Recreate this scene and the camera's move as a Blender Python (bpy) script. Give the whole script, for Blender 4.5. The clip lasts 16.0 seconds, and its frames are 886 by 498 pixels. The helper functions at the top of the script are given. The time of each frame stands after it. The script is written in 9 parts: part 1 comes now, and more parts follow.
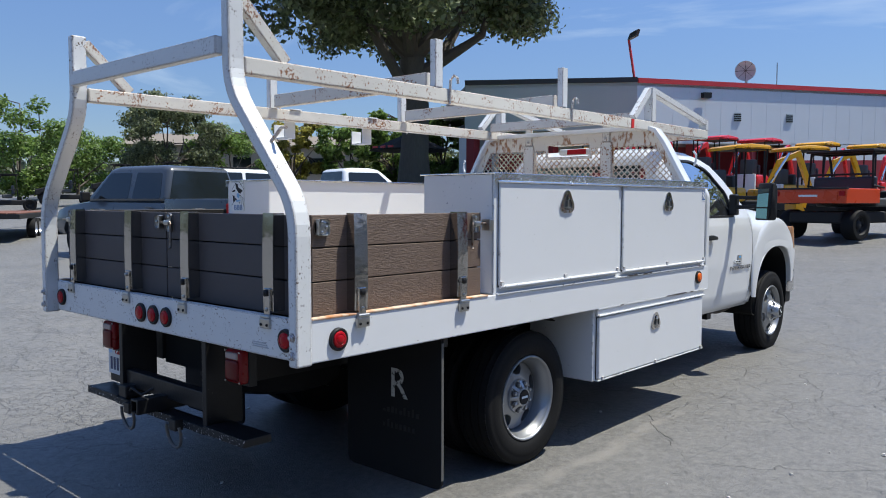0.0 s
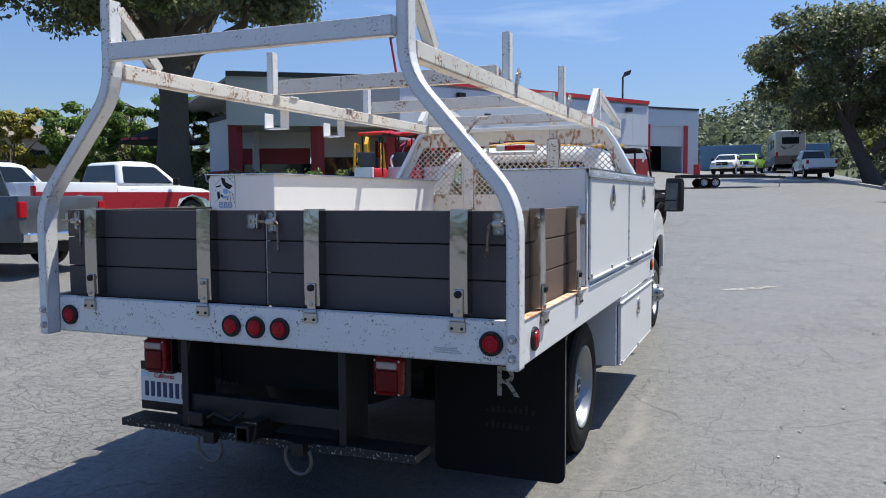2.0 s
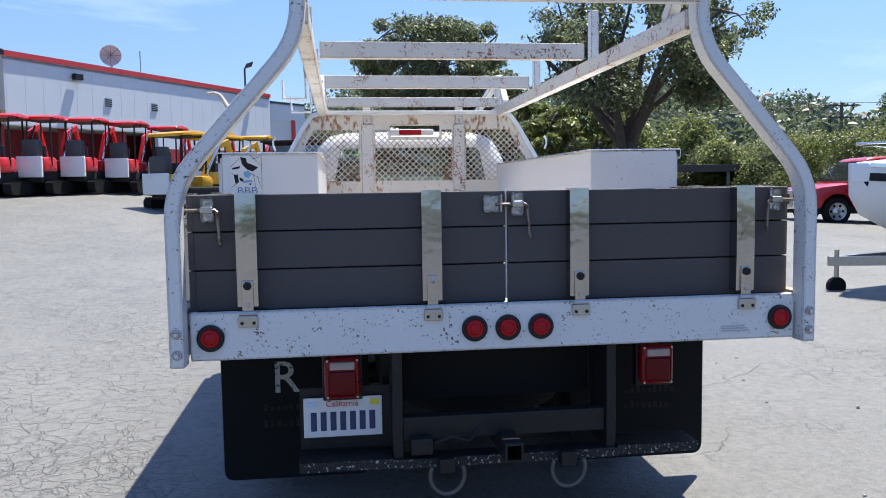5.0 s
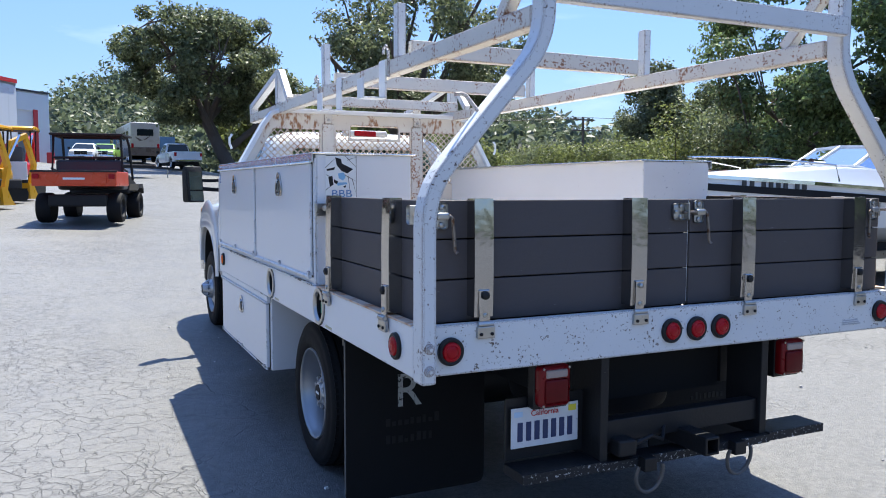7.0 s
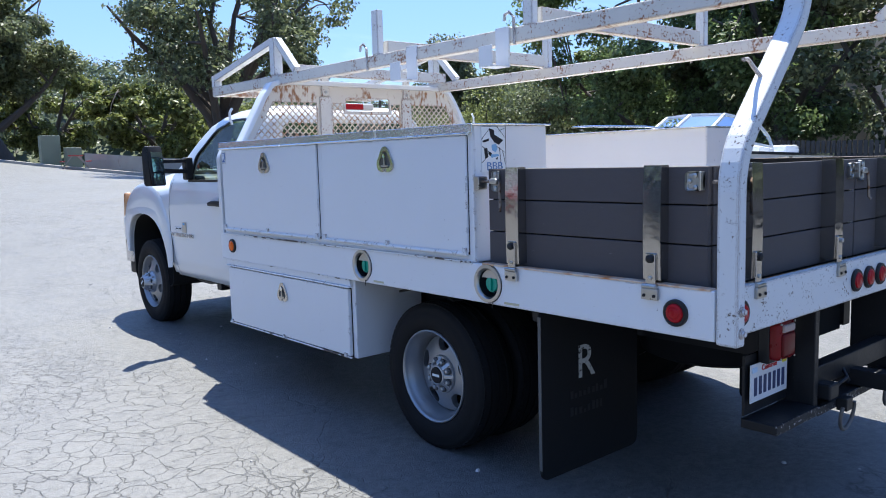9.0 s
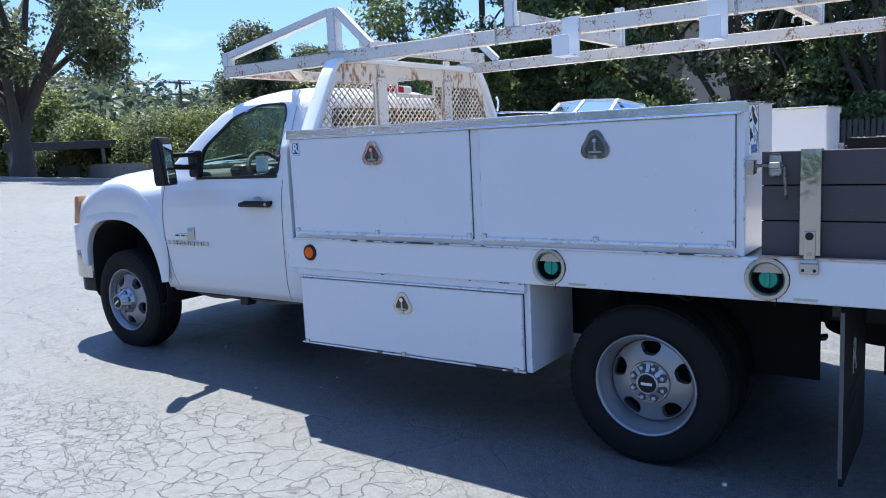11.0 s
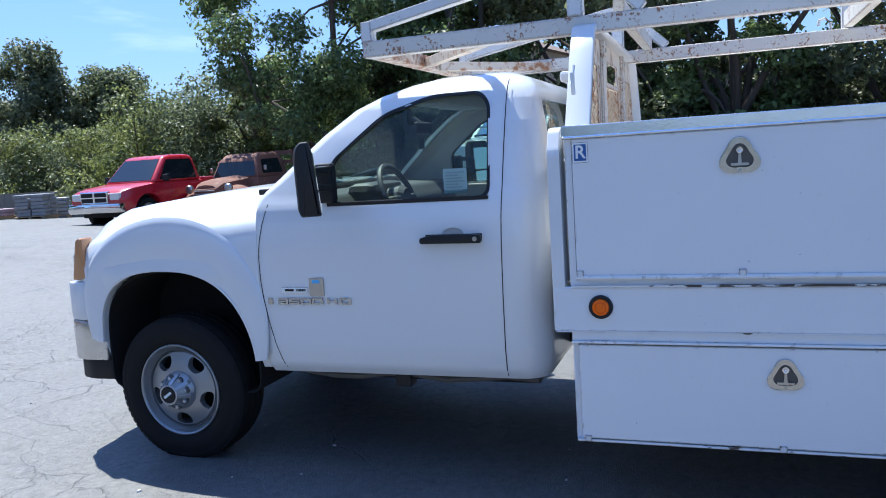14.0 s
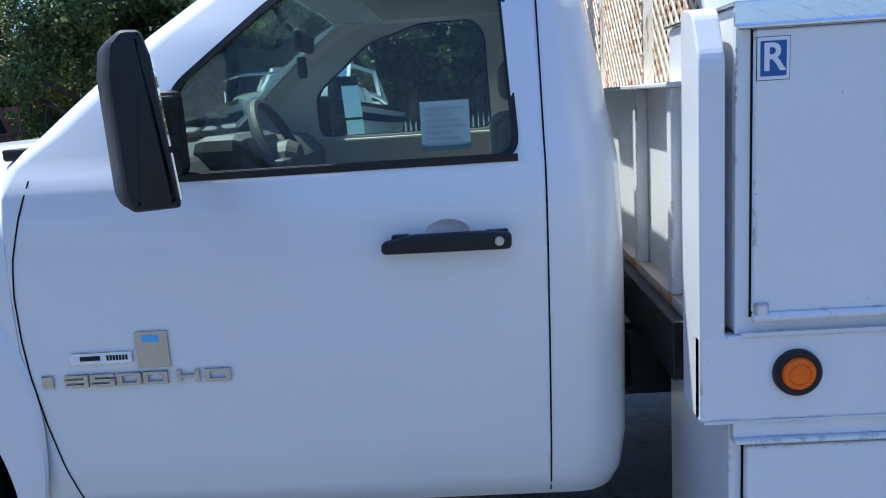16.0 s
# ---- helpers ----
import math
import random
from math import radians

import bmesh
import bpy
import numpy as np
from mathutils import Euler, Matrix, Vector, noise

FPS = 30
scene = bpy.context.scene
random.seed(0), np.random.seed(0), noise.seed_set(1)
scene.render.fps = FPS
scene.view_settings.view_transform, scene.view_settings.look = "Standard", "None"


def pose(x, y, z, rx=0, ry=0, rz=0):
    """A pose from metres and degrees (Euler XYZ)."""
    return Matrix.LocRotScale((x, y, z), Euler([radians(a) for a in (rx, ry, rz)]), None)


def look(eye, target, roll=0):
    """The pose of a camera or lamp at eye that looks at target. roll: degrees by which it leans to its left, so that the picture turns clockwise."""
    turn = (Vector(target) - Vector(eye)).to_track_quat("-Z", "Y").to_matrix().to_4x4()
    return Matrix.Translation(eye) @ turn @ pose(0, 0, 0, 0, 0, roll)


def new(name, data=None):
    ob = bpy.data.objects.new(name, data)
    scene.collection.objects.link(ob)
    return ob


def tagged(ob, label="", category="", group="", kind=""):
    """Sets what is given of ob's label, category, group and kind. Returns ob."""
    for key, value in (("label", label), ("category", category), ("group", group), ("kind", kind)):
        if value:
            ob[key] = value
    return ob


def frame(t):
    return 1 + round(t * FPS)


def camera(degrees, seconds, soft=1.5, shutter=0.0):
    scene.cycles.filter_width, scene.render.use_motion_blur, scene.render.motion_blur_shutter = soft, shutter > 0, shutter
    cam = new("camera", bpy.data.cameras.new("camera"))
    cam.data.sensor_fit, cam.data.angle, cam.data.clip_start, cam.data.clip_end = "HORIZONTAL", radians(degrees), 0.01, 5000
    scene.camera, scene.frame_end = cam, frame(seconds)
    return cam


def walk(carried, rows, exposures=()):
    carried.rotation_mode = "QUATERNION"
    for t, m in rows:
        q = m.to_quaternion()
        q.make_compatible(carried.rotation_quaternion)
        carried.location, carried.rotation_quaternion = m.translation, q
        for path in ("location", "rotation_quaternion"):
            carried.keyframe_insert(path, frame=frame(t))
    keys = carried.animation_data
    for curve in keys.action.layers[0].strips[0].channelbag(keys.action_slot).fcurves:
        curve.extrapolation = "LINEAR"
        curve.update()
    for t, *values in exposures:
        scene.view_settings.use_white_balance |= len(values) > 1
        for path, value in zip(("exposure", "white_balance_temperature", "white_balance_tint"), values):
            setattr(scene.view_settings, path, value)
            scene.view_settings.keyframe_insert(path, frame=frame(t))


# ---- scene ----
cam = camera(58.7, 16.0, soft=1.0)
PATH = [
    (0, (3.726, -1.958, 1.449), (2.388, -0.475, 1.328), 0.1),
    (0.5, (3.29, -2.261, 1.435), (2.086, -0.669, 1.31), -0.1),
    (1, (2.92, -2.561, 1.454), (1.852, -0.875, 1.322), -0.1),
    (1.5, (2.485, -2.719, 1.451), (1.57, -0.946, 1.313), -0.2),
    (2, (2.078, -2.883, 1.45), (1.321, -1.036, 1.316), -0.3),
    (2.5, (1.636, -2.982, 1.423), (1.053, -1.073, 1.294), -0.5),
    (3, (1.131, -3.002, 1.436), (0.73, -1.047, 1.301), -0.7),
    (3.5, (0.671, -3.051, 1.44), (0.43, -1.07, 1.298), -0.9),
    (4, (0.255, -3.005, 1.429), (0.157, -1.014, 1.278), -1.0),
    (4.5, (-0.164, -2.978, 1.402), (-0.105, -0.985, 1.243), -0.9),
    (4.7, (-0.345, -2.959, 1.406), (-0.207, -0.97, 1.246), -0.9),
    (6.8, (-2.1, -2.42, 1.432), (-1.294, -0.596, 1.28), 0.2),
    (7, (-2.25, -2.401, 1.439), (-1.4, -0.598, 1.281), 0.2),
    (7.5, (-2.652, -2.223, 1.386), (-1.671, -0.489, 1.211), -0.1),
    (8, (-2.996, -1.969, 1.413), (-1.897, -0.31, 1.214), -0.6),
    (8.5, (-3.382, -1.727, 1.428), (-2.177, -0.145, 1.215), -1.1),
    (9, (-3.639, -1.392, 1.44), (-2.346, 0.117, 1.214), -1.6),
    (9.2, (-3.787, -1.216, 1.434), (-2.445, 0.25, 1.205), -1.6),
    (11.3, (-4.544, 0.653, 1.499), (-2.887, 1.742, 1.241), -2.6),
    (11.5, (-4.546, 0.814, 1.49), (-2.868, 1.874, 1.245), -2.4),
    (12, (-4.692, 1.314, 1.522), (-2.949, 2.264, 1.281), -2.6),
    (12.5, (-4.684, 1.847, 1.527), (-2.895, 2.709, 1.291), -2.8),
    (13, (-4.66, 2.333, 1.501), (-2.835, 3.12, 1.279), -2.8),
    (13.5, (-4.565, 2.782, 1.483), (-2.712, 3.502, 1.264), -3.2),
    (14, (-4.274, 3.187, 1.51), (-2.406, 3.862, 1.278), -3.7),
    (14.5, (-4.025, 3.608, 1.521), (-2.131, 4.195, 1.255), -4.1),
    (15, (-3.599, 3.926, 1.475), (-1.674, 4.396, 1.198), -4.0),
    (15.5, (-3.179, 4.203, 1.471), (-1.228, 4.481, 1.132), -4.1),
    (16, (-2.718, 4.261, 1.452), (-0.754, 4.348, 1.086), -3.7),
]
walk(cam, [(t, look(eye, target, roll)) for t, eye, target, roll in PATH],
     exposures=[(0, 0.64, 6250, 3), (1.5, 0.70, 6300, 3), (3, 0.99, 6550, 3), (4.5, 1.14, 6450, 4), (9, 1.31, 6000, 4), (12.5, 1.26, 5700, 3), (14.5, 1.18, 5700, 3), (16, 1.25, 5720, 1)])

# ---- light ----
SUN_DIR = Vector((0.40, 0.47, 1.44)).normalized()
world = bpy.data.worlds.new("sky")
scene.world = world
world.use_nodes = True
wn, wl = world.node_tree.nodes, world.node_tree.links
sky = wn.new("ShaderNodeTexSky")
sky.sky_type, sky.sun_disc = "NISHITA", False
sky.sun_elevation, sky.sun_rotation = math.asin(SUN_DIR.z), math.atan2(SUN_DIR.x, SUN_DIR.y)
sky.air_density, sky.dust_density, sky.ozone_density = 1.0, 0.10, 2.0
# thin streaks of high cloud
coord = wn.new("ShaderNodeTexCoord")
stretch = wn.new("ShaderNodeMapping")
stretch.inputs["Rotation"].default_value = (0.0, 0.0, 0.5)
stretch.inputs["Scale"].default_value = (1.2, 2.6, 9.0)
wisps = wn.new("ShaderNodeTexNoise")
wisps.inputs["Scale"].default_value, wisps.inputs["Detail"].default_value, wisps.inputs["Roughness"].default_value = 1.3, 7.0, 0.58
wisps.inputs["Distortion"].default_value = 0.6
ramp = wn.new("ShaderNodeValToRGB")
ramp.color_ramp.elements[0].position, ramp.color_ramp.elements[1].position = 0.56, 0.86
ramp.color_ramp.elements[1].color = (0.55, 0.55, 0.55, 1)
cloud = wn.new("ShaderNodeMixRGB")
cloud.inputs[2].default_value = (5.6, 6.1, 6.9, 1)
wl.new(coord.outputs["Generated"], stretch.inputs["Vector"])
wl.new(stretch.outputs["Vector"], wisps.inputs["Vector"])
wl.new(wisps.outputs["Fac"], ramp.inputs["Fac"])
wl.new(ramp.outputs["Color"], cloud.inputs[0])
tone = wn.new("ShaderNodeMixRGB")
tone.blend_type, tone.inputs[0].default_value, tone.inputs[2].default_value = "MULTIPLY", 1.0, (0.83, 0.868, 1.09, 1)
wl.new(sky.outputs["Color"], tone.inputs[1])
# clear air: the glow over the horizon is held down
height, clear, dim = wn.new("ShaderNodeSeparateXYZ"), wn.new("ShaderNodeMapRange"), wn.new("ShaderNodeVectorMath")
clear.inputs["From Min"].default_value, clear.inputs["From Max"].default_value = 0.0, 0.80
clear.inputs["To Min"].default_value, clear.inputs["To Max"].default_value = 0.50, 1.42
dim.operation = "SCALE"
wl.new(coord.outputs["Generated"], height.inputs["Vector"])
wl.new(height.outputs["Z"], clear.inputs["Value"])
wl.new(tone.outputs["Color"], dim.inputs[0])
wl.new(clear.outputs["Result"], dim.inputs["Scale"])
wl.new(dim.outputs["Vector"], cloud.inputs[1])
wl.new(cloud.outputs["Color"], wn["Background"].inputs["Color"])
wn["Background"].inputs["Strength"].default_value = 0.098
sun = new("sun", bpy.data.lights.new("sun", "SUN"))
sun.data.energy, sun.data.angle, sun.data.color = 4.5, radians(0.53), (1.0, 0.915, 0.81)
sun.matrix_world = look(SUN_DIR * 50, (0, 0, 0))


# ---- materials ----
def material(name, colour, rough=0.5, metal=0.0, vary=0.0, scale=4.0, bump=0.0, bump_scale=80.0, coat=0.0, second=None, second_at=0.6,
             second_scale=30.0, second_soft=0.04, second_rough=None, stretch=(1, 1, 1), bump_far=0.01, patch=0.0, transmission=0.0, per="", spec=None, wear=0.0, wear_colour=(0.10, 0.06, 0.04)):
    """A surface with a broad tint drift, fine relief, and a second colour that breaks through in patches (rust, chips, dirt)."""
    m = bpy.data.materials.new(name)
    m.use_nodes = True
    n, l = m.node_tree.nodes, m.node_tree.links
    b = n["Principled BSDF"]
    b.inputs["Base Color"].default_value = (*colour, 1)
    b.inputs["Roughness"].default_value, b.inputs["Metallic"].default_value = rough, metal
    b.inputs["Coat Weight"].default_value, b.inputs["Coat Roughness"].default_value = coat, 0.08
    b.inputs["Transmission Weight"].default_value = transmission
    b.inputs["Specular IOR Level"].default_value = spec if spec is not None else 0.25 if max(colour) < 0.03 else 0.5
    tc = n.new("ShaderNodeTexCoord")
    mp = n.new("ShaderNodeMapping")
    mp.inputs["Scale"].default_value = stretch
    l.new(tc.outputs["Object"], mp.inputs["Vector"])
    out = None
    if vary:
        t = n.new("ShaderNodeTexNoise")
        t.inputs["Scale"].default_value, t.inputs["Detail"].default_value = scale, 6
        l.new(mp.outputs["Vector"], t.inputs["Vector"])
        mix = n.new("ShaderNodeMixRGB")
        mix.inputs[1].default_value = (*[c * (1 - vary) for c in colour], 1)
        mix.inputs[2].default_value = (*[min(c * (1 + vary), 0.95) for c in colour], 1)
        l.new(t.outputs["Fac"], mix.inputs[0])
        out = mix.outputs["Color"]
        rr = n.new("ShaderNodeMapRange")
        rr.inputs["To Min"].default_value, rr.inputs["To Max"].default_value = max(rough - 0.12, 0.03), min(rough + 0.12, 1)
        l.new(t.outputs["Fac"], rr.inputs["Value"])
        l.new(rr.outputs["Result"], b.inputs["Roughness"])
    if per:
        info = n.new("ShaderNodeObjectInfo" if per == "object" else "ShaderNodeNewGeometry")
        value = info.outputs["Random" if per == "object" else "Random Per Island"]
        hsv = n.new("ShaderNodeHueSaturation")
        span = n.new("ShaderNodeMapRange")
        span.inputs["To Min"].default_value, span.inputs["To Max"].default_value = 0.65, 1.35
        l.new(value, span.inputs["Value"])
        l.new(span.outputs["Result"], hsv.inputs["Value"])
        if out:
            l.new(out, hsv.inputs["Color"])
        else:
            hsv.inputs["Color"].default_value = (*colour, 1)
        out = hsv.outputs["Color"]
    if second:
        t2 = n.new("ShaderNodeTexNoise")
        t2.inputs["Scale"].default_value, t2.inputs["Detail"].default_value, t2.inputs["Roughness"].default_value = second_scale, 5, 0.6
        l.new(mp.outputs["Vector"], t2.inputs["Vector"])
        edge = n.new("ShaderNodeMapRange")
        edge.inputs["From Min"].default_value, edge.inputs["From Max"].default_value = second_at, second_at + second_soft
        source = t2.outputs["Fac"]
        if patch:
            t3 = n.new("ShaderNodeTexNoise")
            t3.inputs["Scale"].default_value, t3.inputs["Detail"].default_value = second_scale * 0.12, 3
            l.new(mp.outputs["Vector"], t3.inputs["Vector"])
            add = n.new("ShaderNodeMath")
            add.operation = "MULTIPLY_ADD"
            add.inputs[1].default_value = patch
            l.new(t3.outputs["Fac"], add.inputs[0])
            off = n.new("ShaderNodeMath")
            off.operation, off.inputs[1].default_value = "SUBTRACT", patch * 0.5
            l.new(source, off.inputs[0])
            l.new(off.outputs["Value"], add.inputs[2])
            source = add.outputs["Value"]
        l.new(source, edge.inputs["Value"])
        mix2 = n.new("ShaderNodeMixRGB")
        if out:
            l.new(out, mix2.inputs[1])
        else:
            mix2.inputs[1].default_value = (*colour, 1)
        mix2.inputs[2].default_value = (*second, 1)
        l.new(edge.outputs["Result"], mix2.inputs[0])
        out = mix2.outputs["Color"]
    if wear:
        # paint worn off along the arrises
        soft, geo, dot = n.new("ShaderNodeBevel"), n.new("ShaderNodeNewGeometry"), n.new("ShaderNodeVectorMath")
        soft.samples, soft.inputs["Radius"].default_value, dot.operation = 3, 0.009, "DOT_PRODUCT"
        l.new(soft.outputs["Normal"], dot.inputs[0])
        l.new(geo.outputs["Normal"], dot.inputs[1])
        near, t5, worn, mul, mix3 = n.new("ShaderNodeMapRange"), n.new("ShaderNodeTexNoise"), n.new("ShaderNodeMapRange"), n.new("ShaderNodeMath"), n.new("ShaderNodeMixRGB")
        near.inputs["From Min"].default_value, near.inputs["From Max"].default_value = 0.985, 0.90
        t5.inputs["Scale"].default_value, t5.inputs["Detail"].default_value, t5.inputs["Roughness"].default_value = 16.0, 6, 0.7
        worn.inputs["From Min"].default_value, worn.inputs["From Max"].default_value = 0.62 - 0.2 * wear, 0.68 - 0.2 * wear
        mul.operation = "MULTIPLY"
        l.new(dot.outputs["Value"], near.inputs["Value"])
        l.new(tc.outputs["Object"], t5.inputs["Vector"])
        l.new(t5.outputs["Fac"], worn.inputs["Value"])
        l.new(near.outputs["Result"], mul.inputs[0])
        l.new(worn.outputs["Result"], mul.inputs[1])
        l.new(mul.outputs["Value"], mix3.inputs[0])
        if out:
            l.new(out, mix3.inputs[1])
        else:
            mix3.inputs[1].default_value = (*colour, 1)
        mix3.inputs[2].default_value = (*wear_colour, 1)
        out = mix3.outputs["Color"]
    if out:
        l.new(out, b.inputs["Base Color"])
    if bump:
        t4 = n.new("ShaderNodeTexNoise")
        t4.inputs["Scale"].default_value, t4.inputs["Detail"].default_value = bump_scale, 4
        l.new(mp.outputs["Vector"], t4.inputs["Vector"])
        bp = n.new("ShaderNodeBump")
        bp.inputs["Strength"].default_value, bp.inputs["Distance"].default_value = bump, bump_far
        l.new(t4.outputs["Fac"], bp.inputs["Height"])
        l.new(bp.outputs["Normal"], b.inputs["Normal"])
    return m


def asphalt_material():
    """Old grey asphalt: stone grain, bleached and dark patches, and a net of cracks that comes and goes."""
    m = bpy.data.materials.new("weathered asphalt")
    m.use_nodes = True
    n, l = m.node_tree.nodes, m.node_tree.links
    b = n["Principled BSDF"]
    b.inputs["Roughness"].default_value = 0.82
    tc = n.new("ShaderNodeTexCoord")

    def noise_at(scale, detail=5, rough=0.55):
        t = n.new("ShaderNodeTexNoise")
        t.inputs["Scale"].default_value, t.inputs["Detail"].default_value, t.inputs["Roughness"].default_value = scale, detail, rough
        l.new(tc.outputs["Object"], t.inputs["Vector"])
        return t.outputs["Fac"]

    def mapped(value, a, c, d=0.0, e=1.0):
        r = n.new("ShaderNodeMapRange")
        r.inputs["From Min"].default_value, r.inputs["From Max"].default_value = a, c
        r.inputs["To Min"].default_value, r.inputs["To Max"].default_value = d, e
        l.new(value, r.inputs["Value"])
        return r.outputs["Result"]

    def times(u, v, op="MULTIPLY"):
        k = n.new("ShaderNodeMath")
        k.operation = op
        for i, s in enumerate((u, v)):
            if isinstance(s, (int, float)):
                k.inputs[i].default_value = s
            else:
                l.new(s, k.inputs[i])
        return k.outputs["Value"]

    def mixed(fac, c1, c2):
        k = n.new("ShaderNodeMixRGB")
        l.new(fac, k.inputs[0])
        for i, s in ((1, c1), (2, c2)):
            if isinstance(s, tuple):
                k.inputs[i].default_value = (*s, 1)
            else:
                l.new(s, k.inputs[i])
        return k.outputs["Color"]

    broad, mid, grain = noise_at(0.25, 6), noise_at(2.2, 6), noise_at(160, 3)
    colour = mixed(mapped(broad, 0.3, 0.7), (0.056, 0.055, 0.054), (0.082, 0.080, 0.077))
    colour = mixed(mapped(mid, 0.35, 0.75, 0.0, 0.5), colour, (0.092, 0.091, 0.088))
    colour = mixed(mapped(grain, 0.42, 0.62, 0.0, 0.75), colour, (0.140, 0.136, 0.130))
    colour = mixed(mapped(noise_at(300, 2), 0.59, 0.68, 0.0, 0.8), colour, (0.36, 0.35, 0.33))
    colour = mixed(mapped(noise_at(70, 4), 0.60, 0.72, 0.0, 0.5), colour, (0.030, 0.030, 0.032))
    split = n.new("ShaderNodeSeparateXYZ")
    l.new(tc.outputs["Object"], split.inputs["Vector"])
    west = mapped(split.outputs["X"], -1.0, -2.5)  # the bleached, broken stretch of the lot
    colour = mixed(times(west, mapped(mid, 0.2, 0.8, 0.35, 0.75)), colour, (0.190, 0.185, 0.175))
    colour = mixed(mapped(noise_at(26, 5, 0.75), 0.42, 0.62, 0.0, 0.50), colour, (0.200, 0.194, 0.182))
    colour = mixed(mapped(noise_at(14, 6, 0.72), 0.52, 0.68, 0.0, 0.55), colour, (0.040, 0.040, 0.041))
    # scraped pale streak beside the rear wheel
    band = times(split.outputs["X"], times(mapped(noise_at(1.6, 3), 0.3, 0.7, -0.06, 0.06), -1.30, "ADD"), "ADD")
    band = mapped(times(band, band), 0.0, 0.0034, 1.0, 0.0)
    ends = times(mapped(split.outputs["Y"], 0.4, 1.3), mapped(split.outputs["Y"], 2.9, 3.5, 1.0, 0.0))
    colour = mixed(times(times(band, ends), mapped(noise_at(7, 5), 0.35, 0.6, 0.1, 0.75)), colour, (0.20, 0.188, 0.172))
    # cracks: cells warped by noise
    warp = n.new("ShaderNodeTexNoise")
    warp.inputs["Scale"].default_value, warp.inputs["Detail"].default_value = 3.0, 5
    l.new(tc.outputs["Object"], warp.inputs["Vector"])
    shift = n.new("ShaderNodeVectorMath")
    shift.operation = "SCALE"
    shift.inputs["Scale"].default_value = 0.35
    l.new(warp.outputs["Color"], shift.inputs[0])
    moved = n.new("ShaderNodeVectorMath")
    moved.operation = "ADD"
    l.new(tc.outputs["Object"], moved.inputs[0])
    l.new(shift.outputs["Vector"], moved.inputs[1])
    cracks = None
    for scale, width, where in ((0.55, 0.0045, mapped(noise_at(0.35, 3), 0.44, 0.50)), (1.7, 0.0095, mapped(noise_at(0.22, 3), 0.44, 0.54)), (6.4, 0.019, mapped(times(noise_at(0.30, 3), times(west, 0.20), "ADD"), 0.50, 0.62)), (11.0, 0.028, mapped(times(noise_at(0.5, 3), times(west, 0.10), "ADD"), 0.55, 0.66))):
        v = n.new("ShaderNodeTexVoronoi")
        v.feature = "DISTANCE_TO_EDGE"
        v.inputs["Scale"].default_value = scale
        l.new(moved.outputs["Vector"], v.inputs["Vector"])
        line = times(mapped(v.outputs["Distance"], 0.0, width, 1.0, 0.0), where)
        cracks = line if cracks is None else times(cracks, line, "MAXIMUM")
    colour = mixed(times(cracks, 0.62), colour, (0.012, 0.012, 0.012))
    l.new(colour, b.inputs["Base Color"])
    height = times(times(times(grain, 0.30), times(noise_at(55, 4, 0.7), 0.55), "ADD"), times(cracks, -0.45), "ADD")
    bp = n.new("ShaderNodeBump")
    bp.inputs["Strength"].default_value, bp.inputs["Distance"].default_value = 0.85, 0.014
    l.new(height, bp.inputs["Height"])
    l.new(bp.outputs["Normal"], b.inputs["Normal"])
    l.new(mapped(mid, 0.3, 0.7, 0.48, 0.62), b.inputs["Roughness"])
    b.inputs["Specular IOR Level"].default_value = 0.6
    return m


def glass_material(name, tint, rough=0.0, clear=0.85):
    m = bpy.data.materials.new(name)
    m.use_nodes = True
    n, l = m.node_tree.nodes, m.node_tree.links
    see, shine, mix, fres = n.new("ShaderNodeBsdfTransparent"), n.new("ShaderNodeBsdfGlossy"), n.new("ShaderNodeMixShader"), n.new("ShaderNodeFresnel")
    see.inputs["Color"].default_value = (*tint, 1)
    shine.inputs["Roughness"].default_value = rough + 0.01
    fres.inputs["IOR"].default_value = 1.45
    l.new(fres.outputs["Fac"], mix.inputs[0])
    l.new(see.outputs["BSDF"], mix.inputs[1])
    l.new(shine.outputs["BSDF"], mix.inputs[2])
    film, dusty = n.new("ShaderNodeBsdfDiffuse"), n.new("ShaderNodeMixShader")
    film.inputs["Color"].default_value = (0.55, 0.58, 0.55, 1)
    dusty.inputs[0].default_value = 0.018
    l.new(mix.outputs["Shader"], dusty.inputs[1])
    l.new(film.outputs["BSDF"], dusty.inputs[2])
    l.new(dusty.outputs["Shader"], n["Material Output"].inputs["Surface"])
    return m


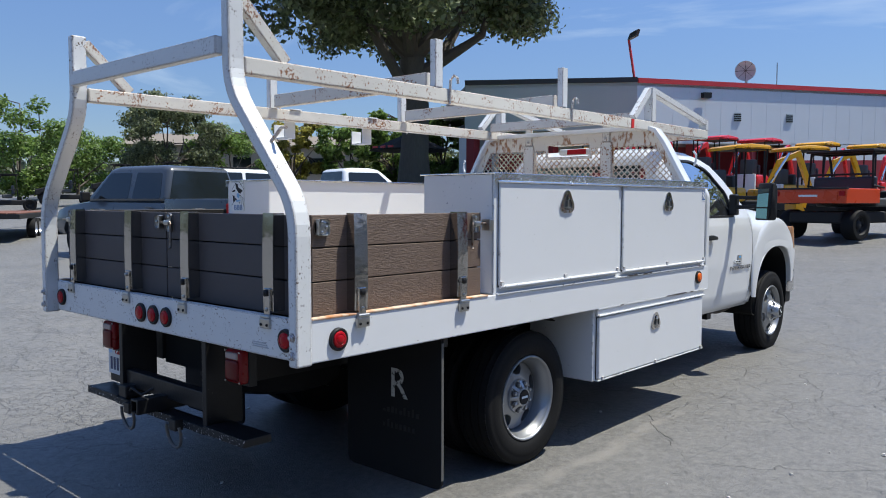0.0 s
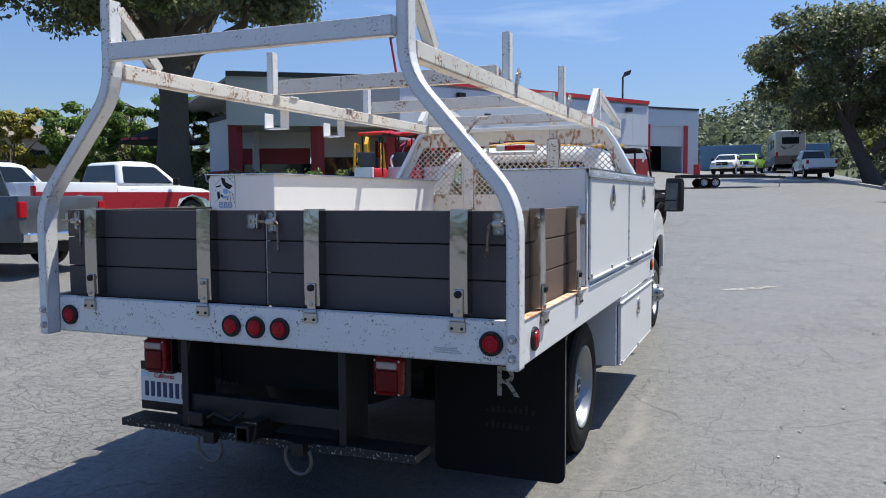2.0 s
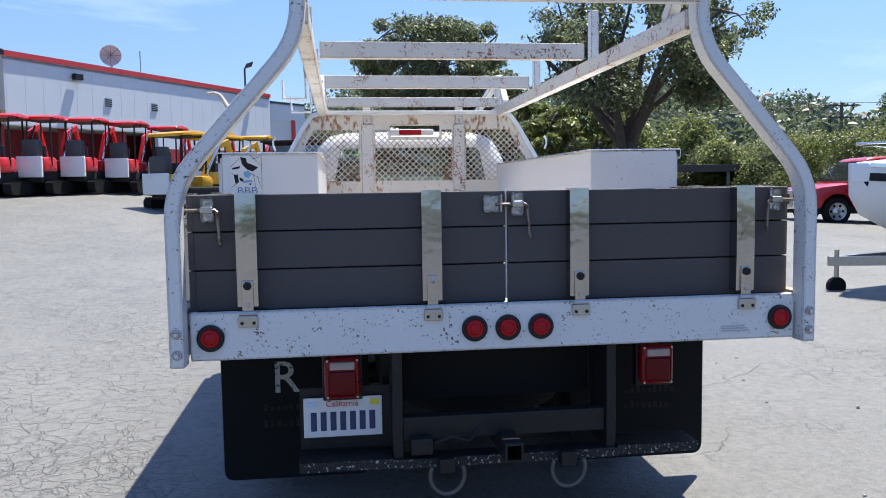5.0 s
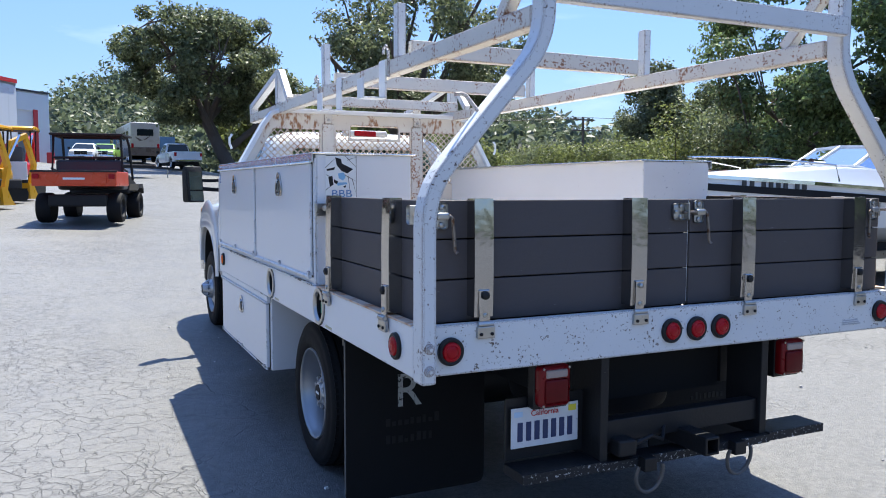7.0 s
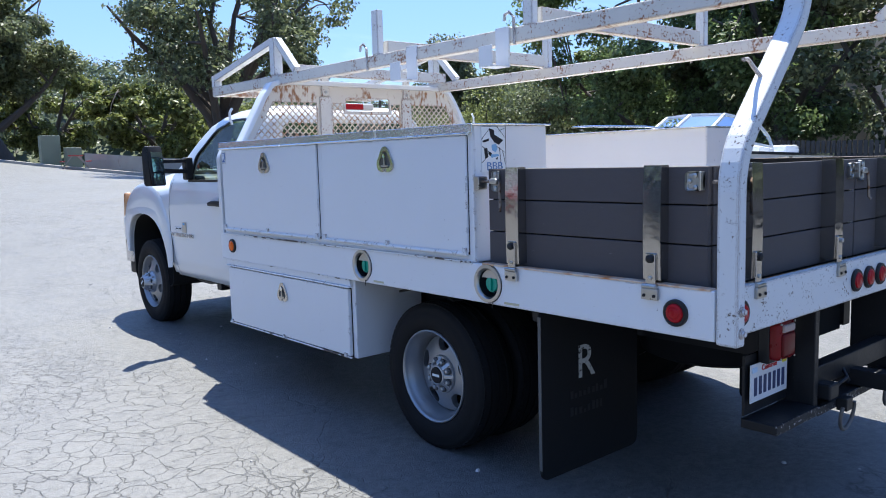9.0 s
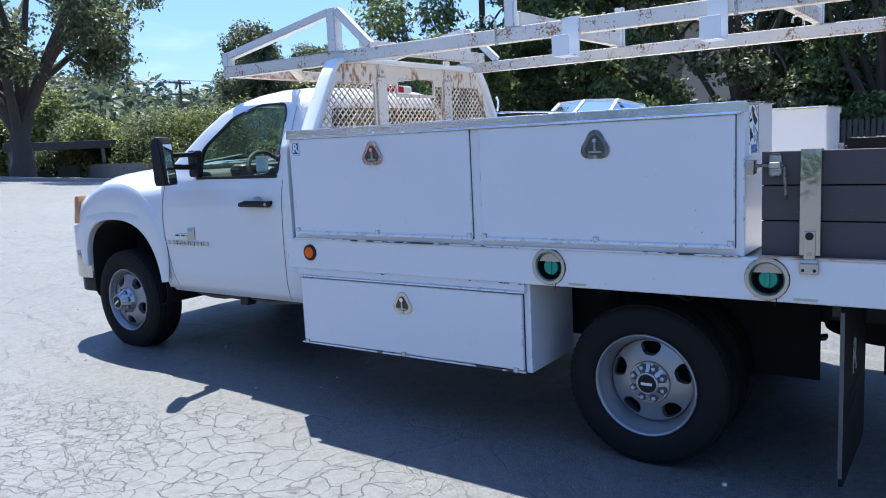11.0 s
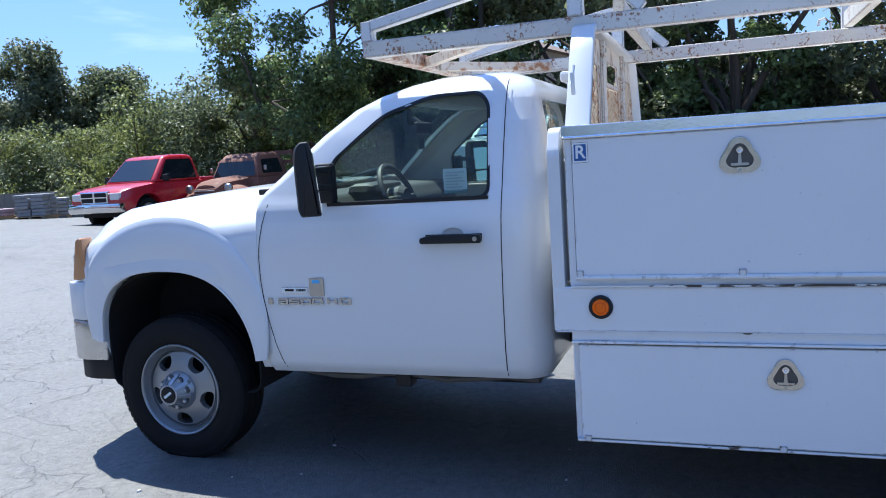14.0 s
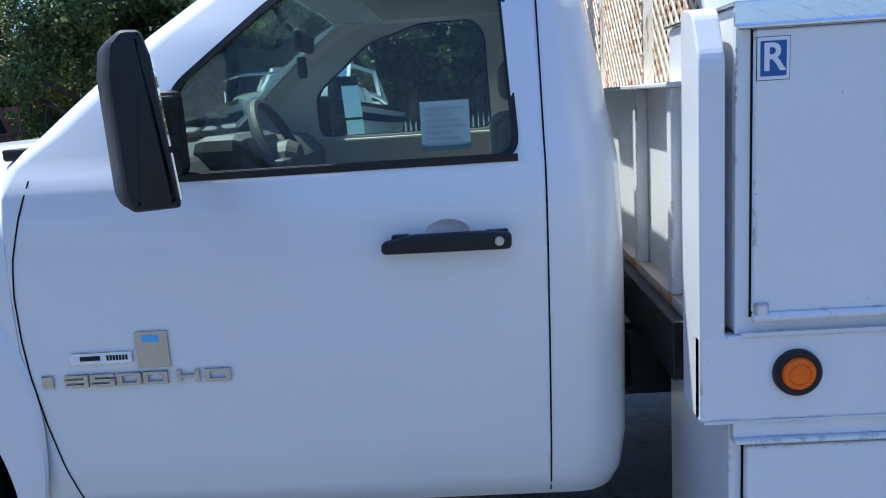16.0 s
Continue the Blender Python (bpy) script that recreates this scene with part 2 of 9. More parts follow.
def leaf_material(name, colour, second):
    m = bpy.data.materials.new(name)
    m.use_nodes = True
    n, l = m.node_tree.nodes, m.node_tree.links
    b = n["Principled BSDF"]
    geo, tc, t, mix, mix2 = n.new("ShaderNodeNewGeometry"), n.new("ShaderNodeTexCoord"), n.new("ShaderNodeTexNoise"), n.new("ShaderNodeMixRGB"), n.new("ShaderNodeHueSaturation")
    t.inputs["Scale"].default_value, t.inputs["Detail"].default_value = 0.5, 4
    l.new(tc.outputs["Object"], t.inputs["Vector"])
    mix.inputs[1].default_value, mix.inputs[2].default_value = (*colour, 1), (*second, 1)
    l.new(t.outputs["Fac"], mix.inputs[0])
    span = n.new("ShaderNodeMapRange")
    span.inputs["To Min"].default_value, span.inputs["To Max"].default_value = 0.45, 1.65
    l.new(geo.outputs["Random Per Island"], span.inputs["Value"])
    l.new(span.outputs["Result"], mix2.inputs["Value"])
    l.new(mix.outputs["Color"], mix2.inputs["Color"])
    l.new(mix2.outputs["Color"], b.inputs["Base Color"])
    b.inputs["Roughness"].default_value, b.inputs["Specular IOR Level"].default_value = 0.46, 0.42
    thin, join = n.new("ShaderNodeBsdfTranslucent"), n.new("ShaderNodeMixShader")
    l.new(mix2.outputs["Color"], thin.inputs["Color"])
    join.inputs[0].default_value = 0.48
    l.new(b.outputs["BSDF"], join.inputs[1])
    l.new(thin.outputs["BSDF"], join.inputs[2])
    l.new(join.outputs["Shader"], n["Material Output"].inputs["Surface"])
    return m


WHITE = (0.655, 0.665, 0.675)
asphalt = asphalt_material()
cab_paint = material("white automotive paint", WHITE, 0.30, coat=0.8, bump=0.012, bump_scale=3, second=(0.45, 0.42, 0.38), second_at=0.75, second_scale=90)
body_paint = material("white utility body paint", (0.68, 0.69, 0.705), 0.36, vary=0.03, scale=3, coat=0.2, bump=0.02, bump_scale=6,
                      second=(0.10, 0.07, 0.05), second_at=0.705, second_scale=80, patch=0.14, wear=0.42, wear_colour=(0.10, 0.07, 0.05))
chipped_paint = material("chipped white paint", (0.64, 0.65, 0.655), 0.42, vary=0.06, scale=4, bump=0.05, bump_scale=25,
                         second=(0.085, 0.058, 0.042), second_at=0.635, second_scale=95, patch=0.42, wear=1.6, wear_colour=(0.11, 0.055, 0.032))
rusty_paint = material("rusting white paint", (0.63, 0.605, 0.55), 0.5, vary=0.12, scale=6, bump=0.08, bump_scale=30,
                       second=(0.25, 0.115, 0.055), second_at=0.592, second_scale=75, second_soft=0.07, patch=0.66, wear=1.75, wear_colour=(0.19, 0.080, 0.038))
heavy_rust = material("cream paint eaten by rust", (0.56, 0.48, 0.38), 0.6, vary=0.15, scale=8, bump=0.1, bump_scale=40,
                      second=(0.30, 0.135, 0.058), second_at=0.50, second_scale=22, second_soft=0.16, patch=0.5)
headboard_paint = material("cream-white paint streaked with rust", (0.66, 0.615, 0.54), 0.55, vary=0.10, scale=5, bump=0.06, bump_scale=30,
                           second=(0.30, 0.145, 0.065), second_at=0.56, second_scale=34, second_soft=0.12, patch=0.75, stretch=(1, 1, 0.45), wear=1.3, wear_colour=(0.24, 0.11, 0.05))
edge_rust = material("chipped paint with rust-black edges", (0.64, 0.65, 0.66), 0.45, vary=0.05, scale=6, second=(0.045, 0.032, 0.026), second_at=0.57, second_scale=40, second_soft=0.05, patch=0.9, stretch=(1, 0.35, 1))
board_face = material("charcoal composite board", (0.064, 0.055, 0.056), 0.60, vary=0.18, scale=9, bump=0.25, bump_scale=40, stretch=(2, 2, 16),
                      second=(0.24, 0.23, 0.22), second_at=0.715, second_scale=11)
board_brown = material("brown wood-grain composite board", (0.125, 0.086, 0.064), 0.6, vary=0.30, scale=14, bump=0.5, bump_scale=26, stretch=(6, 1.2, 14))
polished = material("polished stainless steel", (0.44, 0.43, 0.415), 0.09, 1.0, vary=0.08, scale=5, bump=0.5, bump_scale=3, bump_far=0.02)
zinc = material("zinc-plated steel", (0.44, 0.435, 0.42), 0.32, 1.0, vary=0.12, scale=20, second=(0.30, 0.20, 0.12), second_at=0.68, second_scale=60)
aluminium = material("bright aluminium tread plate", (0.76, 0.78, 0.80), 0.24, 1.0, vary=0.06, scale=12)
badge_metal = material("worn chrome badge", (0.42, 0.42, 0.43), 0.14, 1.0, vary=0.1, scale=60)
chrome = material("chrome", (0.75, 0.75, 0.75), 0.06, 1.0)
black_steel = material("black frame paint", (0.013, 0.013, 0.014), 0.45, vary=0.25, scale=12, bump=0.1, spec=0.3, second=(0.24, 0.22, 0.20), second_at=0.72, second_scale=70)
flap_rubber = material("black rubber", (0.012, 0.012, 0.0125), 0.78, vary=0.2, scale=10, bump=0.08, spec=0.14)
tyre_rubber = material("tyre rubber", (0.0105, 0.0105, 0.011), 0.72, vary=0.25, scale=18, bump=0.1, spec=0.16)
wheel_steel = material("silver wheel paint", (0.30, 0.31, 0.325), 0.36, 0.65, vary=0.08, scale=14, second=(0.20, 0.17, 0.14), second_at=0.70, second_scale=50)
hub_metal = material("satin hub cover", (0.42, 0.43, 0.445), 0.34, 0.75, vary=0.05, scale=20)
black_plastic = material("black plastic", (0.016, 0.016, 0.017), 0.45, vary=0.15, scale=30)
# near-black colour that paints the shade of hollows and undersides
dark = material("near-black cavity shade", (0.011, 0.011, 0.011), 0.9)
seam_black = material("seam shadow gap", (0.01, 0.01, 0.01), 0.9)
red_lens = material("red lamp lens", (0.34, 0.003, 0.010), 0.30, vary=0.15, scale=40, spec=0.25)
amber_lens = material("amber lamp lens", (0.80, 0.135, 0.004), 0.3, vary=0.12, scale=40, spec=0.3)
clear_lens = material("clear lamp lens", (0.62, 0.60, 0.56), 0.15, coat=0.5)
window_glass = glass_material("green-tinted window glass", (0.54, 0.67, 0.61))
dark_glass = material("dark vehicle glass", (0.012, 0.016, 0.018), 0.05, coat=0.6)
mirror_glass = material("mirror glass", (0.85, 0.87, 0.87), 0.02, 1.0)
interior_tan = material("tan interior plastic", (0.46, 0.43, 0.37), 0.6, vary=0.08, scale=10)
interior_dark = material("charcoal interior plastic", (0.060, 0.061, 0.062), 0.55, vary=0.1, scale=10)
seat_cloth = material("beige seat cloth", (0.33, 0.28, 0.21), 0.85, vary=0.1, scale=30, bump=0.2, bump_scale=200)
paper_white = material("paper", (0.72, 0.74, 0.74), 0.7)
ink_blue = material("blue print", (0.02, 0.09, 0.30), 0.5)
ink_black = material("black print", (0.012, 0.012, 0.014), 0.55)
cap_green = material("green fuel cap plastic", (0.02, 0.30, 0.20), 0.35)
worn_letter = material("worn white lettering", (0.40, 0.395, 0.37), 0.7, second=(0.03, 0.03, 0.03), second_at=0.56, second_scale=60)
bark = material("oak bark", (0.085, 0.070, 0.058), 0.9, vary=0.35, scale=5, bump=0.9, bump_scale=14, stretch=(3, 3, 0.8))
oak_leaf = leaf_material("oak leaves", (0.108, 0.134, 0.064), (0.176, 0.196, 0.100))
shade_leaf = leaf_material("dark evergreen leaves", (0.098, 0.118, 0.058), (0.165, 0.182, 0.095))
ivy_leaf = leaf_material("ivy leaves", (0.094, 0.142, 0.052), (0.186, 0.242, 0.096))
bush_leaf = leaf_material("bush leaves", (0.125, 0.156, 0.043), (0.212, 0.226, 0.076))
lime_leaf = leaf_material("yellow-green leaves", (0.25, 0.24, 0.045), (0.36, 0.32, 0.07))
fresh_leaf = leaf_material("fresh green leaves", (0.105, 0.180, 0.038), (0.180, 0.255, 0.062))
far_leaf = leaf_material("distant hillside foliage", (0.070, 0.092, 0.052), (0.115, 0.135, 0.078))


# ---- mesh helpers ----
def part(name, bm, mat, parent=None, label="", smooth=False):
    """Links a bmesh as one mesh object, under a thing or a part if one is given."""
    me = bpy.data.meshes.new(name)
    bm.normal_update()
    bm.to_mesh(me)
    bm.free()
    me.materials.append(mat)
    if smooth:
        me.polygons.foreach_set("use_smooth", [True] * len(me.polygons))
        me.set_sharp_from_angle(angle=radians(38))
    ob = new(name, me)
    if parent is not None:
        ob.parent = parent
    if label:
        tagged(ob, label)
    return ob


def raw(name, verts, faces, mat, parent=None, label="", smooth=False):
    me = bpy.data.meshes.new(name)
    me.from_pydata(verts, [], faces)
    me.materials.append(mat)
    if smooth:
        me.polygons.foreach_set("use_smooth", [True] * len(me.polygons))
    ob = new(name, me)
    if parent is not None:
        ob.parent = parent
    if label:
        tagged(ob, label)
    return ob


def thing(name, label, category, group="", kind="", at=None):
    ob = tagged(new(name), label, category, group, kind)
    ob.empty_display_size = 0.3
    if at is not None:
        ob.matrix_world = at
    return ob


def box(x0, x1, y0, y1, z0, z1, bevel=0.0, bm=None, seg=2):
    own = bmesh.new()
    bmesh.ops.create_cube(own, size=1, matrix=Matrix.Translation(((x0 + x1) / 2, (y0 + y1) / 2, (z0 + z1) / 2)) @ Matrix.Diagonal((abs(x1 - x0), abs(y1 - y0), abs(z1 - z0), 1)))
    if bevel:
        bmesh.ops.bevel(own, geom=own.edges[:], offset=bevel, segments=seg, affect="EDGES", profile=0.5)
    return join(bm, own)


def join(bm, own):
    if bm is None:
        return own
    me = bpy.data.meshes.new("tmp")
    own.to_mesh(me)
    own.free()
    bm.from_mesh(me)
    bpy.data.meshes.remove(me)
    return bm


def rod(a, b, r, r2=None, seg=12, bm=None, caps=True):
    own = bmesh.new()
    a, b = Vector(a), Vector(b)
    m = Matrix.Translation((a + b) / 2) @ (b - a).to_track_quat("Z", "Y").to_matrix().to_4x4()
    bmesh.ops.create_cone(own, cap_ends=caps, segments=seg, radius1=r, radius2=r if r2 is None else r2, depth=(b - a).length, matrix=m)
    return join(bm, own)


def sweep(points, w, d, side, bm=None, closed_ends=True, bevel=0.0):
    """A bar of rectangular section, w across `side`, d across the third way, along the points (mitred)."""
    own = bmesh.new()
    pts, side = [Vector(p) for p in points], Vector(side).normalized()
    rings = []
    for i, p in enumerate(pts):
        ahead = (pts[min(i + 1, len(pts) - 1)] - p).normalized() if i < len(pts) - 1 else (p - pts[i - 1]).normalized()
        back = (p - pts[i - 1]).normalized() if i else ahead
        along = (ahead + back).normalized()
        s = (side - along * side.dot(along)).normalized()
        up = along.cross(s)
        k = 1 / max(along.dot(ahead), 0.3)
        rings.append([own.verts.new(p + s * (w / 2) * a + up * (d / 2) * k * c) for a, c in ((-1, -1), (1, -1), (1, 1), (-1, 1))])
    for r, q in zip(rings, rings[1:]):
        for i in range(4):
            own.faces.new((r[i], r[(i + 1) % 4], q[(i + 1) % 4], q[i]))
    if closed_ends:
        own.faces.new(rings[0][::-1])
        own.faces.new(rings[-1])
    bmesh.ops.recalc_face_normals(own, faces=own.faces[:])
    if bevel:
        edges = [e for e in own.edges if len(e.link_faces) == 2 and e.calc_face_angle(0) > 1.0]
        bmesh.ops.bevel(own, geom=edges, offset=bevel, segments=2, affect="EDGES", profile=0.5)
    return join(bm, own)


def pipe(points, r, seg=8, bm=None, taper=None):
    own = bmesh.new()
    pts = [Vector(p) for p in points]
    rings = []
    ref = Vector((0.13, 0.31, 0.94))
    for i, p in enumerate(pts):
        along = (pts[min(i + 1, len(pts) - 1)] - pts[max(i - 1, 0)]).normalized()
        s = along.cross(ref)
        s = s.normalized() if s.length > 0.05 else along.cross(Vector((1, 0, 0))).normalized()
        up = s.cross(along)
        rad = r if taper is None else taper[i]
        rings.append([own.verts.new(p + (s * math.cos(a) + up * math.sin(a)) * rad) for a in (2 * math.pi * k / seg for k in range(seg))])
    for q, w in zip(rings, rings[1:]):
        for i in range(seg):
            own.faces.new((q[i], q[(i + 1) % seg], w[(i + 1) % seg], w[i]))
    own.faces.new(rings[0][::-1])
    own.faces.new(rings[-1])
    bmesh.ops.recalc_face_normals(own, faces=own.faces[:])
    return join(bm, own)


def prism(outline, axis, a, b, bm=None, bevel=0.0):
    """A plate: a 2D outline pushed from a to b along axis. x: (y, z), y: (x, z), z: (x, y)."""
    own = bmesh.new()
    place = {"x": lambda u, v, w: (w, u, v), "y": lambda u, v, w: (u, w, v), "z": lambda u, v, w: (u, v, w)}[axis]
    lo = [own.verts.new(place(u, v, a)) for u, v in outline]
    hi = [own.verts.new(place(u, v, b)) for u, v in outline]
    own.faces.new(lo)
    own.faces.new(hi[::-1])
    for i in range(len(outline)):
        j = (i + 1) % len(outline)
        own.faces.new((lo[i], hi[i], hi[j], lo[j]))
    bmesh.ops.recalc_face_normals(own, faces=own.faces[:])
    if bevel:
        edges = [e for e in own.edges if e.calc_face_angle(0) > 0.6]
        bmesh.ops.bevel(own, geom=edges, offset=bevel, segments=2, affect="EDGES", profile=0.5)
    return join(bm, own)


def rounded(points, r, seg=5):
    """A 2D outline with its corners rounded."""
    out = []
    n = len(points)
    for i in range(n):
        p, a, b = Vector(points[i]), Vector(points[i - 1]), Vector(points[(i + 1) % n])
        da, db = (a - p), (b - p)
        k = min(r, da.length * 0.48, db.length * 0.48)
        s, e = p + da.normalized() * k, p + db.normalized() * k
        for j in range(seg + 1):
            t = j / seg
            out.append(tuple(s * (1 - t) ** 2 + p * 2 * t * (1 - t) + e * t ** 2))
    return out


def circle(cx, cy, r, seg=24, ry=None):
    return [(cx + r * math.cos(2 * math.pi * i / seg), cy + (ry or r) * math.sin(2 * math.pi * i / seg)) for i in range(seg)]


def lathe(profile, centre, seg=40, axis="x", bm=None, caps=(True, True)):
    """Spins (along, radius) pairs round an axis through centre."""
    own = bmesh.new()
    rings = []
    for u, r in profile:
        ring = []
        for k in range(seg):
            a = 2 * math.pi * k / seg
            c, s = r * math.cos(a), r * math.sin(a)
            v = {"x": (u, c, s), "y": (c, u, s), "z": (c, s, u)}[axis]
            ring.append(own.verts.new(Vector(v) + Vector(centre)))
        rings.append(ring)
    for p, q in zip(rings, rings[1:]):
        for i in range(seg):
            own.faces.new((p[i], p[(i + 1) % seg], q[(i + 1) % seg], q[i]))
    for ring, on in zip((rings[0], rings[-1]), caps):
        if on:
            own.faces.new(ring)
    bmesh.ops.recalc_face_normals(own, faces=own.faces[:])
    return join(bm, own)


def cut(bm, cutter):
    """bm with cutter taken out of it."""
    obs = []
    for k, b in (("a", bm), ("b", cutter)):
        me = bpy.data.meshes.new("tmp_" + k)
        b.to_mesh(me)
        b.free()
        obs.append(new("tmp_" + k, me))
    mod = obs[0].modifiers.new("cut", "BOOLEAN")
    mod.operation, mod.object, mod.solver = "DIFFERENCE", obs[1], "EXACT"
    mod.use_self = True
    got = bpy.data.meshes.new_from_object(obs[0].evaluated_get(bpy.context.evaluated_depsgraph_get()))
    out = bmesh.new()
    out.from_mesh(got)
    for ob in obs:
        me = ob.data
        bpy.data.objects.remove(ob)
        bpy.data.meshes.remove(me)
    bpy.data.meshes.remove(got)
    return out


def letters(name, text, size, mat, m, parent=None, depth=0.002, label="", squeeze=1.0, bold=0.0):
    cu = bpy.data.curves.new(name, "FONT")
    cu.body, cu.size, cu.extrude, cu.align_x, cu.align_y = text, size, depth, "CENTER", "CENTER"
    cu.offset = bold
    tmp = new(name + "_tmp", cu)
    me = bpy.data.meshes.new_from_object(tmp.evaluated_get(bpy.context.evaluated_depsgraph_get()))
    bpy.data.objects.remove(tmp)
    bpy.data.curves.remove(cu)
    me.transform(m @ Matrix.Diagonal((squeeze, 1, 1, 1)))
    me.materials.clear()
    me.materials.append(mat)
    ob = new(name, me)
    if parent is not None:
        ob.parent = parent
    return tagged(ob, label)


# text lying in a wall: u to the right, v up as its reader sees it
def facing(side, x, y, z):
    turn = {"rear": Matrix(((1, 0, 0), (0, 0, -1), (0, 1, 0))), "left": Matrix(((0, 0, -1), (-1, 0, 0), (0, 1, 0))), "right": Matrix(((0, 0, 1), (1, 0, 0), (0, 1, 0)))}[side]
    return Matrix.Translation((x, y, z)) @ turn.to_4x4()


# ---- ground ----
def ground_z(x, y):
    y = max(-25.0, min(y, 95.0))
    k = (y - 8) / 2.0
    rise = 0.035 * 2.0 * (math.log1p(math.exp(k)) if k < 30 else k)
    cross = -0.02 * math.copysign(max(min(abs(x), 28.0) - 3.0, 0.0), x)
    cross -= 0.0025 * max(min(x, 28.0) - 6.0, 0.0) * max(y - 10.0, 0.0)
    # the paving climbs a little towards the machines and the lawn
    u, v = min(max((-x - 3.0) / 6.0, 0.0), 1.0), min(max((y - 12.5) / 8.0, 0.0), 1.0)
    bank = 0.45 * u * u * (3 - 2 * u) * v * v * (3 - 2 * v)
    return 0.0155 * (y - 5.9) + rise + cross + bank


def build_ground():
    xs = np.concatenate([np.linspace(-900, -70, 8), np.linspace(-60, 60, 61), np.linspace(70, 900, 8)])
    ys = np.concatenate([np.linspace(-900, -40, 8), np.linspace(-30, 100, 66), np.linspace(120, 900, 8)])
    verts = [(float(x), float(y), ground_z(float(x), float(y))) for y in ys for x in xs]
    w = len(xs)
    faces = [(j * w + i, j * w + i + 1, (j + 1) * w + i + 1, (j + 1) * w + i) for j in range(len(ys) - 1) for i in range(w - 1)]
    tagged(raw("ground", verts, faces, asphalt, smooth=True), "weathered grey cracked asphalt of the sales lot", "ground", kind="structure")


build_ground()


# ---- the work truck ----
truck = thing("work_truck", "white flatbed work truck with tool boxes and a rusting pipe rack", "truck")


def lens(name, side, x, y, z, r=0.047, mat=red_lens, k=0.74, label="round red marker lamp in a black rubber ring", parent=truck):
    """A round marker lamp set in a rubber ring; side tells which way it faces."""
    axis, s = {"rear": ("y", -1), "left": ("x", -1), "right": ("x", 1)}[side]
    at = (x, y, z)
    ring = part(name, lathe([(0, r * 0.62), (s * 0.012, r * 0.70), (s * 0.014, r * 0.92), (s * 0.010, r * 1.03), (0, r * 1.05)], at, 32, axis), black_plastic, parent, label, True)
    part("lens", lathe([(0, r * k), (s * 0.013, r * k), (s * 0.018, r * k * 0.9), (s * 0.020, r * 0.50), (s * 0.018, r * 0.46), (s * 0.0205, r * 0.40), (s * 0.0215, 0.004)], at, 32, axis), mat, ring, smooth=True)
    return ring


def build_bed():
    deck = part("bed_deck", box(-1.205, 1.205, 0.10, 3.79, 0.905, 0.950), material("bare worn bed deck", (0.55, 0.48, 0.39), 0.7, vary=0.3, scale=5, second=(0.6, 0.3, 0.12), second_at=0.6, second_scale=8), truck, "worn rust-edged deck")
    rear = box(-1.165, 1.165, -0.005, 0.03, 0.792, 0.968, 0.006)
    part("rear_skirt", rear, chipped_paint, truck, "chipped white rear sill")
    for s in (-1, 1):
        bm = box(s * 1.19, s * 1.222, 0.016, 3.838, 0.79, 0.968, 0.006)
        if s < 0:
            for y in (2.102, 1.125):
                bm = cut(bm, lathe([(-1.26, 0.088), (-1.15, 0.088)], (0, y, 0.883), 32, "x"))
        part("side_skirt", bm, body_paint, truck, "white painted side sill")
        part("sill_lip", box(s * 1.185, s * 1.226, 0.03, 1.16, 0.966, 0.974, 0.002), material("rust-stained lip", (0.62, 0.48, 0.36), 0.6, vary=0.1, scale=6, second=(0.46, 0.19, 0.065), second_at=0.44, second_scale=14, second_soft=0.2), truck, "rust-stained steel lip")
        lens("marker_lamp", "right" if s > 0 else "left", s * 1.222, 0.165, 0.875)
        lens("amber_marker_lamp", "right" if s > 0 else "left", s * 1.222, 3.65, 0.889, 0.045, amber_lens, 0.74, "round amber marker lamp")
    for x in (-1.092, -0.125, 0.003, 0.130, 1.100):
        lens("rear_marker_lamp", "rear", x, -0.006, 0.876)
    faint = material("faded grey sticker", (0.42, 0.43, 0.46), 0.6)
    for k in range(3):
        part("sill_sticker", box(0.86, 0.975 - 0.01 * k, -0.0075, -0.0045, 0.826 + 0.009 * k, 0.830 + 0.009 * k), faint, truck)
    # frame rails, cross members and under-body
    for s in (-1, 1):
        part("chassis_rail", sweep([(s * 0.43, 0.25, 0.66), (s * 0.43, 3.9, 0.66), (s * 0.43, 5.2, 0.60), (s * 0.43, 6.3, 0.60)], 0.07, 0.2, (1, 0, 0)), black_steel, truck)
    for y in (0.3, 1.0, 1.9, 2.8, 3.6):
        part("cross_member", box(-1.15, 1.15, y - 0.04, y + 0.04, 0.80, 0.912, 0.004), black_steel, truck)
    part("rear_axle", lathe([(-0.85, 0.06), (-0.2, 0.06), (-0.14, 0.17), (0.14, 0.17), (0.2, 0.06), (0.85, 0.06)], (0, 1.688, 0.322), 20, "x"), black_steel, truck, smooth=True)
    part("drive_shaft", rod((0, 1.63, 0.36), (0, 4.4, 0.52), 0.045), black_steel, truck, smooth=True)
    part("front_axle", lathe([(-0.8, 0.05), (0.8, 0.05)], (0, 5.9, 0.38), 16, "x"), black_steel, truck, smooth=True)
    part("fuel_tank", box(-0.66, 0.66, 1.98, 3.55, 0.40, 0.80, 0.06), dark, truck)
    spare = part("spare_wheel", lathe([(0.42, 0.22), (0.41, 0.30), (0.44, 0.37), (0.50, 0.385), (0.58, 0.385), (0.63, 0.36), (0.64, 0.25), (0.62, 0.20), (0.55, 0.19), (0.54, 0.02)], (0.0, 0.72, 0), 40, "z"), tyre_rubber, truck, "spare wheel slung under the deck", True)
    part("spare_rim", lathe([(0.435, 0.215), (0.46, 0.19), (0.50, 0.16), (0.50, 0.02)], (0.0, 0.72, 0), 32, "z"), black_steel, spare, smooth=True)
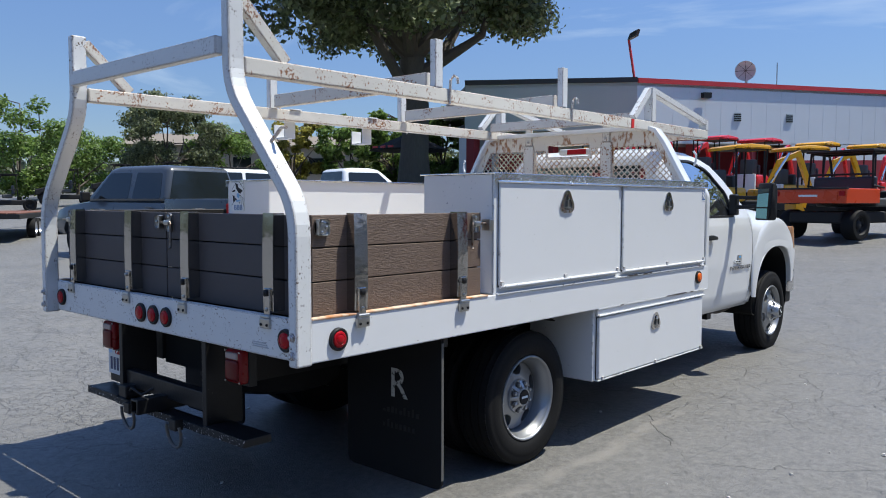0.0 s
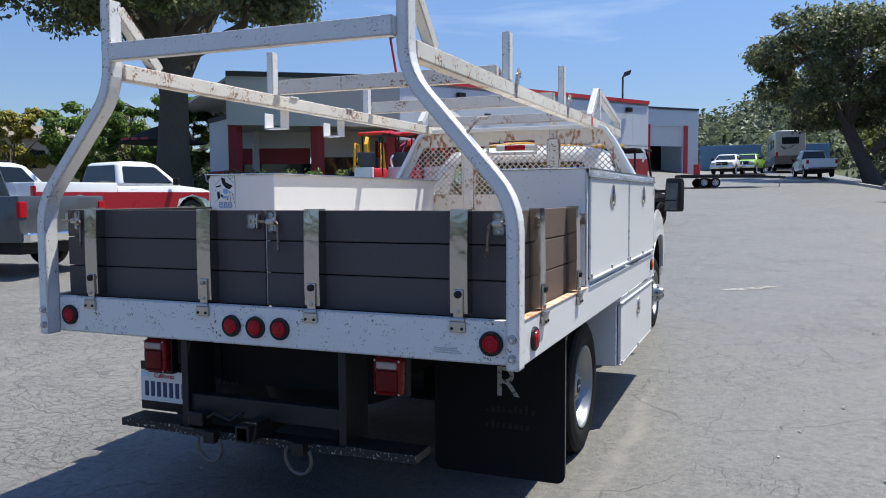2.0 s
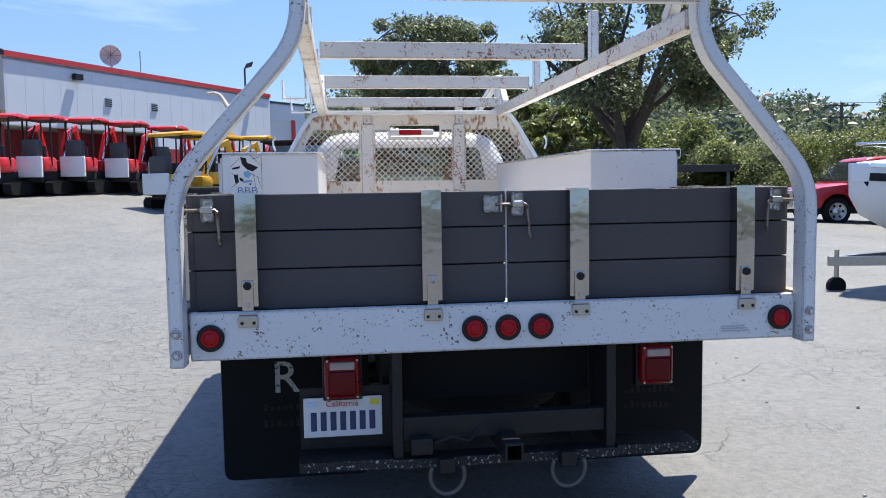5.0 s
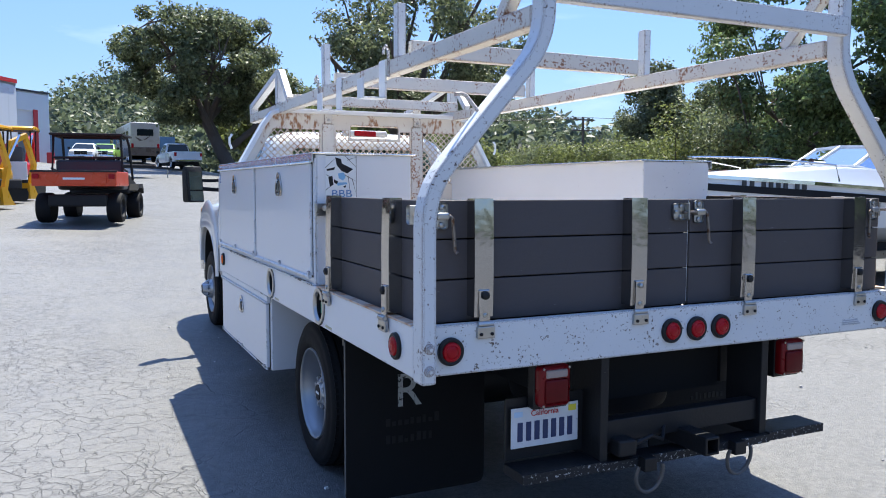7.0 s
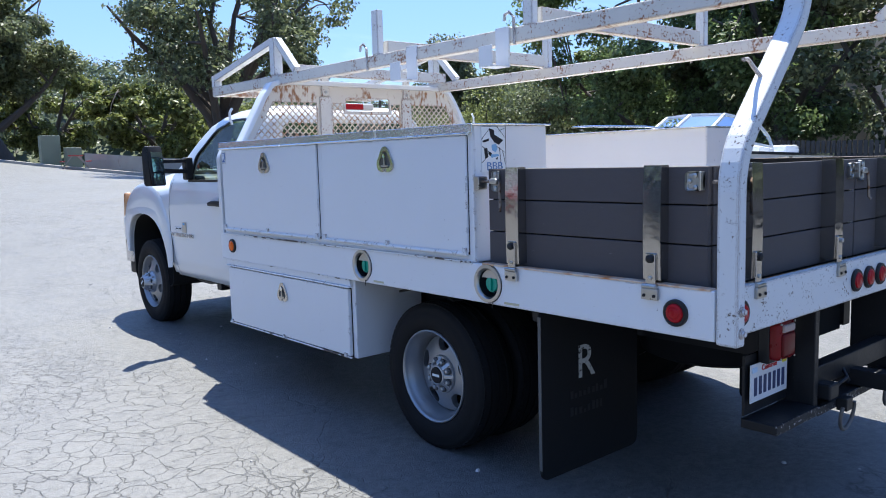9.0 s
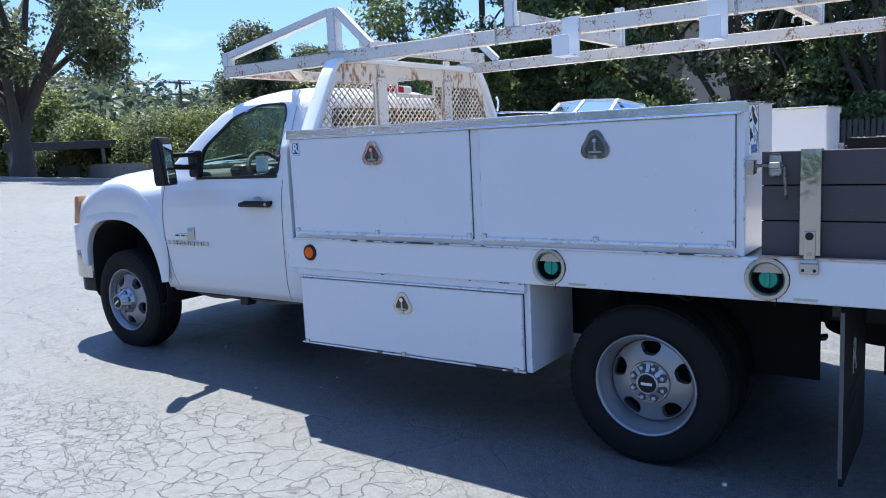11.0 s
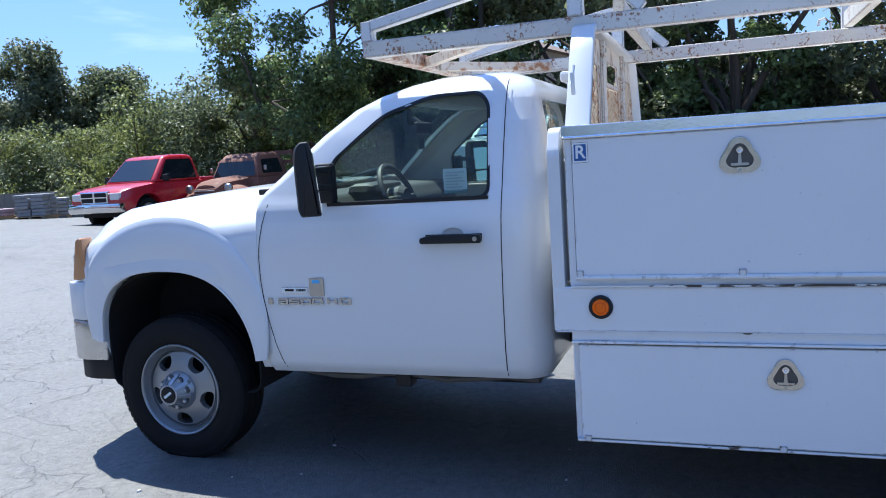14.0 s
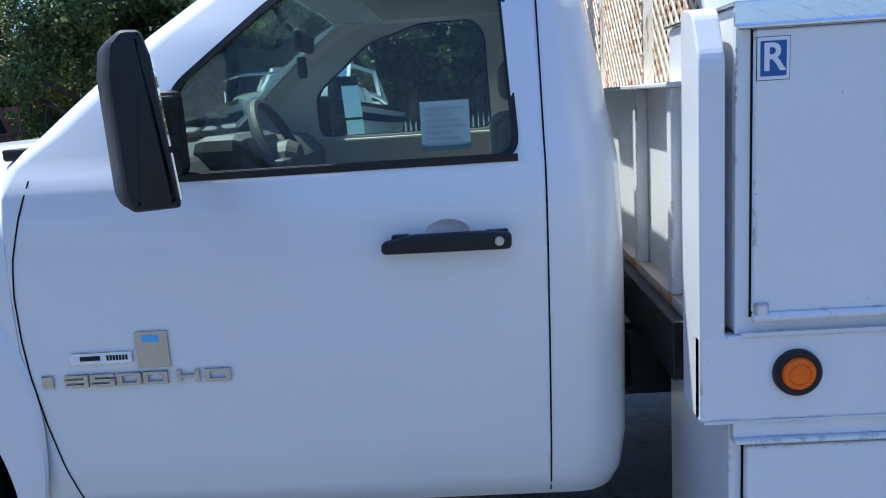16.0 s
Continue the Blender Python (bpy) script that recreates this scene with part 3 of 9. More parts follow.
    for s in (-1, 1):
        for k in range(3):
            part("leaf_spring", sweep([(s * 0.56, 1.0 + 0.1 * k, 0.50 - 0.03 * k), (s * 0.56, 1.63, 0.38 - 0.02 * k), (s * 0.56, 2.3 - 0.1 * k, 0.50 - 0.03 * k)], 0.07, 0.018, (1, 0, 0)), black_steel, truck)
        # added sheet, coloured as the shade inboard of the rear wheels
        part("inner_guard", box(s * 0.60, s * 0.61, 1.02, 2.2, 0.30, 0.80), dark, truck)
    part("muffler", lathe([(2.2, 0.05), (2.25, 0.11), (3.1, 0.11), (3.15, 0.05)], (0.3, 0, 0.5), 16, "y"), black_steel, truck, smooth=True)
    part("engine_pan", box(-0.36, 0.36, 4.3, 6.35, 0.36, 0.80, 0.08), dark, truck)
    # rear frame with hitch and step bumper
    for s in (-1, 1):
        part("hitch_upright", box(s * 0.40, s * 0.438, 0.02, 0.22, 0.37, 0.792, 0.004), black_steel, truck)
    part("hitch_crossbar", box(-0.40, 0.40, 0.04, 0.10, 0.442, 0.532, 0.004), black_steel, truck)
    # added sheet: paints the under-deck shade behind the hitch
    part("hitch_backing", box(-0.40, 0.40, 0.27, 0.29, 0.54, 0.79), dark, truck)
    step = material("scuffed black bumper paint", (0.02, 0.02, 0.021), 0.55, vary=0.2, scale=20, bump=0.2, bump_scale=90, second=(0.36, 0.35, 0.34), second_at=0.575, second_scale=75)
    for a, b in ((-0.79, -0.44), (0.44, 0.77)):
        st = part("bumper_step", box(a, b, 0.005, 0.15, 0.350, 0.388, 0.004), black_steel, truck, "black step plate")
        part("step_edge", box(a, b, 0.000, 0.006, 0.352, 0.388), step, st, "scuffed bright step edge")
    br = part("bumper_bar", box(-0.44, 0.44, 0.005, 0.09, 0.345, 0.382, 0.004), black_steel, truck)
    part("bar_edge", box(-0.44, 0.44, 0.000, 0.006, 0.347, 0.380), step, br)
    tube = cut(box(-0.036, 0.036, -0.12, 0.25, 0.388, 0.462, 0.005), box(-0.026, 0.026, -0.2, 0.2, 0.398, 0.452))
    part("hitch_receiver", tube, black_steel, truck)
    for x in (-0.24, 0.23):
        part("chain_ring", pipe([(x + 0.065 * math.cos(a), -0.035 + 0.01 * math.sin(a), 0.325 - 0.075 * math.sin(a)) for a in np.linspace(-0.5, math.pi + 0.5, 16)], 0.008), material("dull chain steel", (0.13, 0.125, 0.12), 0.5, 0.5, vary=0.2, scale=30) if "dull chain steel" not in bpy.data.materials else bpy.data.materials["dull chain steel"], truck, "hanging steel safety chain ring", True)
        part("ring_tab", box(x - 0.03, x + 0.03, -0.045, 0.0, 0.335, 0.39, 0.004), black_steel, truck)
    part("trailer_socket", box(-0.375, -0.29, -0.02, 0.06, 0.40, 0.465, 0.008), black_plastic, truck)
    part("wiring_hose", pipe([(-0.28, 0.0, 0.44), (-0.22, -0.02, 0.47), (-0.15, 0.0, 0.44), (-0.1, 0.05, 0.48), (-0.05, 0.1, 0.52)], 0.008), black_plastic, truck, smooth=True)
    # tail lamps and plate
    tail_red = material("deep red tail lamp lens", (0.105, 0.0025, 0.005), 0.32, vary=0.3, scale=25, spec=0.2)
    tail_rim = material("red lamp moulding", (0.17, 0.003, 0.006), 0.30, vary=0.2, scale=30, spec=0.3)
    dusty_lens = material("dusty clear lens", (0.34, 0.27, 0.25), 0.4)
    for x in (-0.624, 0.620):
        lamp = part("tail_lamp", box(x - 0.068, x + 0.068, 0.045, 0.115, 0.612, 0.772, 0.020, seg=3), tail_rim, truck, "tall red tail lamp with a bright moulded rim", True)
        part("lamp_lens", box(x - 0.052, x + 0.052, 0.037, 0.050, 0.628, 0.722, 0.010, seg=3), tail_red, lamp, "deep red lens", True)
        part("reverse_lens", box(x - 0.047, x + 0.047, 0.036, 0.050, 0.727, 0.757, 0.006), dusty_lens, lamp, "clear strip in the tail lamp")
        for u in (-0.056, 0.056):
            for w in (0.622, 0.762):
                part("lamp_screw", lathe([(0.046, 0.005), (0.042, 0.0045), (0.0415, 0.001)], (x + u, 0, w), 8, "y"), zinc, lamp)
        part("lamp_bracket", box(x - 0.075, x + 0.075, 0.085, 0.13, 0.60, 0.80, 0.004), black_steel, lamp)
    part("plate_bracket", box(-0.79, -0.44, 0.135, 0.145, 0.40, 0.64), black_steel, truck)
    plate_white = material("soiled plate white", (0.62, 0.63, 0.64), 0.5, vary=0.08, scale=30, second=(0.22, 0.21, 0.20), second_at=0.68, second_scale=70)
    plate = part("licence_plate", box(-0.776, -0.474, 0.117, 0.122, 0.449, 0.604, 0.002), plate_white, truck, "white licence plate with blue marks")
    for i in range(7):
        x = -0.752 + i * 0.0375
        part("plate_mark", box(x + 0.003, x + 0.026, 0.1145, 0.1175, 0.474, 0.548, 0.002), material("navy print", (0.015, 0.03, 0.10), 0.5) if "navy print" not in bpy.data.materials else bpy.data.materials["navy print"], plate)
    letters("state_name", "California", 0.032, material("red script print", (0.45, 0.03, 0.04), 0.5), facing("rear", -0.628, 0.116, 0.578), plate, 0.0012)
    part("plate_tag", box(-0.520, -0.486, 0.1145, 0.1175, 0.570, 0.594), material("yellow tag", (0.7, 0.6, 0.05), 0.5), plate)
    part("plate_tag", box(-0.764, -0.728, 0.1145, 0.1175, 0.570, 0.590), material("pale blue tag", (0.45, 0.6, 0.75), 0.5), plate)
    # mud flaps
    for s in (-1, 1):
        a, b = sorted((s * 0.50, s * 1.19))
        flap = rounded([(a, 0.03), (b, 0.03), (b, 0.79), (a, 0.79)], 0.05)
        f = part("mud_flap", prism(flap, "y", 0.845, 0.857), flap_rubber, truck, "black rubber mud flap with a worn letter")
        letters("letter", "R", 0.215, worn_letter, facing("rear", 0.893 if s > 0 else -0.893, 0.842, 0.512), f, 0.001, bold=0.001)
        for row, z in ((9, 0.36), (8, 0.28)):
            for k in range(row):
                w = 0.012 + 0.010 * random.random()
                x = (0.78 if s > 0 else -1.0) + k * 0.030
                part("worn_mark", box(x, x + w, 0.8425, 0.8455, z, z + 0.012 + 0.03 * random.random()), material("faint worn print", (0.020, 0.0195, 0.019), 0.8) if "faint worn print" not in bpy.data.materials else bpy.data.materials["faint worn print"], f)
        part("flap_bracket", box(a, b, 0.857, 0.89, 0.74, 0.80, 0.004), black_steel, truck)
        part("flap_edge", box(s * 1.189, s * 1.1915, 0.843, 0.859, 0.08, 0.76), material("scuffed rubber edge", (0.10, 0.098, 0.09), 0.7, vary=0.3, scale=30), f, "pale scuffed edge")


def build_gates():
    """Stake sides: plank gates in polished pockets, with bolts and corner latches."""
    bolt_steel = material("weathered rusty bolt steel", (0.24, 0.205, 0.175), 0.42, 0.8, vary=0.3, scale=30, second=(0.13, 0.07, 0.04), second_at=0.52, second_scale=45, second_soft=0.1)
    seams = (0.962, 1.114, 1.256, 1.394)
    face = 0.064

    def on(side, w):
        """Maps (along, out from the face, height) of a gate side to the world."""
        if side == "rear":
            return lambda u, d, z: (u, w - d, z)
        s = 1 if side == "right" else -1
        return lambda u, d, z: (w + s * d, u, z)

    def flat(side, w, u0, u1, d0, d1, z0, z1, bev=0.003):
        p, q = on(side, w)(u0, d0, z0), on(side, w)(u1, d1, z1)
        return box(min(p[0], q[0]), max(p[0], q[0]), min(p[1], q[1]), max(p[1], q[1]), z0, z1, bev)

    def stud(side, w, u, d, z, r, h):
        at = on(side, w)(u, d, z)
        axis = "y" if side == "rear" else "x"
        s = -1 if side in ("rear", "left") else 1
        k = at[1] if axis == "y" else at[0]
        centre = (at[0], 0, at[2]) if axis == "y" else (0, at[1], at[2])
        return lathe([(k, r), (k + s * h * 0.7, r * 0.9), (k + s * h, r * 0.3)], centre, 12, axis)

    def latch(side, u, w, z, parent, flip=1):
        """A sliding bolt in an oval keeper, its bent handle hanging down on the flip side."""
        to = on(side, w)
        plate = part("latch", flat(side, w, u - 0.024, u + 0.024, 0, 0.006, z - 0.046, z + 0.046, 0.012), zinc, parent, "zinc gate latch with a hanging bent handle")
        part("latch_keeper", flat(side, w, u - 0.024, u + 0.024, 0.005, 0.030, z - 0.013, z + 0.013, 0.008), zinc, plate)
        for dz in (-0.030, 0.030):
            part("latch_stud", stud(side, w, u, 0.006, z + dz, 0.011, 0.010), zinc, plate)
        part("latch_bolt", pipe([to(u - flip * 0.085, 0.017, z), to(u + flip * 0.030, 0.017, z), to(u + flip * 0.036, 0.022, z - 0.008), to(u + flip * 0.040, 0.024, z - 0.060), to(u + flip * 0.044, 0.026, z - 0.118), to(u + flip * 0.050, 0.034, z - 0.128)], 0.0065, 8), bolt_steel, plate, smooth=True)

    def strike(side, u, w, z, parent, flip=1):
        """A half-round plate on three studs with an upstanding tab."""
        plate = part("strike_plate", flat(side, w, u - 0.036, u + 0.036, 0, 0.007, z - 0.034, z + 0.034, 0.014), zinc, parent, "bolted zinc strike plate")
        for du, dz in ((-0.020 * flip, 0.0), (0.004 * flip, 0.021), (0.004 * flip, -0.021)):
            part("strike_stud", stud(side, w, u + du, 0.007, z + dz, 0.009, 0.009), zinc, plate)
        part("strike_tab", flat(side, w, u + flip * 0.028, u + flip * 0.036, 0.0, 0.030, z - 0.032, z + 0.034, 0.003), zinc, plate)

    def stake(side, u, w, depth, parent, knob=True):
        """A deep polished channel with a bolted strap and a hinged foot on the sill."""
        to = on(side, w)
        prof = [(0.0, 0.985), (0.0, 1.398)] + [(depth - 0.005 * ((z - 1.16) / 0.22) ** 2, z) for z in np.linspace(1.398, 0.985, 9)]
        axis = "x" if side == "rear" else "y"
        outline = [(to(0, d, z)[1 if side == "rear" else 0], z) for d, z in prof]
        st = part("stake", prism(outline, axis, u - 0.037, u + 0.037), polished, parent, "polished steel stake", True)
        part("stake_strap", flat(side, w, u - 0.021, u + 0.021, depth - 0.004, depth + 0.008, 0.966, 1.082, 0.004), polished, st)
        part("hinge_pin", rod(to(u - 0.030, depth + 0.012, 0.962), to(u + 0.030, depth + 0.012, 0.962), 0.009), zinc, st)
        foot = depth + (0.006 if side == "rear" else 0.0)
        part("stake_foot", flat(side, w, u - 0.035, u + 0.035, foot, foot + 0.016, 0.912, 0.955, 0.004), zinc, st)
        for du in (-0.021, 0.021):
            part("bolt", stud(side, w, u + du, foot + 0.016, 0.928, 0.0065, 0.006), black_steel, st)
        part("bolt", stud(side, w, u, depth + 0.008, 1.062, 0.016 if knob else 0.010, 0.013), black_plastic if knob else zinc, st)
        part("bolt", stud(side, w, u, depth + 0.008, 0.992, 0.009, 0.006), zinc, st)

    for a, b, stakes in ((-1.150, 0.010, (-0.957, -0.281)), (0.020, 1.160, (0.287, 0.960))):
        gate = part("tail_gate", box(a + 0.002, b - 0.002, face + 0.024, face + 0.028, 0.950, 1.388), dark, truck, "charcoal plank tailgate in polished stake pockets")
        for z0, z1 in zip(seams, seams[1:]):
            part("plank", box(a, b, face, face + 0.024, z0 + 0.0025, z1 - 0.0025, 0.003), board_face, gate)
        for x in stakes:
            stake("rear", x, face, 0.060, gate, x != -0.281)
        if a < -1:
            latch("rear", a + 0.052, face, 1.337, gate)
            strike("rear", b - 0.052, face, 1.342, gate)
        else:
            latch("rear", a + 0.036, face, 1.340, gate)
            latch("rear", b - 0.050, face, 1.340, gate, -1)
        if a < -1:
            part("gate_edge", box(b + 0.0035, b + 0.0075, face + 0.008, face + 0.026, 0.976, 1.386), paper_white, gate)
    for s in (-1, 1):
        side = "right" if s > 0 else "left"
        gate = part("side_gate", box(s * 1.144, s * 1.150, 0.095, 1.155, 0.950, 1.388), dark, truck, "brown plank side gate in polished stake pockets" if s > 0 else "charcoal plank side gate in polished stake pockets")
        for z0, z1 in zip(seams, seams[1:]):
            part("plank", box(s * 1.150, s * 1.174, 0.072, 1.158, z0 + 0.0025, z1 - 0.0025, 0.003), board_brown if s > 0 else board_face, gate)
        for y in ((0.294, 0.958) if s > 0 else (0.266, 0.968)):
            stake(side, y, s * 1.174, 0.052, gate)
        latch(side, 1.105, s * 1.174, 1.337, gate, -1)
        strike(side, 0.120, s * 1.174, 1.340, gate, -1)


RAIL_Z = 2.037


def build_rack():
    def bend(points, r=0.12, seg=6):
        pts = [Vector(p) for p in points]
        out = [pts[0]]
        for a, p, b in zip(pts, pts[1:], pts[2:]):
            da, db = (a - p).normalized() * r, (b - p).normalized() * r
            out += [(p + da) * (1 - t) ** 2 + p * 2 * t * (1 - t) + (p + db) * t ** 2 for t in np.linspace(0, 1, seg)]
        return out + [pts[-1]]
    for s in (-1, 1):
        py = -0.012 if s > 0 else -0.030
        post = part("rear_post", sweep(bend([(s * 1.199, py, 0.782), (s * 1.199, py, 1.425), (s * 0.748, py, 1.940), (s * 0.748, py, 2.358)]), 0.080, 0.054, (0, 1, 0), bevel=0.008), chipped_paint, truck, "bent square rack post with chipped white paint")
        for z in (0.83, 0.905):
            part("bolt", lathe([(py - 0.040, 0.019), (py - 0.044, 0.018), (py - 0.045, 0.011), (py - 0.056, 0.010)], (s * 1.199, 0, z), 16, "y"), chipped_paint, post)
        part("post_hook", pipe([(s * 0.995, py + 0.01, 1.690), (s * 1.018, py + 0.03, 1.728), (s * 1.032, py + 0.035, 1.746), (s * 1.048, py + 0.035, 1.752), (s * 1.074, py + 0.035, 1.749)], 0.0075), rusty_paint, post)
        part("rack_rail", sweep([(s * 0.745, py + 0.041, RAIL_Z), (s * 0.745, 4.792, RAIL_Z)], 0.066, 0.076, (1, 0, 0), bevel=0.007), rusty_paint, truck, "long square rack rail, white paint broken by rust")
        part("rack_brace", sweep([(s * 0.745, py + 0.035, 2.322), (s * 0.745, 0.262, 2.076)], 0.05, 0.055, (1, 0, 0), bevel=0.005), rusty_paint, truck)
        for y in (1.275, 2.52):
            part("rack_stub", box(s * 0.736, s * 0.780, y - 0.03, y + 0.03, RAIL_Z + 0.038, 2.336, 0.005), chipped_paint, truck)
        for y in (1.36, 2.60):
            part("tie_hook", pipe([(s * 0.782, y, 1.99), (s * 0.786, y, 2.12), (s * 0.786, y + 0.03, 2.15), (s * 0.786, y + 0.06, 2.14), (s * 0.786, y + 0.065, 2.11)], 0.008), chipped_paint, truck)
        part("rack_stub", box(s * 0.710, s * 0.780, 3.745, 3.812, RAIL_Z + 0.038, 2.34, 0.006), chipped_paint, truck)
        part("rack_brace", sweep([(s * 0.745, 3.745, 2.322), (s * 0.745, 3.495, 2.085)], 0.05, 0.050, (1, 0, 0), bevel=0.005), chipped_paint, truck)
        part("rack_brace", sweep([(s * 0.745, 3.80, 2.318), (s * 0.745, 4.775, 2.140)], 0.06, 0.050, (1, 0, 0), bevel=0.005), chipped_paint, truck)
        part("rack_nose", box(s * 0.712, s * 0.779, 4.742, 4.795, RAIL_Z + 0.036, 2.166, 0.005), chipped_paint, truck)
    part("rack_crossbar", sweep([(-0.722, -0.058, 2.116), (0.722, -0.058, 2.116)], 0.05, 0.080, (0, 1, 0), bevel=0.006), chipped_paint, truck, "square rack crossbar with chipped paint")
    for y in (1.275, 2.52):
        part("rack_crossbar", sweep([(-0.702, y, 2.12), (0.702, y, 2.12)], 0.05, 0.085, (0, 1, 0), bevel=0.006), rusty_paint, truck, "square rack crossbar streaked with rust")
    part("rack_crossbar", sweep([(-0.702, 3.60, 2.10), (0.702, 3.60, 2.10)], 0.05, 0.075, (0, 1, 0), bevel=0.006), rusty_paint, truck)
    part("rack_crossbar", sweep([(-0.712, 4.755, RAIL_Z), (0.712, 4.755, RAIL_Z)], 0.076, 0.07, (0, 1, 0), bevel=0.006), heavy_rust, truck, "front rack crossbar, heavily rusted")
    for s in (-1, 1):
        part("rack_brace", sweep([(s * 0.71, 4.2, RAIL_Z - 0.01), (s * 0.1, 4.72, RAIL_Z - 0.01)], 0.05, 0.05, (0, 0, 1), bevel=0.005), heavy_rust, truck)
    part("red_tape", box(0.776, 0.782, 3.42, 3.46, 2.003, 2.071), material("red reflective tape", (0.6, 0.03, 0.03), 0.4), truck)
    # strap hangers on one rail
    for y in (1.440, 2.165):
        hang = part("rail_hanger", box(-0.788, -0.702, y - 0.046, y + 0.046, 2.074, 2.082, 0.002), body_paint, truck, "white sheet-steel pipe hanger")
        part("hanger_strap", box(-0.789, -0.781, y - 0.046, y + 0.046, 1.885, 2.078), body_paint, hang)
        part("hanger_floor", box(-0.905, -0.785, y - 0.046, y + 0.046, 1.884, 1.892, 0.002), body_paint, hang)
        part("hanger_lip", box(-0.908, -0.900, y - 0.046, y + 0.046, 1.884, 1.985, 0.002), body_paint, hang)



def diamonds(outline, y, pitch_x=0.052, pitch_z=0.050, w=0.008):
    """Expanded metal inside a convex (x, z) outline: crossing slanted strands."""
    bm = bmesh.new()
    pts = [Vector(p) for p in outline]
    cx = sum(p.x for p in pts) / len(pts)
    for sgn in (-1, 1):
        d = Vector((pitch_x, sgn * pitch_z)).normalized()
        nrm = Vector((-d.y, d.x))
        step = pitch_x * abs(nrm.x)
        vals = [p.dot(nrm) for p in pts]
        for k in range(int(min(vals) / step) - 1, int(max(vals) / step) + 2):
            c = k * step
            hits = []
            for a, b in zip(pts, pts[1:] + pts[:1]):
                u, v = a.dot(nrm) - c, b.dot(nrm) - c
                if u * v < 0:
                    hits.append(a + (b - a) * (u / (u - v)))
            if len(hits) == 2 and (hits[0] - hits[1]).length > 0.02:
                p, q = hits
                sweep([(p.x, y + 0.002 * sgn, p.y), (q.x, y + 0.002 * sgn, q.y)], 0.005, w, (0, 1, 0), bm)
    return bm


def build_headboard():
    y = 3.735
    outer = [(-1.10, 0.97), (-1.10, 1.55), (-0.86, 1.975), (-0.78, 2.018), (0.78, 2.018), (0.86, 1.975), (1.10, 1.55), (1.10, 0.97)]
    plate = prism(outer, "y", y - 0.006, y + 0.006)
    side = [(-0.985, 1.585), (-0.975, 1.62), (-0.815, 1.885), (-0.45, 1.885), (-0.45, 1.465), (-0.985, 1.465)]
    holes = [side, [(-u, v) for u, v in side][::-1], [(-0.312, 1.465), (0.33, 1.465), (0.33, 1.885), (0.245, 1.885), (0.245, 1.805), (-0.208, 1.805), (-0.208, 1.885), (-0.312, 1.885)],
             rounded([(-0.19, 1.828), (0.226, 1.828), (0.226, 1.93), (-0.19, 1.93)], 0.02)]
    for h in holes:
        plate = cut(plate, prism(h, "y", y - 0.1, y + 0.1))
    head = part("headboard", plate, headboard_paint, truck, "rust-streaked white steel headboard with expanded-metal windows")
    rim = [(-1.115, y, 0.97), (-1.115, y, 1.53)] + [(-1.115 + 0.255 * t, y, 1.53 + 0.445 * t) for t in np.linspace(0.1, 0.85, 4)] + [(-0.83, y, 2.0), (-0.76, y, 2.025), (0.76, y, 2.025), (0.83, y, 2.0)] + [(1.115 - 0.255 * t, y, 1.53 + 0.445 * t) for t in np.linspace(0.85, 0.1, 4)] + [(1.115, y, 1.53), (1.115, y, 0.97)]
    part("headboard_rim", sweep(rim, 0.10, 0.035, (0, 1, 0), bevel=0.008), cab_paint, head, "rounded white steel rim", True)
    mesh_paint = heavy_rust
    for h in (holes[0], holes[1]):
        tagged(part("expanded_metal", diamonds(h, y + 0.008), mesh_paint, head), kind="stuff")
    for h in ([(-0.312, 1.465), (0.33, 1.465), (0.33, 1.805), (-0.312, 1.805)], [(-0.312, 1.805), (-0.208, 1.805), (-0.208, 1.885), (-0.312, 1.885)], [(0.245, 1.805), (0.33, 1.805), (0.33, 1.885), (0.245, 1.885)]):
        tagged(part("expanded_metal", diamonds(h, y + 0.008), mesh_paint, head), kind="stuff")
    for x in (-0.38, 0.39):
        part("headboard_bracket", box(x - 0.033, x + 0.033, y - 0.026, y - 0.006, 1.935, 2.075, 0.004), rusty_paint, head)
        part("bolt", lathe([(y - 0.026, 0.012), (y - 0.034, 0.010)], (x, 0, 1.965), 12, "y"), zinc, head)
        part("headboard_upright", box(x - 0.05, x + 0.05, y - 0.022, y - 0.006, 0.97, 1.93, 0.004), rusty_paint, head)
    part("lower_panel", box(-1.10, 1.10, y + 0.008, y + 0.020, 0.93, 1.452), body_paint, head, "white steel lower panel")
    part("panel_flange", box(-1.10, 1.10, y + 0.008, y + 0.075, 1.452, 1.464, 0.003), body_paint, head)
    for x in (-0.80, -0.40, 0.40, 0.80):
        part("panel_stiffener", box(x - 0.02, x + 0.02, y + 0.020, y + 0.055, 0.95, 1.452, 0.004), body_paint, head)
    part("bed_bolster", box(-0.98, 0.98, 3.795, 3.83, 0.79, 0.93, 0.004), black_steel, truck)
    part("hose", pipe([(-0.55, 3.87, 0.62), (-0.5, 3.86, 0.7), (-0.3, 3.86, 0.86), (0.2, 3.86, 0.80), (0.5, 3.86, 0.64)], 0.03, 8), black_plastic, truck, smooth=True)
    for s in (-1, 1):
        part("corner_post", prism(rounded([(s * 1.10, 0.792), (s * 1.221, 0.792), (s * 1.221, 1.50), (s * 1.175, 1.59), (s * 1.10, 1.60)], 0.02, 4), "y", 3.788, 3.838, bevel=0.004), cab_paint, head, "white corner post with rounded shoulder")
        part("rim_hook", pipe([(s * 1.135, y, 1.72), (s * 1.15, y, 1.76), (s * 1.15, y - 0.0, 1.80), (s * 1.13, y, 1.83)], 0.009), cab_paint, head)


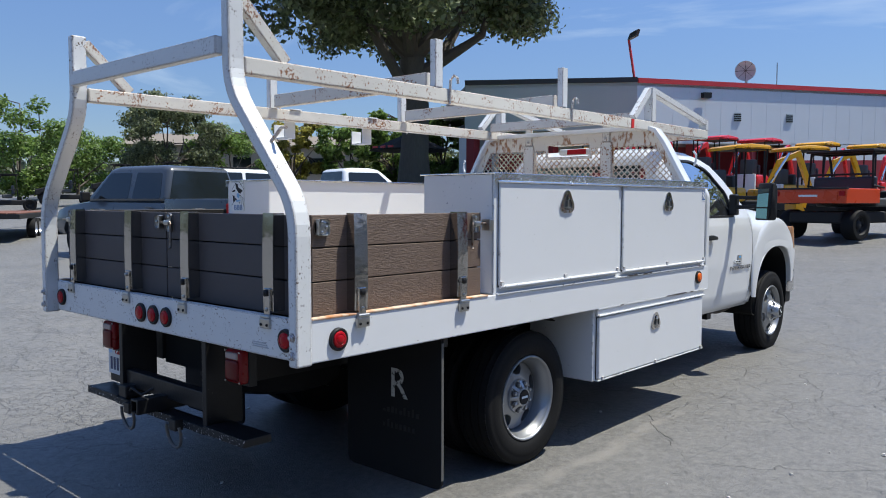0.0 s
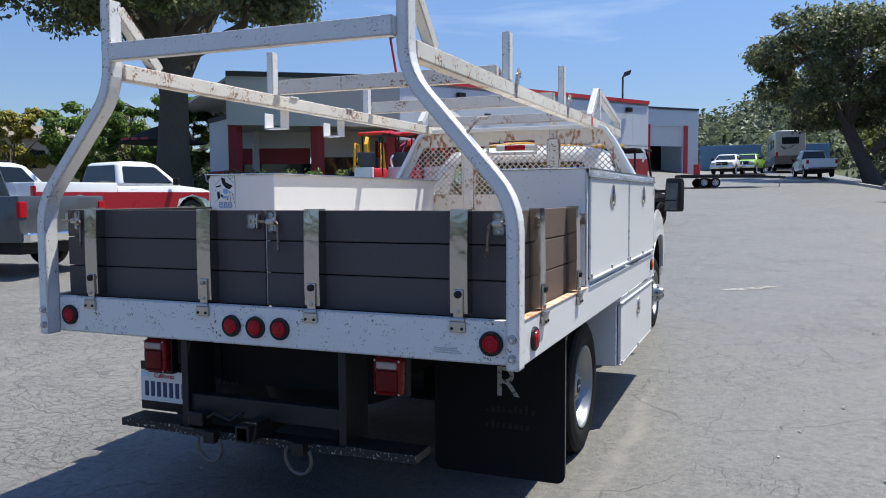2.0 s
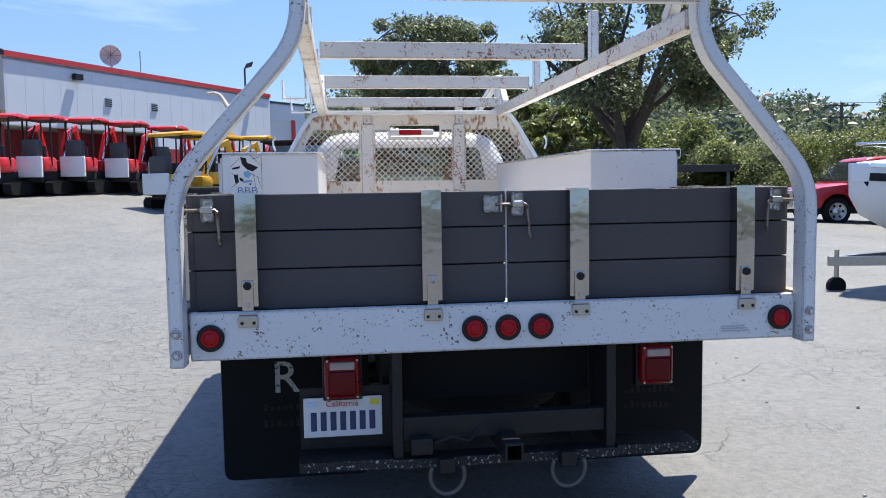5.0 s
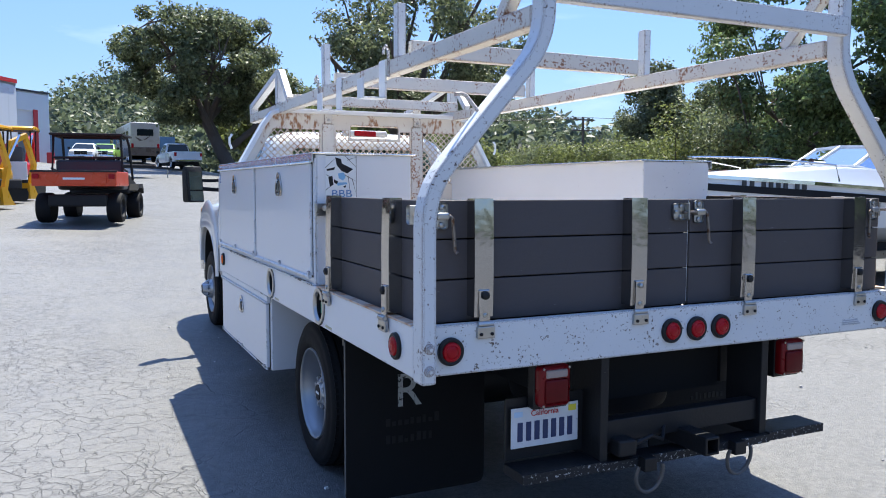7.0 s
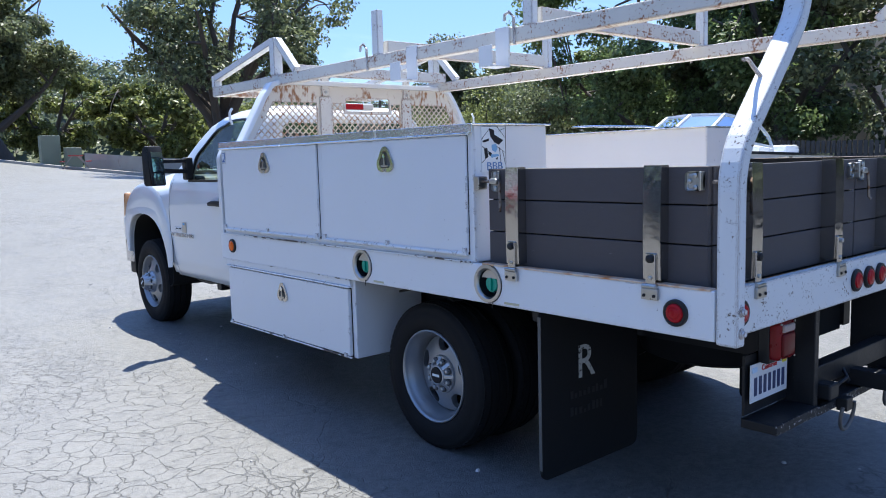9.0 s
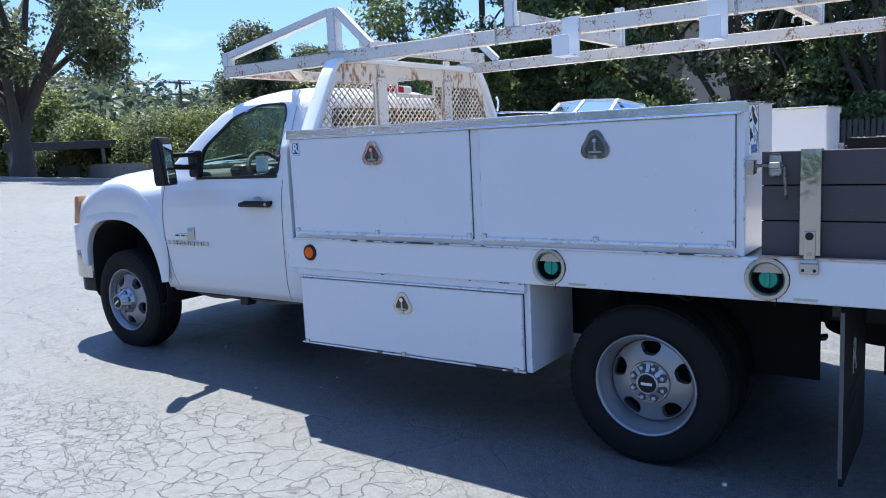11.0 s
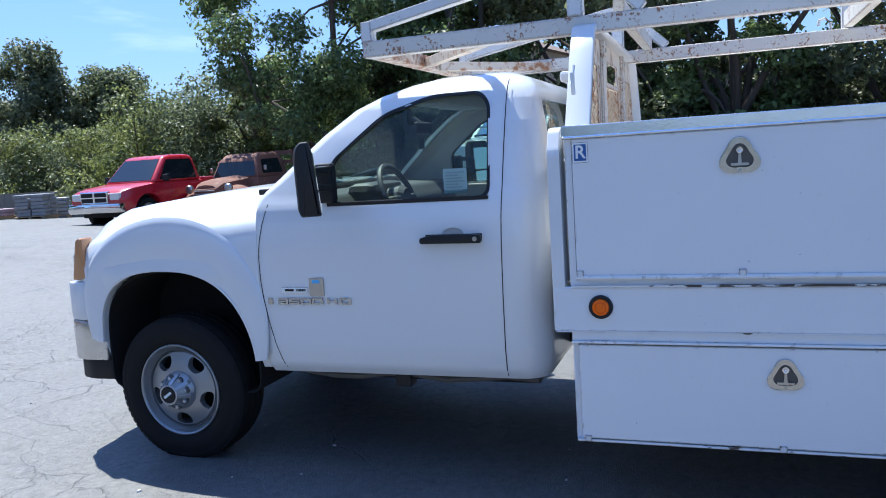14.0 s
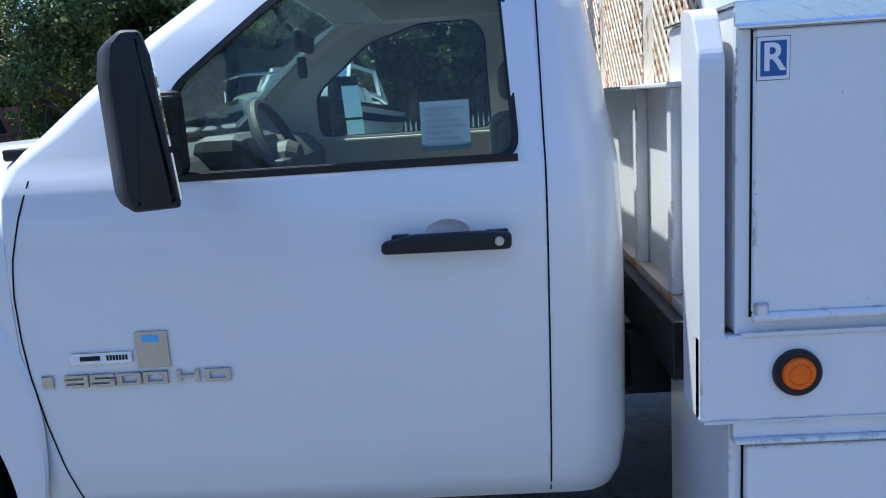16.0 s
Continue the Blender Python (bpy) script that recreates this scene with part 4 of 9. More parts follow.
def build_boxes():
    spotted = material("white paint spotted with chips", (0.62, 0.63, 0.65), 0.4, vary=0.04, scale=5, second=(0.20, 0.23, 0.28), second_at=0.66, second_scale=34, second_soft=0.03)
    # paints the shade and dark reflection in latch dishes; also colours sticker cracks
    recess = material("latch recess shade and crack grey", (0.075, 0.070, 0.064), 0.38, 0.0, vary=0.3, scale=40)
    rim_steel = material("brushed stainless latch rim", (0.50, 0.485, 0.46), 0.18, 1.0, vary=0.08, scale=25)

    def lock(side, s, x, y, z, parent, r=0.062):
        def tri(k, drop=0.0):
            return [(y + k * r * 1.06 * (1 + 0.15 * math.cos(3 * (a - math.pi / 2))) * math.cos(a), z + k * r * 1.04 * (1 + 0.15 * math.cos(3 * (a - math.pi / 2))) * math.sin(a)) for a in np.linspace(0, 2 * math.pi, 37)[:-1]]
        ring = cut(prism(tri(1.0), "x", x, x + s * 0.008, bevel=0.002), prism(tri(0.66), "x", x - 0.02, x + 0.02))
        plate = part("paddle_latch", ring, rim_steel, parent, "rounded triangular stainless paddle latch")
        part("latch_dish", prism(tri(0.70), "x", x - s * 0.004, x + s * 0.002), recess, plate)
        part("latch_handle", prism(rounded([(y - 0.030, z - 0.030), (y + 0.030, z - 0.030), (y + 0.030, z - 0.021), (y + 0.006, z - 0.021), (y + 0.004, z + 0.020), (y - 0.004, z + 0.020), (y - 0.006, z - 0.021), (y - 0.030, z - 0.021)], 0.003), "x", x + s * 0.002, x + s * 0.012), zinc, plate)
        part("key_cylinder", lathe([(x, 0.012), (x + s * 0.015, 0.012), (x + s * 0.015, 0.007), (x + s * 0.013, 0.004)], (0, y, z + 0.026), 14, "x"), chrome, plate)
        part("latch_button", lathe([(x, 0.009), (x + s * 0.011, 0.008), (x + s * 0.011, 0.003)], (0, y, z - 0.047 * r / 0.062), 12, "x"), zinc, plate)
    for s in (-1, 1):
        side = "right" if s > 0 else "left"
        unit = part("tool_box", box(s * 0.722, s * 1.206, 1.215, 3.768, 0.968, 1.590, 0.008), body_paint, truck, "white steel side tool box with an aluminium tread-plate top")
        part("box_frame", box(s * 1.206, s * 1.2135, 1.215, 3.768, 0.968, 1.57, 0.003), body_paint, unit)
        for a, b in ((2.520, 3.738), (1.250, 2.462)):
            door = part("box_door", box(s * 1.2135, s * 1.228, a, b, 1.012, 1.545, 0.005), body_paint, unit, "white steel tool box door")
            part("door_hinge", rod((s * 1.230, a, 1.006), (s * 1.230, b, 1.006), 0.009), body_paint, door)
            part("seam", box(s * 1.2125, s * 1.2145, a - 0.003, b + 0.003, 1.003, 1.549), seam_black, unit)
            for yy in (a + 0.015, b - 0.015, (a + b) / 2):
                part("hinge_tab", box(s * 1.226, s * 1.238, yy - 0.014, yy + 0.014, 1.002, 1.035, 0.004), chipped_paint, door)
        lock(side, s, s * 1.228, 3.132, 1.441, unit)
        lock(side, s, s * 1.228, 1.866 if s > 0 else 1.850, 1.440, unit)
        lid = part("tread_plate_top", box(s * 0.70, s * 1.226, 1.205, 3.775, 1.590, 1.597, 0.002), aluminium, unit, "bright aluminium tread plate")
        part("tread_plate_lip", box(s * 1.2235, s * 1.2285, 1.205, 3.775, 1.552, 1.595, 0.001), aluminium, lid)
        part("drip_rail", rod((s * 1.231, 1.23, 1.551), (s * 1.231, 3.77, 1.551), 0.006), aluminium, lid)
        bm = bmesh.new()
        k = 0
        yy = 1.23
        while yy < 3.75:
            for row, zz in ((0, 1.563), (1, 1.579)):
                t = 1 if (k + row) % 2 else -1
                sweep([(s * 1.2283, yy + row * 0.020 - 0.013, zz - 0.006 * t), (s * 1.2291, yy + row * 0.020, zz), (s * 1.2283, yy + row * 0.020 + 0.013, zz + 0.006 * t)], 0.003, 0.0035, (0, 0, 1), bm)
            yy += 0.040
            k += 1
        tagged(part("tread_pattern", bm, aluminium, lid), kind="stuff")
        # lower box
        low = part("lower_tool_box", box(s * 0.72, s * 1.195, 2.222, 3.772, 0.338, 0.789, 0.006), body_paint, truck, "white steel under-deck tool box")
        part("box_door", box(s * 1.198, s * 1.220, 2.258, 3.745, 0.352, 0.735, 0.005), body_paint, low, "white steel drop door")
        part("seam", box(s * 1.194, s * 1.199, 2.255, 3.748, 0.349, 0.738), seam_black, low)
        part("drip_rail", box(s * 1.195, s * 1.228, 2.24, 3.77, 0.742, 0.752, 0.003), body_paint, low)
        part("box_frame", box(s * 1.195, s * 1.216, 2.24, 3.77, 0.752, 0.789, 0.003), body_paint, low)
        part("rust_edge", box(s * 1.196, s * 1.2215, 2.25, 3.765, 0.3385, 0.3475, 0.002), edge_rust, low, "rust-chipped lower edge")
        part("sill_joint", box(s * 1.205, s * 1.2240, 2.24, 3.83, 0.7865, 0.7925), edge_rust, low, "rust-black joint under the sill")
        part("rust_edge", box(s * 1.2125, s * 1.2300, 1.23, 3.76, 0.9675, 0.9745), edge_rust, unit, "rust-chipped joint above the sill")
        lock(side, s, s * 1.220, 2.99, 0.632, low, 0.056)
        for yy in (2.30, 3.0, 3.72):
            part("hinge_tab", box(s * 1.218, s * 1.228, yy - 0.014, yy + 0.014, 0.340, 0.366, 0.004), chipped_paint, low)
        # small square maker's decal, a white letter on blue
        dec = part("decal", box(s * 1.2275, s * 1.2292, 3.676, 3.734, 1.454, 1.530), paper_white, unit, "small blue square decal with a white letter and border")
        part("decal_edge", box(s * 1.2272, s * 1.2286, 3.6748, 3.7352, 1.4528, 1.5312), ink_black, dec)
        part("decal_field", box(s * 1.2285, s * 1.2297, 3.6815, 3.7285, 1.4605, 1.5235), ink_blue, dec)
        letters("letter", "R", 0.070, paper_white, facing(side, s * 1.2300, 3.705, 1.492), dec, 0.0008, squeeze=0.98, bold=0.0012)
        if s > 0:
            part("end_panel", box(0.726, 1.204, 1.2118, 1.2155, 0.975, 1.586), spotted, unit, "white end panel spotted with grey chips")
        # door stay behind the box
        part("box_catch", box(s * 1.16, s * 1.215, 1.18, 1.215, 1.30, 1.36, 0.004), zinc, unit)
    # sticker on the end of one box: a dark graphic over blue lettering
    end = [o for o in truck.children if o.name.startswith("tool_box")][0]
    stick = part("sticker", box(-1.162, -1.006, 1.2112, 1.2148, 1.378, 1.588), paper_white, end, "peeling white sticker with a dark graphic and blue letters")
    print_blue = material("faded blue print", (0.10, 0.21, 0.42), 0.5, vary=0.3, scale=60)
    letters("sticker_letters", "BBB", 0.050, print_blue, facing("rear", -1.082, 1.2097, 1.402), stick, 0.0006, squeeze=1.25)

    def on_sticker(pts):
        return prism([(-1.162 + 0.156 * u, 1.588 - 0.210 * v) for u, v in pts], "y", 1.2095, 1.2117)
    for pts in ([(0.31, 0.06), (0.50, 0.10), (0.52, 0.20), (0.88, 0.32), (0.70, 0.42), (0.52, 0.37), (0.36, 0.24)], [(0.04, 0.33), (0.30, 0.28), (0.28, 0.34), (0.05, 0.37)], [(0.09, 0.50), (0.22, 0.48), (0.25, 0.68), (0.14, 0.72)],
                [(0.27, 0.55), (0.40, 0.60), (0.36, 0.67), (0.27, 0.62)], [(0.56, 0.72), (0.66, 0.68), (0.62, 0.75)]):
        part("sticker_graphic", on_sticker(pts), ink_black, stick)
    pale = material("pale blue print", (0.20, 0.40, 0.62), 0.5)
    for pts in ([(0.40, 0.42), (0.58, 0.40), (0.64, 0.50), (0.56, 0.58), (0.42, 0.53)], [(0.34, 0.63), (0.66, 0.62), (0.70, 0.66), (0.40, 0.70)], [(0.22, 0.96), (0.82, 0.96), (0.82, 0.975), (0.22, 0.975)]):
        part("sticker_graphic", on_sticker(pts), pale, stick)
    for a, b in (((0.0, 0.30), (0.34, 0.06)), ((0.62, 0.02), (0.98, 0.28)), ((0.70, 0.12), (0.98, 0.05)), ((0.60, 0.45), (0.98, 0.60)), ((0.72, 0.48), (0.80, 0.95)), ((0.02, 0.45), (0.20, 0.52)), ((0.0, 0.80), (0.26, 0.66)), ((0.85, 0.54), (0.96, 0.85)), ((0.02, 0.02), (0.98, 0.02)), ((0.98, 0.02), (0.985, 0.98))):
        d = Vector((b[0] - a[0], b[1] - a[1])).normalized() * 0.008
        part("sticker_crack", on_sticker([(a[0] - d.y, a[1] + d.x), (b[0] - d.y * 0.3, b[1] + d.x * 0.3), (b[0] + d.y * 0.3, b[1] - d.x * 0.3), (a[0] + d.y, a[1] - d.x)]), recess, stick)
    # recessed fuel fillers in one side sill
    for y in (2.102, 1.125):
        cup = part("fuel_filler", lathe([(-1.224, 0.085), (-1.230, 0.085), (-1.231, 0.070), (-1.222, 0.063), (-1.217, 0.062)], (0, y, 0.883), 36, "x", None, (False, False)), zinc, truck, "round recessed fuel filler", True)
        part("filler_well", lathe([(-1.2175, 0.0622), (-1.150, 0.060), (-1.148, 0.058), (-1.148, 0.01)], (0, y, 0.883), 28, "x", None, (False, True)), black_plastic, cup)
        part("fuel_cap", lathe([(-1.150, 0.036), (-1.198, 0.038), (-1.203, 0.034), (-1.203, 0.01)], (0, y, 0.878), 24, "x"), cap_green, cup, "green fuel cap", True)
        part("cap_grip", box(-1.213, -1.201, y - 0.007, y + 0.007, 0.850, 0.906, 0.003), cap_green, cup)
        part("cap_tether", pipe([(-1.2, y - 0.02, 0.85), (-1.235, y - 0.04, 0.80), (-1.23, y - 0.03, 0.775)], 0.002, 5), black_plastic, cup)
        part("warning_sticker", box(-1.2235, -1.2215, y - 0.19, y - 0.10, 0.802, 0.812), material("yellowed label", (0.48, 0.45, 0.30), 0.6), truck)
        part("filler_label", box(-1.1745, -1.1725, y - 0.024, y + 0.024, 0.918, 0.934), paper_white, cup)


def build_wheels():
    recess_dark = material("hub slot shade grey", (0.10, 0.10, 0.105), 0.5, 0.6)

    def wheel(x, y, z, s, dish, name, out=0.0, phase=90.0):
        R = 0.388
        w = part(name, lathe([(x - s * 0.11, 0.245), (x - s * 0.12, 0.28), (x - s * 0.125, 0.32), (x - s * 0.115, 0.365), (x - s * 0.095, R - 0.008), (x - s * 0.06, R), (x - s * 0.058, R - 0.012), (x - s * 0.048, R - 0.012), (x - s * 0.046, R),
                             (x - s * 0.006, R + 0.002), (x - s * 0.005, R - 0.012), (x + s * 0.005, R - 0.012), (x + s * 0.006, R + 0.002), (x + s * 0.046, R), (x + s * 0.048, R - 0.012), (x + s * 0.058, R - 0.012), (x + s * 0.06, R),
                             (x + s * 0.095, R - 0.008), (x + s * 0.108, 0.365), (x + s * 0.114, 0.352), (x + s * 0.113, 0.346), (x + s * 0.119, 0.330), (x + s * 0.122, 0.312), (x + s * 0.121, 0.285), (x + s * 0.112, 0.252), (x + s * 0.10, 0.242)], (0, y, z), 56, "x", None, (True, False)), tyre_rubber, truck, "black all-terrain truck tyre on a silver steel wheel", True)
        # shoulder lugs
        bm = bmesh.new()
        for k in range(72):
            a = 2 * math.pi * k / 72
            own = box(x + s * 0.070, x + s * 0.0985, y - 0.0125, y + 0.0125, z + R - 0.022, z + R - 0.0055)
            bmesh.ops.rotate(own, verts=own.verts[:], cent=(x, y, z), matrix=Matrix.Rotation(a, 3, "X"))
            join(bm, own)
        tagged(part("tread_block_ring", bm, tyre_rubber, w), kind="stuff")
        lip = x + s * 0.10
        face = x + s * dish
        part("rim", lathe([(lip + s * 0.008, 0.245), (lip + s * 0.014, 0.243), (lip + s * 0.016, 0.238), (lip + s * 0.012, 0.232), (lip + s * 0.002, 0.228), (lip - s * 0.018, 0.222), (lip - s * 0.030, 0.212), (face + s * 0.012, 0.206), (face - s * 0.010, 0.203), (face - s * 0.075, 0.200)], (0, y, z), 56, "x", None, (False, False)), wheel_steel, w, "silver steel rim", True)
        disc = lathe([(face - s * 0.010, 0.205), (face + s * 0.006, 0.196), (face + s * 0.016, 0.165), (face + s * 0.034, 0.112), (face + s * 0.034, 0.05), (face - s * 0.008, 0.05), (face - s * 0.010, 0.112), (face - s * 0.018, 0.165), (face - s * 0.022, 0.202), (face - s * 0.010, 0.205)], (0, y, z), 56, "x", None, (False, False))
        bmesh.ops.remove_doubles(disc, verts=disc.verts[:], dist=1e-5)
        bmesh.ops.recalc_face_normals(disc, faces=disc.faces[:])
        holes = bmesh.new()
        for k in range(5):
            a = 2 * math.pi * k / 5 + radians(phase)
            shape = rounded([(0.126, -0.022), (0.126, 0.022), (0.150, 0.045), (0.178, 0.050), (0.190, 0.030), (0.192, 0.0), (0.190, -0.030), (0.178, -0.050), (0.150, -0.045)], 0.012, 3)
            ring = [(y + u * math.cos(a) - v * math.sin(a), z + u * math.sin(a) + v * math.cos(a)) for u, v in shape]
            prism(ring, "x", face - s * 0.06, face + s * 0.06, holes)
        part("wheel_disc", cut(disc, holes), wheel_steel, w, "silver steel wheel disc with five hand holes", True)
        # near-black disc painting the shade seen through the hand holes
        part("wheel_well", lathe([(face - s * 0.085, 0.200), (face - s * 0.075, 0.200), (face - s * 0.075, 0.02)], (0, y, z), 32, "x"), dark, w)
        top = face + s * (0.088 + out)
        hub = part("hub_cover", lathe([(face + s * 0.026, 0.101), (face + s * 0.040, 0.101), (face + s * 0.048, 0.097), (face + s * (0.052 + out * 0.35), 0.086), (top - s * 0.022, 0.060), (top - s * 0.006, 0.056), (top, 0.053), (top + s * 0.002, 0.047), (top, 0.044), (top, 0.01)], (0, y, z), 48, "x"), hub_metal, w, "satin hub cover", True)
        for k in range(8):
            a = 2 * math.pi * (k + 0.5) / 8 + radians(phase)
            cy, cz = y + 0.0765 * math.cos(a), z + 0.0765 * math.sin(a)
            deep = face + s * (0.058 + out * 0.40)
            # dark grey disc stands in for the shade of an open pocket
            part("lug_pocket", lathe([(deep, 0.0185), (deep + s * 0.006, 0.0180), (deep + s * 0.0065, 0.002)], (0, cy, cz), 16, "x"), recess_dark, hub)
            part("lug_nut", lathe([(deep + s * 0.006, 0.0115), (deep + s * 0.018, 0.0110), (deep + s * 0.020, 0.007), (deep + s * 0.020, 0.002)], (0, cy, cz), 6, "x"), hub_metal, hub)
            t = 2 * math.pi * k / 8 + radians(phase)
            rib = prism([(face + s * 0.040, z + 0.098), (face + s * (0.054 + out * 0.35), z + 0.094), (top - s * 0.002, z + 0.055), (face + s * 0.040, z + 0.050)], "y", y - 0.0105, y + 0.0105, bevel=0.003)
            bmesh.ops.rotate(rib, verts=rib.verts[:], cent=(face, y, z), matrix=Matrix.Rotation(t - math.pi / 2, 3, "X"))
            part("hub_rib", rib, hub_metal, hub)
        cap = part("centre_cap", lathe([(top, 0.0435), (top + s * 0.005, 0.0415), (top + s * 0.006, 0.01)], (0, y, z), 32, "x"), ink_black, hub, "black centre cap with a pale bar")
        own = box(top + s * 0.004, top + s * 0.0075, y - 0.027, y + 0.027, z - 0.007, z + 0.007, 0.002)
        bmesh.ops.rotate(own, verts=own.verts[:], cent=(top, y, z), matrix=Matrix.Rotation(radians(phase - 90), 3, "X"))
        part("cap_mark", own, paper_white, cap)
        return w
    for s in (-1, 1):
        wheel(s * 0.862, 5.895, 0.388, s, 0.072, "front_wheel", 0.040, 56.0)
        wheel(s * 0.988, 1.688, 0.322, s, 0.004, "rear_wheel", -0.012)
        wheel(s * 0.715, 1.688, 0.322, s, -0.045, "rear_wheel")
        # added near-black sheet over the rear duals, painting the shade there
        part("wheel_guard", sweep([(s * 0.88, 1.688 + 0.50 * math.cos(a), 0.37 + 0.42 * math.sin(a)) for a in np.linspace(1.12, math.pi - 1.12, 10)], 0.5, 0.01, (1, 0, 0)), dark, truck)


def interp(table, key):
    keys = [r[0] for r in table]
    return [float(np.interp(key, keys, [r[i] for r in table])) for i in range(1, len(table[0]))]


# cab cross-sections: height, back, front, half width, corner radius
CAB = [(0.50, 3.945, 5.335, 0.930, 0.11), (0.54, 3.928, 5.345, 0.958, 0.13), (0.64, 3.918, 5.345, 0.978, 0.13), (0.90, 3.915, 5.345, 0.990, 0.14), (1.12, 3.915, 5.345, 0.988, 0.14), (1.24, 3.918, 5.345, 0.977, 0.14), (1.31, 3.92, 5.345, 0.962, 0.14),
       (1.36, 3.925, 5.350, 0.940, 0.15), (1.40, 3.93, 5.320, 0.927, 0.15), (1.50, 3.94, 5.205, 0.895, 0.16), (1.65, 3.96, 5.030, 0.842, 0.17), (1.76, 3.985, 4.875, 0.795, 0.18), (1.82, 4.01, 4.765, 0.755, 0.19), (1.862, 4.05, 4.655, 0.70, 0.20), (1.892, 4.13, 4.52, 0.58, 0.12)]



def cab_shell(inset):
    """The closed cab skin, a loft of rounded rectangles; inset shrinks it for the inner face."""
    own = bmesh.new()
    zs = sorted(set([r[0] for r in CAB] + list(np.linspace(0.52, 1.84, 30))))
    rings = []
    for z in zs:
        yb, yf, w, r = interp(CAB, z)
        w, yb, yf = w - inset, yb + inset, yf - inset
        back, ahead = r, float(np.interp(z, (1.30, 1.42, 1.76, 1.86), (0.012, 0.085, 0.10, r)))
        ring = []
        for cx, cy, a0, r in ((w - ahead, yf - ahead, 0, ahead), (-(w - ahead), yf - ahead, 90, ahead), (-(w - back), yb + back, 180, back), (w - back, yb + back, 270, back)):
            for k in range(9):
                a = radians(a0 + 90 * k / 8)
                ring.append(own.verts.new((cx + r * math.cos(a), cy + r * math.sin(a), z + (inset if z < 0.6 else -inset * 0.8 if z > 1.8 else 0))))
        # straight runs get extra points for the crown of the sides
        rings.append(ring)
    n = len(rings[0])
    for p, q in zip(rings, rings[1:]):
        for i in range(n):
            own.faces.new((p[i], p[(i + 1) % n], q[(i + 1) % n], q[i]))
    own.faces.new(rings[0][::-1])
    top = rings[-1]
    crown = own.verts.new((0, 4.25, CAB[-1][0] + 0.018 - inset * 0.8))
    for i in range(n):
        own.faces.new((top[i], top[(i + 1) % n], crown))
    bmesh.ops.recalc_face_normals(own, faces=own.faces[:])
    return own


def cab_x(z):
    return interp(CAB, z)[2]


SIDE_WINDOW = [(4.955, 1.328), (4.162, 1.326), (4.178, 1.738), (4.228, 1.792), (4.46, 1.790), (4.690, 1.722), (4.945, 1.520)]


def ribbon(points, s, w=0.006, off=0.0015, mat=seam_black, parent=None, name="door_seam"):
    """A thin strip lying on the cab's side along (y, z) points."""
    own = bmesh.new()
    prev = None
    pts = []
    for a, b in zip(points, points[1:]):
        k = max(2, int(math.dist(a, b) / 0.03))
        pts += [(a[0] + (b[0] - a[0]) * i / k, a[1] + (b[1] - a[1]) * i / k) for i in range(k)]
    pts.append(points[-1])
    for i, (y, z) in enumerate(pts):
        a, b = pts[max(i - 1, 0)], pts[min(i + 1, len(pts) - 1)]
        t = Vector((b[0] - a[0], b[1] - a[1])).normalized()
        nv = Vector((-t.y, t.x)) * w / 2
        row = [own.verts.new((s * (cab_x(z + nv.y * g) + off), y + nv.x * g, z + nv.y * g)) for g in (-1, 1)]
        if prev:
            own.faces.new((prev[0], prev[1], row[1], row[0]))
        prev = row
    return part(name, own, mat, parent)


# wide block figures as bars over a unit cell (u to the rear, v up), then where each starts and ends
TOP, MID, LOW = (0, 1, 0.74, 1), (0, 1, 0.37, 0.63), (0, 1, 0, 0.26)
FRONT, BACK = (0, 0.20, 0, 1), (0.80, 1, 0, 1)
BADGE = [((TOP, MID, LOW, BACK), 5.241, 5.184), ((TOP, MID, LOW, (0, 0.20, 0.5, 1), (0.80, 1, 0, 0.5)), 5.178, 5.121), ((TOP, LOW, FRONT, BACK), 5.115, 5.058), ((TOP, LOW, FRONT, BACK), 5.053, 4.995),
         ((FRONT, MID, BACK), 4.974, 4.920), ((TOP, LOW, FRONT, (0.80, 1, 0.12, 0.88)), 4.908, 4.847)]


